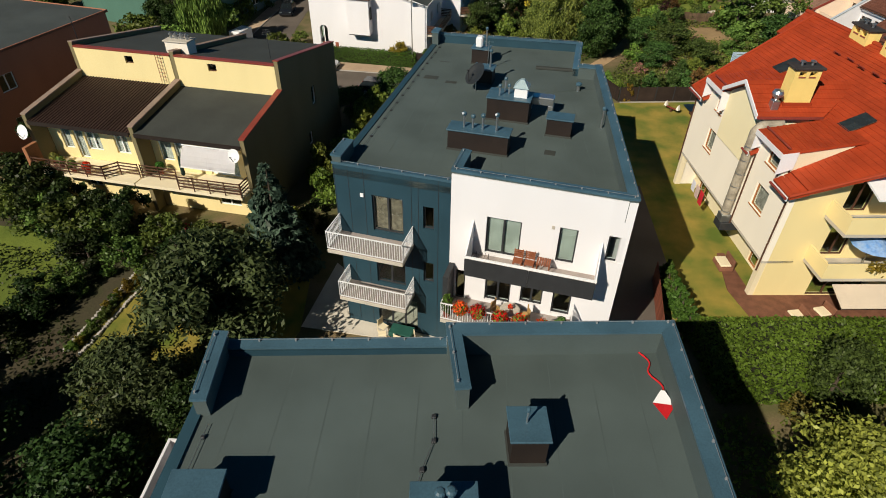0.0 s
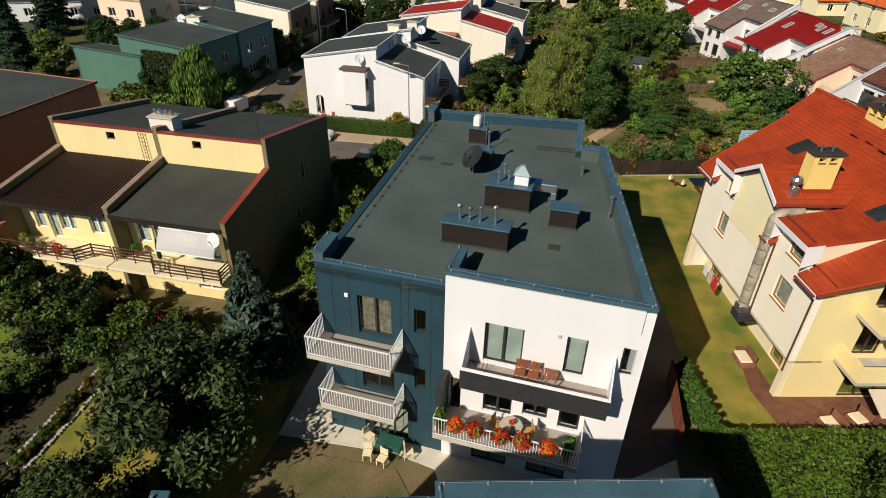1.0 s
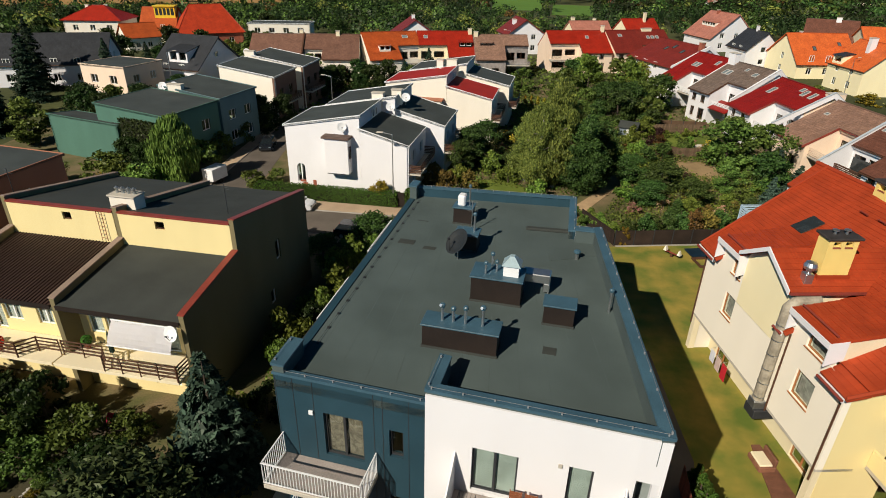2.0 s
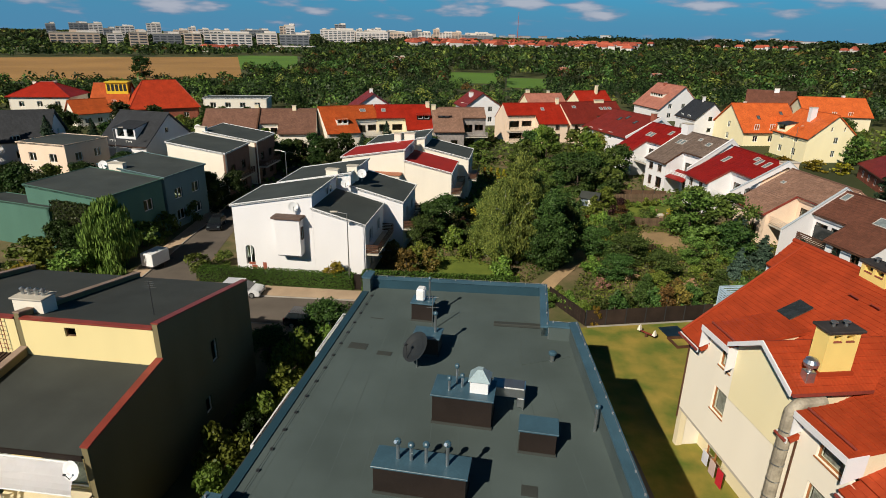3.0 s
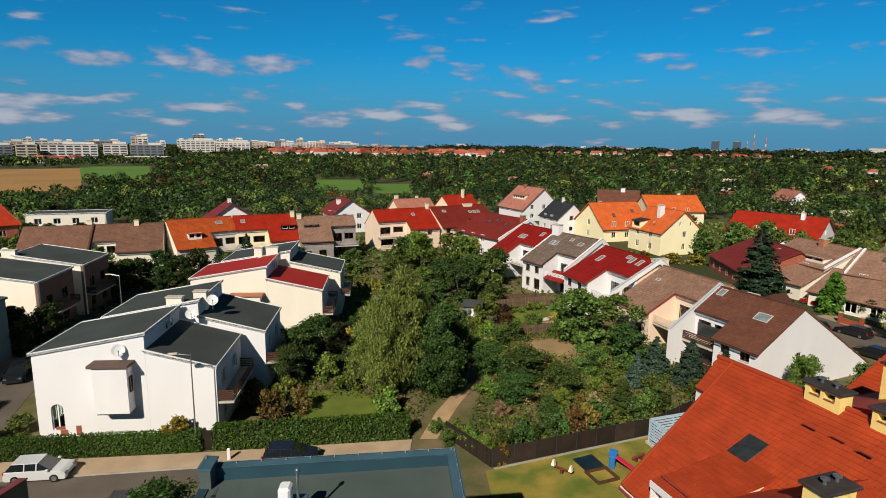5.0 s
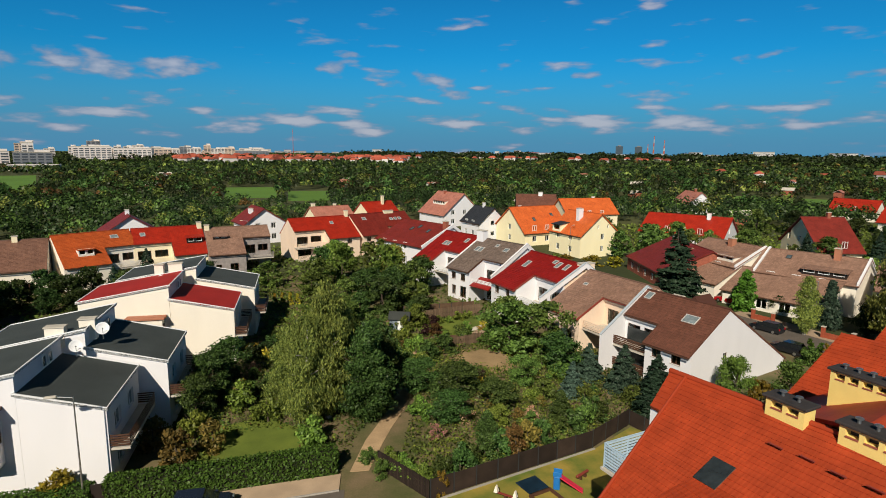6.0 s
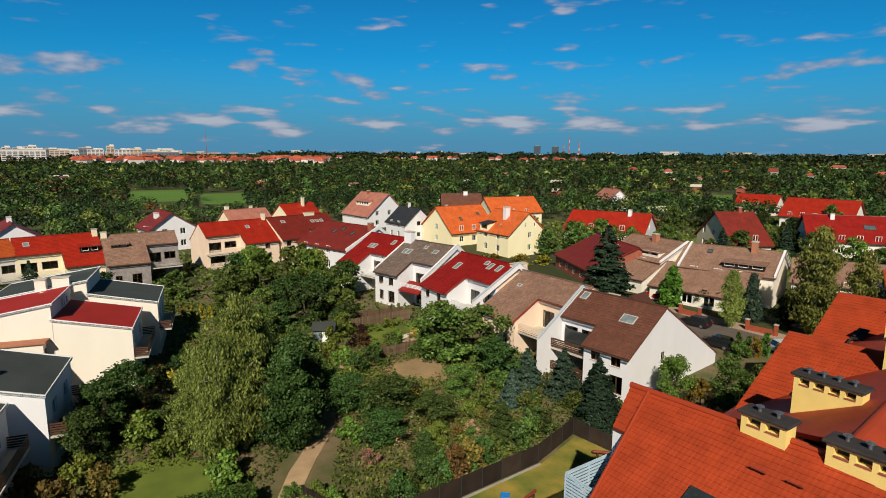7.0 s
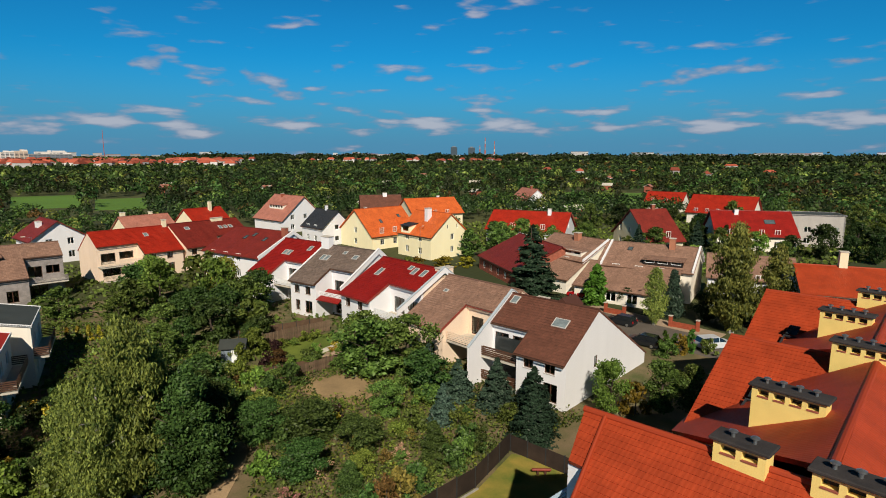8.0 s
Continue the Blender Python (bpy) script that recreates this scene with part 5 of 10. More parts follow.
for z, h in ((0.4, 2.2), (2.9, 1.9)):
    # dark sheet added before the wall to stand in for the recess's shade
    part("shade_recess", boxes((5.9, 3.705, z + 0.1, 9.4, 3.72, z + h)), M_BANDGLASS, t, "dark sheet for the shade behind the balcony")
    part("awning_band", boxes((5.5, 5.20, z + 0.86, 9.8, 5.30, z + 1.02)), M_BROWNWOOD, t, "broad brown handrail")
split_house("peach house with a weathered tan roof and a balcony", (52.4, 79.6), (51.5, 91.2), 8.3, (5.2, 11.64), (0.0, 5.2), 7.05, 3.5, 4.35, (5.2, 5.0), M_PEACH, T_TAN, M_REDTRIM,
            skylights=[(9.6, 2.4, 0.7, 0.5)], rail=M_PEACH)
split_house("white house with a red sheet-tiled roof and skylights", (51.2, 91.95), (50.35, 104.4), 8.8, (6.0, 12.48), (0.0, 6.0), 7.0, 4.0, 5.0, (4.6, 5.4), M_WHITE, T_RED, M_REDTRIM,
            skylights=[(2.2, 1.3, 0.8, 1.3), (4.0, 1.3, 0.8, 1.3), (5.2, 0.9, 0.8, 0.8), (9.8, 2.6, 0.9, 1.5)], chimneys=[(0.5, -0.6, 1.0, 2.2, 0.5, M_PEACH)], fire=(-0.3,), fire_mat=M_PALEWALL, end_wall=M_PEACH, rail=M_WHITEMETAL)
t, k = split_house("white house with a weathered grey-brown roof", (50.9, 106.8), (48.0, 116.9), 9.2, (5.2, 10.5), (0.0, 5.2), 7.2, 4.4, 5.2, (4.6, 5.4), M_WHITE, T_GREY,
                   skylights=[(2.6, 1.8, 1.0, 0.9), (5.2, 1.2, 0.7, 0.7), (7.6, 2.6, 0.8, 1.2), (8.5, 2.6, 0.8, 1.2)], chimneys=[(9.8, 0.4, 1.6, 1.0, 1.5, M_WHITE)], fire=(-0.3,), rail=M_WHITEMETAL)
part("porch_roof", slope_bm((4.8, 7.6, 2.9), (0.6, 7.6, 2.9), (0.6, 5.2, 4.0), (4.8, 5.2, 4.0), 0.12), T_RED, t, "small dark red porch roof")
split_house("white house with a scarlet roof between white fire walls", (49.6, 119.6), (46.8, 129.2), 8.9, (5.0, 10.0), (0.0, 5.0), 7.4, 4.6, 4.8, (4.4, 5.4), M_WHITE, T_RED, M_REDTRIM,
            skylights=[(2.2, 1.6, 0.8, 1.2), (5.6, 3.0, 0.8, 1.2), (6.6, 3.0, 0.8, 1.2)], fire=(-0.3,), rail=M_WHITEMETAL)
split_house("cream house with two storeys of balconies and a red roof", (35.6, 161.5), (21.5, 158.5), 8.8, (0.0, 7.4), (7.4, 14.41), 6.2, 3.8, 4.9, (5.0, 5.2), M_PEACH, T_SCARLET, rail=M_PEACH, floors=(2.9, 0.3),
            skylights=[(5.0, 2.0, 0.8, 1.0)], chimneys=[(0.6, 0.2, 0.7, 0.7, 1.2, M_CREAM)])
split_house("peach house with a dark red roof and roof windows", (51.0, 165.8), (35.9, 161.6), 8.9, (8.0, 15.67), (0.0, 8.0), 6.2, 4.4, 4.9, (5.0, 5.2), M_PEACH, T_DARKRED,
            skylights=[(3.0, 2.2, 0.8, 1.0), (4.2, 2.2, 0.8, 1.0), (5.4, 2.2, 0.8, 1.0), (12.6, 1.6, 1.0, 0.9)], chimneys=[(5.0, 0.2, 2.6, 0.6, 0.5, M_CREAM)])
# cottages with orange roofs, and their neighbours
t = gable_house("butter yellow house with a bright orange roof and gable windows", (88.2, 136.2), (87.4, 147.6), 9.9, (5.7, 5.3), (6.4, 4.6), M_BUTTER, T_BRIGHT,
                {"A": [(5.6, 6.6, 4.0, 5.3, 1), (5.6, 6.5, 1.2, 2.5, 1), (4.5, 4.95, 6.5, 7.4, 0), (7.4, 7.85, 6.5, 7.4, 0)], "L": W2(11, 2)}, [(5.2, 1.9, 1.0, 1.3, 2.4, M_WHITE)], [], over=0.4)
shed_dormer(t, 7.2, 10.2, 3.4, 5.8, 9.9, 5.3 / 6.6, 1.7, M_BUTTER, T_ANTHR, 1)
t = gable_house("cream house with an orange roof and a pointed porch gable", (79.0, 161.8), (93.0, 163.0), 9.4, (6.5, 4.5), (6.8, 3.6), M_BUTTER, T_BRIGHT, {"A": [(5.4, 6.6, 3.6, 5.0, 1), (5.4, 6.6, 0.8, 2.2, 1)], "R": W2(14, 3)}, [(3.4, 0.5, 0.6, 0.6, 0.6, M_WHITE)], [(5.0, -3.6, 0.8, 1.2), (11.4, -2.6, 0.8, 1.2)], over=0.5)
part("porch_wall", wall_bm(3.4, [(0, 4.4), (1.7, 6.9), (3.4, 4.4)], [(0.6, 1.2, 1.0, 2.4), (2.1, 2.7, 1.0, 2.4), (1.0, 1.5, 3.4, 4.6), (1.9, 2.4, 3.4, 4.6)], 0.2), M_BUTTER, t, m=Matrix.Translation((8.6, -8.0, 0)))
for x0 in (8.6, 10.7):
    part("porch_side", boxes((x0, -7.795, 0, x0 + 1.3, -6.85, 3.6)), M_BUTTER, t)
part("porch_roof", slope_bm((12.3, -8.5, 3.9), (12.3, -3.2, 3.9), (10.3, -3.2, 7.1), (10.3, -8.5, 7.1), 0.14), T_BRIGHT, t)
part("porch_roof", slope_bm((8.3, -3.2, 3.9), (8.3, -8.5, 3.9), (10.3, -8.5, 7.1), (10.3, -3.2, 7.1), 0.14), T_BRIGHT, t)
gable_house("small white house with an anthracite roof and square windows", (77.6, 168.4), (76.6, 178.0), 8.6, (4.6, 4.6), (4.2, 4.6), M_WHITE, T_ANTHR, {"A": [(3.4, 4.6, 3.9, 5.1, 0), (3.4, 4.6, 1.0, 2.2, 0)], "L": W2(9, 2)}, [(5.0, 0, 0.6, 0.6, 1.0, M_WHITE)])
t = gable_house("house with a pinkish brown roof and a row of dormer windows", (82.0, 197.5), (79.4, 212.0), 10.4, (7.6, 4.0), (6.6, 4.2), M_WHITE, T_PINK, {"A": W2(11, 2)}, [(10.0, 0.5, 0.8, 0.8, 0.8, M_BRICKRED)], over=0.5)
shed_dormer(t, 4.0, 11.0, 2.8, 4.6, 10.4, 6.4 / 7.6, 1.3, M_IVORY, T_PINK, 5)
# across the side street, far left
t = gable_house("house with an anthracite roof, dormer and white front", (-44.4, 127.0), (-53.8, 129.9), 9.6, (6.4, 4.8), (6.0, 5.0), M_WHITE, T_ANTHR, {"A": [(5.0, 6.0, 3.6, 4.8, 1), (5.0, 6.0, 6.0, 7.0, 0)], "L": W2(9, 2)}, [], over=0.5)
shed_dormer(t, 2.6, 6.8, 2.2, 5.6, 9.6, 4.8 / 6.4, 2.0, M_WHITE, T_ANTHR, 2)
hip_house("brick house under a steep orange-red hipped roof", (-71.5, 188.5), 0.5, 17.0, 14.0, 10.4, 3.4, M_BRICKRED, T_ORRED, 3, 4.2)
hip_house("white villa with a red hipped roof and chimneys", (-101.0, 186.0), 0.12, 15.0, 12.0, 9.6, 6.2, M_IVORY, T_SCARLET, 3, 1.6, [(-3.2, 0.5, 0.9, 9.6), (1.5, 1.5, 0.8, 9.6)])
t = gable_house("white house with an orange roof and a yellow glazed loggia", (-90.0, 190.0), (-81.0, 191.5), 9.2, (6.0, 4.4), (7.0, 3.6), M_IVORY, T_RUST, {"R": W2(9, 2)}, [], over=0.5)
part("loggia_wall", wall_bm(5.6, [(0, 9.5), (5.6, 9.5)], [(0.3 + 1.05 * i, 1.1 + 1.05 * i, 7.2, 9.1) for i in range(5)], 0.2, 6.2), M_LOGGIA, t, "yellow timber loggia", Matrix.Translation((3.6, -3.4, 0)))
part("loggia_glass", boxes((3.7, -3.32, 7.1, 9.1, -3.25, 9.2)), M_BANDGLASS, t)
part("loggia_roof", boxes((3.4, -3.7, 9.502, 9.4, 0.6, 9.75)), M_LOGGIA, t)
part("loggia_side", boxes((8.9, -3.18, 6.2, 9.2, 0.0, 9.5)), M_LOGGIA, t)
gable_house("low wing with an orange roof before the loggia house", (-88.0, 172.0), (-82.0, 178.0), 6.4, (4.0, 3.4), (4.0, 3.4), M_IVORY, T_RUST, {"R": row_windows(8, 2, 1.2, 0.8, 2.0)}, [])
gable_house("house with a faded dark red roof", (51.6, 137.5), (46.8, 152.5), 8.6, (8.0, 5.0), (4.4, 5.6), M_WHITE, T_DARKRED, {"L": W2(13, 3)}, [(0.6, 1.2, 1.0, 0.8, 1.4, M_BRICKRED)], [(4, 3, 0.8, 1.2), (8, 2, 0.8, 1.2), (9.5, 3, 0.8, 1.2)], parapet=(M_WHITE, (-0.4,)))
# the cream house with balconies, and its neighbour
gable_house("house with a faded pink tiled roof", (31.0, 184.0), (41.5, 186.5), 8.8, (5.0, 5.2), (6.0, 5.0), M_CREAM, T_PINK, {"R": W2(9, 2)}, [(1.2, 1.0, 0.9, 0.9, 1.5, M_CREAM), (7.5, 1, 0.7, 0.7, 1.2, M_CREAM)])
gable_house("house with a scarlet roof behind others", (46.5, 190.0), (56.0, 193.0), 9.2, (5.0, 5.2), (6.0, 5.0), M_CREAM, T_SCARLET, {"R": W2(9, 2)}, [(6.5, -1, 0.7, 0.7, 2.2, M_CREAM)])
gable_house("white house with a red and pink roof", (19.0, 182.0), (17.0, 192.5), 9.0, (5.0, 5.4), (5.5, 5.4), M_WHITE, T_DARKRED, {"A": W2(10, 2)}, [(5.0, 2.0, 2.0, 0.8, 1.0, M_WHITE)], over=0.6)
gable_house("white house with a pale and red roof", (-10.5, 174.0), (-12.5, 184.0), 9.0, (5.4, 5.4), (5.5, 5.4), M_WHITE, T_DARKRED, {"A": W2(10, 2)}, [(5.0, 0, 1.0, 0.8, 0.8, M_WHITE)], over=0.6)
# row with changing roof colours along the side street
gable_house("brown tiled row house", (-42.5, 142.6), (-31.9, 143.6), 8.5, (5.0, 5.4), (6.6, 4.6), M_IVORY, T_UMBER, {"R": row_windows(10.6, 2, 1.6, 2.9, 4.3)}, [(10.0, 0.4, 0.8, 0.7, 1.0, M_CREAM)], parapet=(M_BROWNWOOD, (10.5,)))
split_house("brown tiled row house with a white balcony set into the roof", (-20.3, 145.0), (-31.7, 143.7), 8.5, (0.0, 7.6), (7.6, 11.47), 6.6, 4.2, 4.6, (5.0, 5.4), M_IVORY, T_UMBER, rail=M_IVORY, chimneys=[(4.6, 0.3, 0.8, 0.6, 0.8, M_CREAM)])
t, k = split_house("row house with an orange roof, dormer and white loggia", (-8.6, 150.2), (-20.0, 145.1), 8.9, (5.4, 12.49), (0.0, 5.4), 6.6, 3.6, 4.4, (5.0, 5.4), M_IVORY, T_RUST, rail=M_IVORY, skylights=[(3.0, 1.4, 1.3, 0.9)])
shed_dormer(t, 7.4, 9.8, 3.2, 5.0, 8.9, k, 1.3, M_IVORY, T_RUST)
t, k = split_house("row house with a bright red roof and loggia", (3.9, 152.5), (-8.3, 150.4), 8.9, (0.0, 6.0), (6.0, 12.38), 6.6, 3.8, 4.6, (5.0, 5.4), M_CREAM, T_SCARLET, rail=M_CREAM, skylights=[(10.6, 1.6, 0.9, 1.0)], chimneys=[(0.5, 0.6, 0.8, 0.7, 1.0, M_CREAM)])
shed_dormer(t, 0.6, 3.4, 2.6, 4.4, 8.9, k, 1.2, M_BROWNCLAD, T_SCARLET)
t, k = split_house("unfinished block-walled house with a brown roof", (16.4, 151.6), (4.4, 150.6), 8.5, (5.4, 12.04), (0.0, 5.4), 6.6, 3.0, 4.4, (5.0, 5.4), M_GREYBLOCK, T_TAN, rail=M_GREYBLOCK, chimneys=[(11.6, 0.4, 0.9, 0.7, 0.8, M_CREAM)])
shed_dormer(t, 8.2, 10.8, 1.8, 3.2, 8.5, k, 0.7, M_BROWNCLAD, T_TAN)
# orange-roofed cottages
gable_house("house with a brown roof and white gable", (118.0, 200.0), (106.5, 206.0), 9.2, (7.0, 4.2), (7.0, 4.2), M_WHITE, T_BROWN, {"A": W2(12, 2)}, [(5.0, 0.5, 1.4, 0.8, 1.0, M_WHITE)], over=0.5)
gable_house("house with a broad orange roof", (114.0, 191.0), (131.0, 187.5), 8.6, (7.0, 4.2), (7.0, 4.2), M_CREAM, T_BRIGHT, {"R": W2(15, 3)}, [(12.0, 0.5, 0.8, 0.8, 0.8, M_WHITE)], over=0.5)
# second row beyond the right-hand street
t = gable_house("row house with a weathered brown roof and stepped front", (92.5, 97.6), (93.2, 110.0), 8.0, (6.2, 5.0), (5.0, 5.2), M_IVORY, T_TAN, {"L": W2(11, 3)}, [(6.0, 1.0, 1.0, 1.0, 1.2, M_TERRA)], [], parapet=(M_WHITE, (-0.3,)))
shed_dormer(t, 1.2, 11.0, 3.4, 5.4, 8.0, 3.0 / 6.2, 1.0, M_IVORY, T_TAN, 5)
t = gable_house("row house with a weathered brown roof and carport", (97.6, 83.6), (92.6, 97.2), 8.0, (6.4, 5.0), (5.0, 5.2), M_IVORY, T_TAN, {"L": W2(13, 3)}, [(4.0, 0.8, 0.9, 0.9, 1.6, M_TERRA)], [(10.5, 1.8, 0.8, 1.0)], parapet=(M_WHITE, (-0.3, 13.9)))
shed_dormer(t, 1.5, 7.5, 3.4, 5.6, 8.0, 3.0 / 6.4, 1.0, M_BROWNCLAD, T_TAN, 3)
gable_house("lower front range with a brown tiled roof", (87.6, 98.0), (86.8, 109.0), 5.2, (6.0, 2.6), (0.6, 5.0), M_IVORY, T_TAN, {"L": row_windows(10, 3, 1.4, 0.7, 1.9)}, [])
gable_house("lower front range with a brown tiled roof and dormer", (91.0, 83.0), (87.4, 96.8), 5.2, (7.0, 2.4), (0.6, 5.0), M_IVORY, T_TAN, {"L": row_windows(12, 3, 1.6, 0.4, 1.9)}, [])
gable_house("house end with a brown roof behind a birch", (104.0, 72.0), (98.5, 82.4), 7.2, (6.2, 4.6), (5.0, 4.6), M_WHITE, T_TAN, {"L": W2(10, 2)}, [])
gable_house("long low house with a red roof and white dormers", (86.6, 103.0), (93.1, 119.5), 6.8, (8.8, 2.8), (7.0, 3.2), M_BRICKRED, T_DARKRED, {"L": row_windows(16, 4, 1.4, 0.6, 1.9)}, [(1.0, 5.5, 0.8, 0.8, 1.6, M_BRICKRED)], [(5.0, 4.5, 1.6, 1.2), (9.0, 3.8, 1.0, 1.0)])
gable_house("white house with a hipped red roof", (127.0, 134.5), (117.5, 152.5), 7.8, (7.0, 3.6), (7.0, 3.6), M_WHITE, T_SCARLET, {"A": [(5.2, 6.4, 3.8, 5.2, 1), (3.0, 4.0, 1.0, 2.2, 1)], "L": W2(18, 4)}, [(5.0, 1.0, 0.9, 0.9, 1.4, M_WHITE)], over=0.5)
gable_house("cream house with a deep red roof and dark gable", (139.0, 115.0), (131.5, 119.0), 9.6, (9.0, 3.2), (9.0, 3.2), M_CREAM, T_DARKRED, {"B": W2(16, 3), "L": W2(7, 2)}, [(3.0, 0, 0.8, 0.8, 1.0, M_BRICKRED)], over=0.6)
gable_house("house with a long scarlet roof", (162.0, 95.5), (151.0, 109.0), 9.0, (7.5, 4.0), (7.0, 4.0), M_IVORY, T_RED, {"L": W2(16, 4)}, [(12.0, 1.0, 0.9, 0.9, 1.0, M_WHITE)], [(5.0, 3.5, 2.4, 1.6)], over=0.6)
gable_house("house with a scarlet roof behind trees", (204.0, 121.0), (200.0, 140.0), 9.2, (7.5, 4.0), (7.0, 4.0), M_IVORY, T_SCARLET, {"L": W2(16, 4)}, [], over=0.6)
gable_house("white cottage with a brown hipped roof", (186.0, 200.0), (190.0, 212.0), 8.6, (6.0, 3.6), (6.0, 3.6), M_WHITE, T_PINK, {"L": W2(10, 2)}, [(5.0, 0, 0.8, 0.8, 1.0, M_BRICKRED)], over=0.6)
gable_house("house with a scarlet roof among the allotments", (230.0, 160.0), (226.0, 174.0), 7.5, (6.0, 3.6), (6.0, 3.6), M_IVORY, T_SCARLET, {"L": W2(12, 2)}, [])
# left: houses beyond the street
gable_house("long house with an anthracite roof among spruces", (-88.0, 128.0), (-69.0, 133.5), 9.0, (6.0, 4.6), (6.5, 4.4), M_WHITE, T_ANTHR, {"R": W2(18, 4), "B": W2(11, 2)}, [], over=0.5)


# brownish render of the east sides, with their shade put into the colour
M_SIDESHADE = mat("brown side render darkened for shade", (0.20, 0.115, 0.080), 0.9, 0.2, 0.6, 25, 0.1)


def flat_house(label, pts, tops, wall, roof, fascia=0.25, nwin=None, name="house", overhang=0.25, frame_mat=None, z=(0.9, 3.7), holes=None, clad=None):
    """A house of the flat or single-pitch kind: walls under a slanting felt roof. pts anticlockwise, tops: roof height at each corner."""
    t = thing(name, label, "house")
    n = len(pts)
    nwin = nwin or [1] * n
    for i in range(n):
        a, b = pts[i], pts[(i + 1) % n]
        m, L = along(a, b)
        ta, tb = tops[i] - 0.12, tops[(i + 1) % n] - 0.12
        hs = list((holes or {}).get(i, ()))
        for zz in z:
            if zz + 1.6 < min(ta, tb) and nwin[i] and L > 2.5:
                hs += row_windows(L, nwin[i], min(1.5, L * 0.3), zz, zz + 1.35, 1, 0.6)
        part("wall", wall_bm(L, [(0, ta), (L, tb)], [h[:4] for h in hs], 0.3), (clad or {}).get(i, wall), t, m=m)
        for h in hs:
            window(t, m, h[:4], frame_mat, 1)
    c = Vector((sum(p[0] for p in pts) / n, sum(p[1] for p in pts) / n))
    big = []
    for p in pts:
        d = (Vector(p) - c)
        q = Vector(p) + d.normalized() * overhang
        big.append((q.x, q.y))
    part("roof", prism(bmesh.new(), big, [h - 0.12 for h in tops], [h + 0.02 for h in tops]), roof, t)
    bm = bmesh.new()
    for i in range(n):
        a, b = big[i], big[(i + 1) % n]
        prism(bm, [a, b, tuple(Vector(b) + (c - Vector(b)).normalized() * 0.13), tuple(Vector(a) + (c - Vector(a)).normalized() * 0.13)],
              [tops[i] - 0.14, tops[(i + 1) % n] - 0.14, tops[(i + 1) % n] - 0.14, tops[i] - 0.14],
              [tops[i] + 0.09, tops[(i + 1) % n] + 0.09, tops[(i + 1) % n] + 0.09, tops[i] + 0.09])
    part("roof_edge", bm, M_WHITEMETAL if wall in (M_WHITE, M_IVORY, M_CREAM) else wall, t)
    return t


def quad(o, u, L, v, W):
    """Plan corners, anticlockwise, from o along u and then v."""
    o, u, v = Vector(o), Vector(u).normalized(), Vector(v).normalized()
    return [tuple(o), tuple(o + u * L), tuple(o + u * L + v * W), tuple(o + v * W)]


# the white double house on the corner: two units, each with a high and a low mono-pitch part
UX, UY = Vector((0.985, -0.172)), Vector((0.16, 0.987))
flat_house("white corner house with a mono-pitch felt roof", quad((-16.9, 74.7), UX, 8.6, UY, 8.0), [7.4, 9.0, 9.0, 7.4], M_WHITE, M_FELTD, nwin=[0, 0, 0, 2], holes={0: [(1.04, 2.02, 0.95, 3.15)]})
flat_house("low wing of the white corner house", quad((-8.42, 73.22), UX, 5.4, UY, 8.0), [7.6, 6.1, 6.1, 7.6], M_WHITE, M_FELTD, nwin=[0, 2, 0, 0])
flat_house("white twin house behind, with a mono-pitch felt roof", quad((-14.0, 83.0), UX, 8.6, UY, 8.0), [7.7, 9.3, 9.3, 7.7], M_WHITE, M_FELTD, nwin=[0, 0, 0, 2])
flat_house("low wing of the white twin house", quad((-5.5, 81.5), UX, 6.0, UY, 8.0), [7.8, 6.2, 6.2, 7.8], M_WHITE, M_FELTD, nwin=[0, 2, 0, 0])
flat_house("cream house with a dark red sheet roof", quad((-8.8, 98.5), UX, 9.0, UY, 8.0), [7.6, 9.1, 9.1, 7.6], M_IVORY, mat("dark red sheet roof", (0.34, 0.018, 0.012), 0.8, 0.2, 0.4, 20, 0.1), nwin=[0, 0, 0, 2])
flat_house("low wing of the cream house with a red roof", quad((0.1, 96.9), UX, 6.6, UY, 8.0), [7.6, 6.1, 6.1, 7.6], M_IVORY, MATS["dark red sheet roof"], nwin=[0, 2, 0, 0])
flat_house("ivory twin house with a felt roof behind", quad((-6.0, 107.5), UX, 9.0, UY, 8.0), [7.8, 9.3, 9.3, 7.8], M_IVORY, M_FELTD, nwin=[0, 0, 0, 2])
flat_house("low wing of the ivory twin house", quad((2.9, 105.9), UX, 6.8, UY, 8.0), [7.8, 6.3, 6.3, 7.8], M_IVORY, M_FELTD, nwin=[0, 2, 0, 0])
# green house and its pale blue neighbour across the side street
flat_house("ivy-grown green house with a felt roof", quad((-43.0, 83.2), (0.91, -0.42), 12.2, (0.28, 0.96), 9.5), [7.1, 6.9, 6.9, 7.1], M_GREEN, M_FELTD, nwin=[2, 2, 1, 1])
flat_house("pale blue house with a felt roof", quad((-39.4, 92.6), (0.91, -0.42), 11.2, (0.24, 0.97), 8.4), [7.5, 6.9, 6.9, 7.5], M_PALEBLUE, M_FELTD, nwin=[0, 2, 1, 1])
flat_house("low green annexe with a terrace", quad((-50.6, 85.0), (0.93, -0.36), 12.2, (0.36, 0.93), 4.0), [5.1, 5.1, 4.6, 4.6], M_GREEN, M_FELTD, nwin=[0, 0, 0, 0])
# the east sides take the brown that has their shade mixed in
flat_house("ivory house with a felt roof across the street", quad((-36.0, 105.6), (0.93, -0.36), 10.5, (0.1, 1.0), 9.0), [8.1, 7.2, 7.2, 8.1], M_IVORY, M_FELTD, nwin=[0, 2, 1, 1], frame_mat=M_BROWNWOOD, clad={1: M_SIDESHADE})
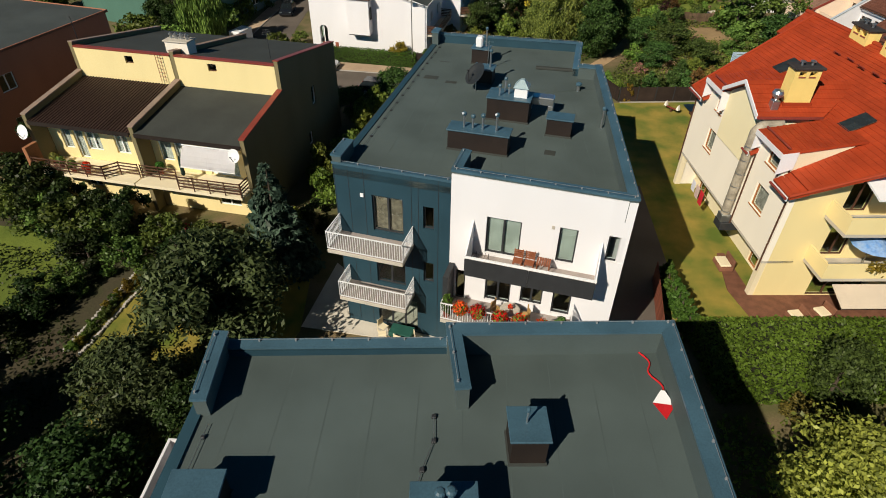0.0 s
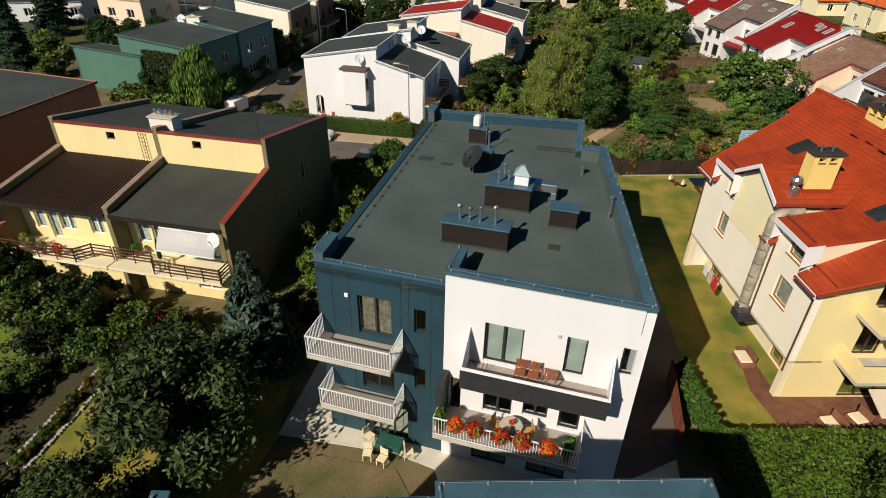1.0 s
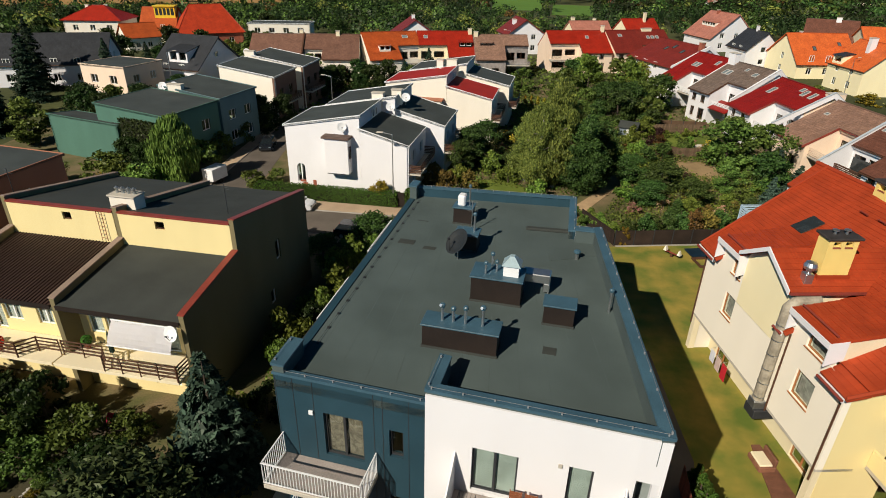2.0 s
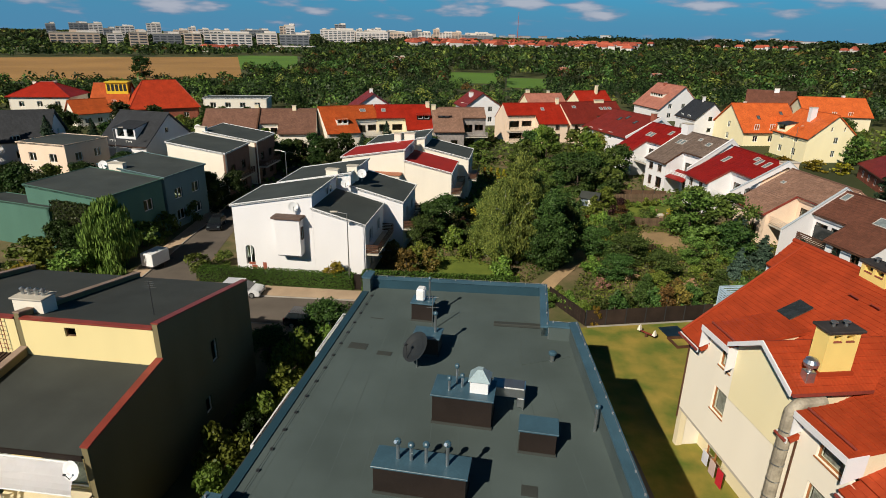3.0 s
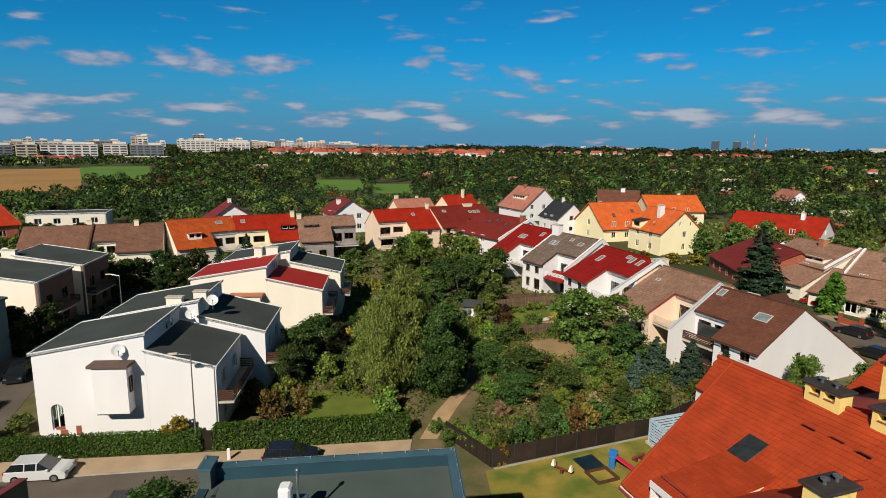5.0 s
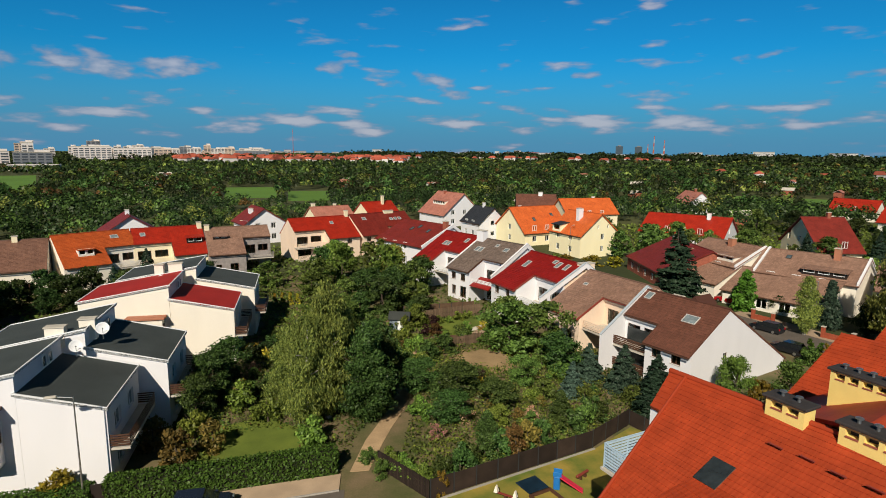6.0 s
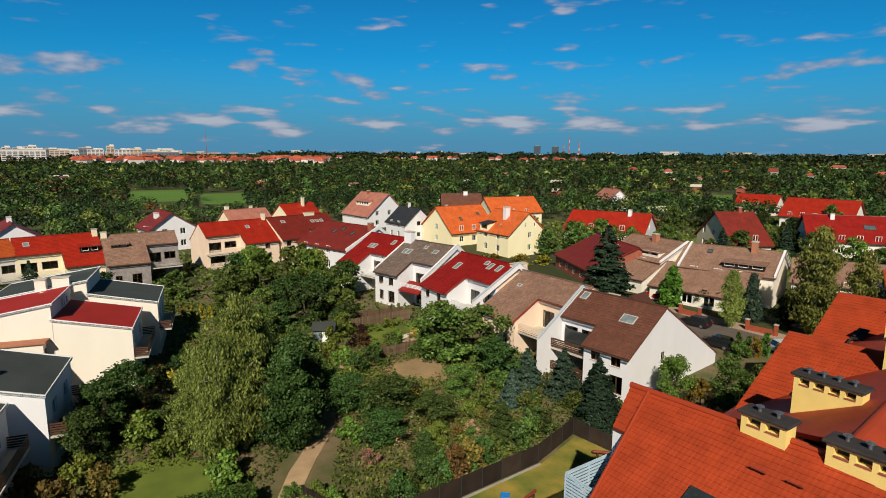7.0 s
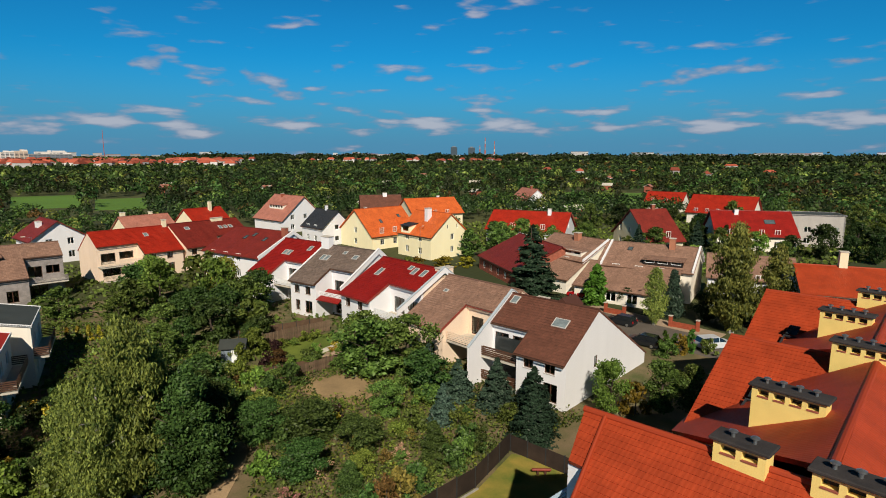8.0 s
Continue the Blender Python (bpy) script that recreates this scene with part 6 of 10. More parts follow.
flat_house("terracotta and ivory house with a felt roof", quad((-34.0, 115.2), (0.95, -0.3), 10.0, (0.1, 1.0), 8.5), [8.3, 7.1, 7.1, 8.3], M_IVORY, M_FELTD, nwin=[0, 2, 1, 1], frame_mat=M_BROWNWOOD, clad={1: M_SIDESHADE})
flat_house("peach cube house with a felt roof", quad((-62.6, 112.4), (0.955, -0.295), 9.4, (0.2, 0.98), 9.5), [6.6, 6.6, 6.4, 6.4], M_PEACH, M_FELTD, nwin=[2, 2, 1, 1])
flat_house("long low white house with a flat roof", quad((-58.0, 183.0), (0.99, 0.1), 17.0, (-0.1, 0.99), 9.0), [6.2, 6.2, 6.0, 6.0], M_IVORY, M_FELTD, nwin=[4, 1, 1, 1])
flat_house("white modern house with a flat roof and loggias", quad((165.0, 97.0), (0.55, -0.83), 13.0, (0.83, 0.55), 9.0), [8.0, 8.0, 8.0, 8.0], M_GREYWALL, M_FELTD, nwin=[4, 1, 1, 1])
flat_house("terracotta house next to the yellow pair", quad((-52.0, 48.4), (0.97, -0.24), 16.5, (0.21, 0.98), 16.5), [8.0, 8.0, 8.0, 8.0], M_TERRA, M_FELTD, nwin=[2, 2, 1, 1], z=(1.4, 4.9))
flat_house("low terracotta house at the street corner", quad((-45.0, 60.0), (0.97, -0.24), 13.0, (0.14, 0.99), 3.2), [3.2, 3.2, 3.2, 3.2], M_TERRA, M_FELTD, nwin=[0, 0, 0, 0])

# ---- trees ----
K_ROUND = Kind("broadleaf_tree", "leafy broadleaf tree with a rounded crown", "tree", ROUND, 7, 3.0, 34, 270, 0.15, L_MID, M_BARK, 0.12, seed=11)
K_DARK = Kind("broadleaf_tree", "dark green leafy garden tree", "tree", ROUND, 7, 3.0, 34, 270, 0.15, L_DARK, M_BARK, 0.10, seed=12)
K_LIGHT = Kind("broadleaf_tree", "light green leafy garden tree", "tree", ROUND, 7, 3.0, 34, 270, 0.15, L_LIGHT, M_BARK, 0.10, seed=13)
K_BUSH = Kind("shrub", "rounded green leafy garden shrub", "shrub", DOME, 2.5, 1.6, 15, 170, 0.115, L_MID, M_BARK, 0.02, limbs=3, seed=14)
K_BUSHL = Kind("shrub", "light green leafy garden shrub", "shrub", DOME, 2.5, 1.6, 15, 170, 0.115, L_LIGHT, M_BARK, 0.02, limbs=3, seed=15)
K_BUSHD = Kind("shrub", "dark green leafy garden shrub", "shrub", DOME, 2.5, 1.6, 15, 170, 0.115, L_DARK, M_BARK, 0.02, limbs=3, seed=16)
K_BUSHY = Kind("shrub", "garden shrub with yellow leaves", "shrub", DOME, 2.5, 1.6, 15, 170, 0.115, L_YELLOW, M_BARK, 0.02, limbs=3, seed=17)
K_RUST = Kind("shrub", "shrub with rusty autumn leaves", "shrub", DOME, 2.5, 1.6, 15, 170, 0.115, L_AUTUMN, M_BARK, 0.02, limbs=3, seed=18)
K_SPRUCE = Kind("spruce_tree", "bluish spruce with drooping branches", "spruce", CONE, 8, 2.4, 110, 230, 0.11, L_SPRUCE, M_BARK, 0.03, 1.5, 0.45, limbs=4, seed=19)
K_DSPRUCE = Kind("conifer_tree", "dark green conifer with drooping branches", "conifer", CONE, 8, 2.2, 80, 150, 0.13, L_DARK, M_BARK, 0.03, 1.5, 0.4, limbs=4, seed=20)
K_PINE = Kind("pine_tree", "broad pine with layered needles", "pine", ROUND, 7, 3.6, 60, 420, 0.12, L_PINE, M_BARK, 0.12, 1.5, 0.0, seed=21)
K_BIRCH = Kind("birch_tree", "birch with hanging yellowish foliage", "birch", TALL, 12, 2.6, 110, 250, 0.085, L_BIRCH, M_BIRCH, 0.06, 1.7, 0.6, limbs=9, seed=22)
K_WILLOW = Kind("weeping_willow", "weeping willow with hanging fronds", "willow", DOME, 6.5, 2.6, 60, 300, 0.115, L_WILLOW, M_BARK, 0.0, 2.4, 0.88, limbs=0, seed=23)
K_THUJA = Kind("thuja", "clipped green columnar thuja bush", "thuja", COLUMN, 2.2, 0.55, 16, 90, 0.11, L_THUJA, M_BARK, 0.0, 1.3, 0.0, limbs=2, seed=24)
rt = random.Random(5)


class Fir(Kind):
    """A conifer with whorls of flat drooping branches; copies share its meshes."""

    def __init__(self, name, label, h, r, tiers, leaf, material, seed):
        rng = np.random.default_rng(seed)
        self.h, self.r, self.name, self.label, self.category = h, r, name, label, "conifer"
        pts, nor = [], []
        for i in range(tiers):
            f = (i + 0.4) / tiers
            reach = r * (1 - f) ** 0.8 * rng.uniform(0.86, 1.08)
            for j in range(6 + int(7 * (1 - f))):
                a, q = rng.uniform(0, 2 * math.pi), reach * rng.uniform(0.75, 1.1)
                n = int(24 + 76 * q / r)
                u = rng.uniform(0.08, 1.0, n) ** 0.7
                w = rng.normal(size=n) * 0.15 * q * (0.3 + u)
                z = h * (0.05 + 0.95 * f) - 0.30 * q * u + 0.12 * q * u * u + rng.normal(size=n) * 0.05 - np.abs(w) * 0.25
                pts.append(np.stack([math.cos(a) * q * u - math.sin(a) * w, math.sin(a) * q * u + math.cos(a) * w, np.maximum(z, 0.1)], 1))
                nor.append(np.array([math.cos(a) * 0.5, math.sin(a) * 0.5, 0.8]) + rng.normal(size=(n, 3)) * 0.35)
        p, n = np.concatenate(pts), np.concatenate(nor)
        self.crown = card_mesh("crown", p, leaf * rng.uniform(0.6, 1.35, len(p)), n, rng, material, 1.5, 0.15)
        self.far_crown = self.small_crown = self.crown
        self.trunk = bpy.data.meshes.new("trunk")
        bm = trunk_bm(rng, h * 0.96, 0.02 * h, 0)
        bm.to_mesh(self.trunk)
        bm.free()
        self.trunk.materials.append(M_BARK)


K_FIR = Fir("conifer_tree", "dark green fir with layered branches", 12.0, 4.2, 26, 0.18, leaf_mat("dark fir needles", (0.034, 0.062, 0.033), (0.012, 0.024, 0.014), 0.1), 71)
K_BLUEFIR = Fir("spruce_tree", "blue-green spruce with layered branches", 5.0, 2.0, 14, 0.12, L_SPRUCE, 72)


def plant(kind, *spots, label="", group=""):
    for s in spots:
        kind.put(s[0], s[1], s[2], s[3] if len(s) > 3 else None, rt.uniform(0, 6.28), label, group=group)


# these crowns carry the garden's shade in their leaf colour
K_DEEP = Kind("broadleaf_tree", "leafy tree, its green deepened for the shaded garden", "tree", ROUND, 7, 3.0, 40, 340, 0.125, L_DEEP, M_BARK, 0.10, seed=27)
K_DEEPBUSH = Kind("shrub", "shrub, its green deepened for the shaded garden", "shrub", DOME, 2.5, 1.6, 18, 230, 0.10, L_DEEP, M_BARK, 0.02, limbs=3, seed=28)
plant(K_DEEP, (3 + 335 * math.sin(radians(-25.2)), 25 + 335 * math.cos(radians(-25.2)), 10.0, 6.0), label="lone broad tree at the edge of the stubble field")
plant(K_DEEPBUSH, (-27.5, 38.6, 3.6, 2.2), (-25.0, 37.4, 3.2, 2.0), (-22.4, 36.9, 3.0, 1.9), (-20.0, 36.4, 3.4, 1.8), (-30.5, 40.5, 3.4, 2.2), (-31.0, 44.5, 4.0, 2.0))
# round the flats and the yellow pair
plant(K_BLUEFIR, (-9.6, 34.4, 7.4, 2.7), (-11.2, 31.2, 4.5, 1.8))
plant(K_PINE, (-10.6, 27.0, 6.6, 3.6), (-12.6, 22.0, 4.5, 2.6))
plant(K_DEEP, (-13.2, 30.5, 4.4, 2.3), (-12.5, 17.5, 4.5, 2.5), (-20.5, 20.0, 4.0, 2.6), (-10.5, 14, 4.5, 2.4), (-17.0, 15, 4.5, 3.0), (-23, 16, 5, 3), (-9.2, 20.5, 4.0, 2.0))
plant(K_BUSH, (-24.0, 36.2, 2.8, 2.2), (-21.5, 35.6, 2.6, 2.0), (-17.5, 35.0, 2.6, 1.7), (-26.8, 37.5, 2.4, 1.8), (-29, 38, 2.6, 2), (-15, 35.6, 1.8, 1.3), (-19, 12, 3, 2.2), (-14, 12, 3, 2.2))
plant(K_BUSH, (-19.2, 33.2, 2.0, 1.4), (-21.6, 31.0, 1.6, 1.2), (-16.6, 24.8, 1.2, 0.9), (-13.5, 18.5, 2.2, 1.8), (-20, 9.5, 2.6, 2.2))
plant(K_DEEPBUSH, (-22.5, 29.0, 2.0, 1.7), (-23.2, 26.0, 2.0, 1.7), (-24.2, 23.0, 2.2, 1.8), (-21.8, 33.5, 2.2, 1.8), (-8.2, 38, 2.2, 1.5), (-7.6, 46, 2.4, 1.6))
plant(K_BUSHL, (-8.4, 41.4, 3.2, 1.5), (-8.6, 44.2, 3.6, 1.6), (-10.0, 36.8, 3.0, 1.5))
plant(K_BUSHL, (-6.8, 51.0, 3.4, 1.7), (-6.5, 54.2, 3.8, 1.9), (-4.6, 56.4, 3.0, 1.6), (-7.6, 48.0, 2.8, 1.5))
plant(K_DARK, (-5.2, 59.0, 4.0, 2.2), (-9.0, 56.5, 3.0, 1.8))
K_PALE = Kind("broadleaf_tree", "pale yellow-green leafy tree beside the flats", "tree", ROUND, 7, 3.4, 56, 480, 0.11, L_PALE, M_BARK, 0.10, seed=26)
plant(K_PALE, (17.6, 17.8, 6.0, 3.3), (22.6, 17.0, 5.6, 3.2))
plant(K_DARK, (20.6, 25.0, 4.4, 1.7), (25.5, 24.0, 4.2, 1.9))
plant(K_RUST, (18.9, 24.2, 1.3, 1.0), (19.9, 23.2, 1.2, 1.0))
hedge((15.4, 24.8), (33.0, 26.0), 4.2, 2.0, "broad clipped hedge of dense green leaves", L_COLUMN, 0.10, 170, 31)
hedge((-20.2, 71.95), (-4.2, 69.85), 1.5, 1.35, "clipped hedge along the pavement", None, 0.08, 170, 32)
hedge((-3.3, 69.75), (12.0, 68.1), 1.2, 1.9, "tall clipped hedge along the path", None, 0.10, 120, 33)
for i in range(9):
    plant(K_THUJA, (14.75 + 0.04 * i, 33.9 - 0.6 * i, 2.1, 0.5), label="young thuja in a row by the red fence", group="thuja row")
# the willow, small conifers and shrubs by the street
plant(K_WILLOW, (-29.6, 74.5, 7.6, 2.6))
plant(K_DSPRUCE, (-18.6, 64.4, 2.6, 1.5))
plant(K_BUSH, (-33, 72, 3, 2.2), (-36, 74, 3.2, 2.5), (-31.5, 78.5, 2.6, 2.0), (-39, 76, 3, 2.4), (-30.2, 82, 3.0, 2.0), (-29.2, 86, 3, 1.9), (-28.9, 92, 3, 1.8), (-21.0, 74.4, 2.0, 1.6), (-19.0, 76.5, 1.6, 1.2))
plant(K_BUSHY, (-6.2, 71.4, 2.4, 1.3), (-36.5, 70.5, 2.4, 2.0))
plant(K_ROUND, (-27.6, 98.5, 5.0, 2.2), (-28, 110, 5.2, 2.4), (-44, 74, 2.6, 1.8), (-56, 88, 6, 3.2), (-52, 102, 5.0, 2.6), (-30, 121, 5, 2.4))
plant(K_FIR, (-72, 112, 12, 3.4), (-76, 120, 13, 3.5), (-70, 100, 9, 2.8), (-66, 126, 9, 2.6), (-60, 130, 8, 2.4), (-47, 124, 6, 2.0), (-64, 92, 10, 3), (-58, 78, 9, 3), (-4.4, 130.4, 8.2, 2.6), (-9.2, 131.0, 5.6, 2.2))
plant(K_DEEP, (-18.6, 131.6, 5.2, 2.4), (-15.4, 129.4, 4.6, 2.4), (-12.4, 130.6, 5.4, 2.4), (-7.0, 128.6, 4.2, 2.2), (-1.6, 131.6, 4.8, 2.2), (-21.4, 129.0, 4.4, 2.2), (-17.4, 125.6, 3.6, 2.0), (-13.2, 124.6, 3.4, 2.0), (4.6, 136.5, 4.2, 2.0), (1.0, 124.0, 3.4, 2.0))
# gardens between the path and the white houses
plant(K_BIRCH, (11.2, 76.2, 10.0, 2.3), (13.3, 77.6, 12.4, 2.7), (15.2, 80.6, 9.4, 2.4), (10.2, 79.6, 8.2, 2.2), (14.0, 82.0, 10.6, 2.4))
K_LINDEN = Kind("broadleaf_tree", "dark dense pointed garden tree", "tree", TALL, 9, 2.8, 90, 260, 0.12, L_DARK, M_BARK, 0.04, seed=61)
plant(K_LINDEN, (16.4, 75.6, 8.8, 2.7), (18.6, 79.6, 7.0, 2.3))
plant(K_DARK, (18.2, 86.5, 5.2, 2.2), (20.8, 89.0, 5.2, 2.2), (20.6, 83.6, 4.8, 1.9))
plant(K_DARK, (27.5, 107.5, 5.6, 2.6))
plant(K_ROUND, (33.8, 113, 6.4, 2.8), (23, 112, 4.6, 2.4))
plant(K_DARK, (36.8, 117, 6.6, 2.8), (30.5, 111, 6.2, 2.6), (29, 119, 4.8, 2.4))
plant(K_LIGHT, (33.5, 124.5, 7.4, 2.6), (27, 131, 7, 3))
plant(K_DARK, (3.6, 85.4, 5.0, 2.1), (5.6, 89.6, 4.6, 2.1), (2.4, 81.0, 4.4, 1.9), (5.4, 99.0, 3.6, 1.8))
plant(K_ROUND, (21.0, 104.0, 4.4, 2.2), (23.4, 97.6, 3.6, 1.7), (20, 123, 4.0, 2.2), (22, 132, 4.0, 2.2), (14, 131, 4.5, 2.4), (30, 143, 3.6, 1.8))
plant(K_RUST, (1.0, 73.5, 2.8, 1.6), (3.6, 75.2, 2.4, 1.4), (-0.8, 77.0, 2.6, 1.5))
plant(K_BUSHL, (2.2, 78, 2.2, 1.4), (6.4, 82.5, 2.6, 1.7), (8.2, 78.8, 2.2, 1.5), (11.2, 73.0, 2.4, 1.6), (25.5, 92.5, 3.0, 1.7), (27.6, 98.6, 2.4, 1.2), (23.8, 88.6, 2.2, 1.4), (21.2, 74.6, 2.0, 1.3))
# gardens between the path and the orange building
plant(K_DARK, (22.6, 79.6, 3.6, 2.2), (25.6, 76.8, 3.8, 2.4), (23.0, 72.4, 3.0, 1.9), (28.0, 73.0, 3.2, 2.0))
plant(K_ROUND, (36.6, 86.5, 6.0, 3.6), (40.6, 84.5, 6.2, 3.2), (38.6, 90.5, 5.6, 3.0), (33.2, 77.5, 3.2, 1.8))
plant(K_DARK, (38.4, 78.5, 4.6, 2.4))
plant(K_BLUEFIR, (36.6, 73.6, 3.6, 1.5), (42.4, 73.0, 4.8, 2.1), (40.2, 80.4, 4.6, 2.0), (40.8, 76.6, 4.0, 1.9))
plant(K_FIR, (43.0, 69.0, 5.0, 2.4), (40.6, 66.8, 4.6, 2.2))
plant(K_LIGHT, (49.0, 65.4, 5.0, 1.7))
plant(K_DSPRUCE, (25.0, 69.4, 2.2, 1.2), (33.0, 70.2, 2.4, 1.3))
plant(K_BUSHY, (50.8, 64.0, 3.0, 1.5), (18.1, 62.9, 1.8, 0.6))
plant(K_ROUND, (53.2, 63.0, 4.6, 2.3), (55.4, 61.2, 4.2, 2.0))
for i in range(14):
    plant(rt.choice((K_BUSHD, K_BUSH, K_BUSHD, K_RUST)), (19.2 + 1.3 * i, 64.6 + 0.25 * i + rt.uniform(-0.3, 0.6), rt.uniform(1.5, 2.6), rt.uniform(0.9, 1.4)), label="shrub growing along the dark fence")
# beyond the right-hand street
plant(K_FIR, (73.8, 98.0, 12.2, 5.2), (118.0, 108.0, 8, 2.4), (135.0, 104.0, 8, 2.6))
K_COLUMN = Kind("thuja", "tall clipped columnar thuja", "thuja", COLUMN, 6.4, 1.5, 90, 400, 0.10, L_COLUMN, M_BARK, 0.0, 1.3, 0.0, limbs=2, seed=29)
plant(K_COLUMN, (79.8, 90.2, 6.2, 1.7), label="tall clipped columnar thuja by the street")
plant(K_ROUND, (95, 128, 6.5, 3.4), (101, 133, 7, 3.5), (92, 134, 6, 3), (106, 127, 6.5, 3), (110, 135, 7, 3.5), (62, 130, 5, 2.8), (64, 118, 5, 2.6), (118, 122, 6.5, 3), (128, 110, 6, 3), (112, 100, 5, 2.5))
plant(K_BUSHY, (80, 128, 2.2, 2.4), (84, 126, 2.0, 2.2), (76, 132, 2.0, 2.0), (64, 140, 3, 2))
for i in range(60):
    x, y = rt.uniform(-56, 52), rt.uniform(98, 176)
    if -27.5 < x < 10 and y < 126 or -45 < x < 18 and 134 < y < 160 or 20 < x < 54 and 148 < y < 170 or x > 37 and y < 156 or -60 < x < -28 and y < 124 or -27.5 < x < -20 and y < 135:
        continue
    plant(rt.choice((K_ROUND, K_DARK, K_ROUND, K_LIGHT, K_BUSH)), (x, y, rt.uniform(3.0, 6.0)))
for i in range(46):
    x, y = rt.uniform(22, 41), rt.uniform(69, 96)
    if math.hypot(x - 33.2, y - 85.6) < 4.2:
        continue
    plant(rt.choice((K_BUSH, K_BUSHL, K_BUSHL, K_BUSH, K_BUSHD, K_BUSH, K_LIGHT, K_RUST)), (x, y, rt.uniform(0.8, 2.4)))
for i in range(40):
    x, y = rt.uniform(2, 16), rt.uniform(78, 100)
    plant(rt.choice((K_BUSH, K_BUSHD, K_BUSHD, K_BUSHY, K_DEEPBUSH)), (x, y, rt.uniform(0.8, 1.9)))


hedge((-38.8, 80.4), (-32.4, 77.9), 0.5, 6.0, "dense dark ivy climbing the green house wall", L_DEEP, 0.13, 60, 35, "ivy")


K_PINKBLOOM = Kind("flower_shrub", "low shrub covered in pink and white flowers", "flowering shrub", DOME, 1.2, 0.8, 12, 90, 0.06, leaf_mat("pale pink petals", (0.62, 0.30, 0.26), (0.30, 0.28, 0.10), 0.3, 0.02), M_BARK, 0.02, limbs=2, seed=51)
K_GOLDBLOOM = Kind("flower_shrub", "low bed of yellow and orange flowers", "flowering shrub", DOME, 1.2, 0.8, 12, 90, 0.06, leaf_mat("golden petals", (0.62, 0.40, 0.05), (0.24, 0.22, 0.04), 0.3, 0.03), M_BARK, 0.02, limbs=2, seed=52)
K_GOLDTHUJA = Kind("thuja", "small golden dwarf conifer", "thuja", CONE, 1.5, 0.6, 14, 100, 0.08, L_YELLOW, M_BARK, 0.0, 1.3, 0.0, limbs=2, seed=53)
K_PURPLE = Kind("shrub", "dark purple-leaved garden shrub", "shrub", DOME, 2.5, 1.6, 15, 170, 0.11, leaf_mat("purple leaves", (0.075, 0.035, 0.030), (0.03, 0.016, 0.016), 0.2, 0.02), M_BARK, 0.02, limbs=3, seed=54)
plant(K_GOLDTHUJA, (13.7, 119.0, 1.7, 0.6), (14.8, 118.7, 1.8, 0.6), (15.9, 118.4, 1.8, 0.6), (17.0, 118.1, 1.6, 0.55), group="golden conifers")
plant(K_PINKBLOOM, (21.0, 70.6, 1.2, 0.9), (24.6, 72.2, 1.0, 0.8), (30.6, 71.0, 1.0, 0.8), (8.0, 92.0, 1.0, 0.8), (36.8, 97.4, 0.7, 0.6), (39.4, 96.4, 0.7, 0.6))
plant(K_GOLDBLOOM, (10.0, 95.5, 1.4, 1.0), (8.4, 98.0, 1.6, 1.1), (12.0, 90.0, 1.0, 0.9), (37.8, 95.8, 0.8, 0.7), (38.8, 97.6, 0.8, 0.7), (28.8, 79.4, 1.2, 0.9), (34.6, 95.2, 0.7, 0.6))
plant(K_PURPLE, (31.0, 96.6, 2.4, 1.5), (29.6, 80.2, 1.4, 0.9))


# ---- weeds, tall grass and low garden plants ----
def undergrowth(label, poly, n, hmax, leaf, material, seed, patch=0.35):
    """Sprays of low plants over a plot, thick in some patches and thin in others."""
    rng = np.random.default_rng(seed)
    P = np.array(poly)
    lo, hi = P.min(0), P.max(0)
    xy = rng.uniform(lo, hi, (n, 2))
    inside = np.zeros(n, bool)
    for (x0, y0), (x1, y1) in zip(P, np.roll(P, -1, 0)):
        inside ^= ((y0 > xy[:, 1]) != (y1 > xy[:, 1])) & (xy[:, 0] < (x1 - x0) * (xy[:, 1] - y0) / (y1 - y0 + 1e-9) + x0)
    f = np.sin(xy[:, 0] * 0.9 + seed) * np.sin(xy[:, 1] * 0.7 + 2 * seed) + 0.6 * np.sin(xy[:, 0] * 2.3 - seed) * np.sin(xy[:, 1] * 1.9)
    for cx, cy, rx, ry in ((33.2, 85.8, 2.6, 2.9), (7.0, 74.6, 3.6, 2.8), (35.6, 97.2, 5.6, 4.4)):
        inside &= ((xy[:, 0] - cx) / rx) ** 2 + ((xy[:, 1] - cy) / ry) ** 2 > 1
    keep = inside & (f + rng.uniform(-0.8, 0.8, n) > -patch)
    xy, f = xy[keep], f[keep]
    z = rng.uniform(0.02, 1.0, len(xy)) ** 1.3 * hmax * (0.35 + 0.5 * np.clip(f + 0.4, 0, 1.4))
    p = np.column_stack([xy, z])
    nor = rng.normal(size=p.shape) * 0.7 + np.array([0, 0, 0.7])
    me = card_mesh("weeds", p, leaf * rng.uniform(0.6, 1.4, len(p)), nor, rng, material)
    return tagged(new("weeds", me), label, "weeds", "", "stuff")


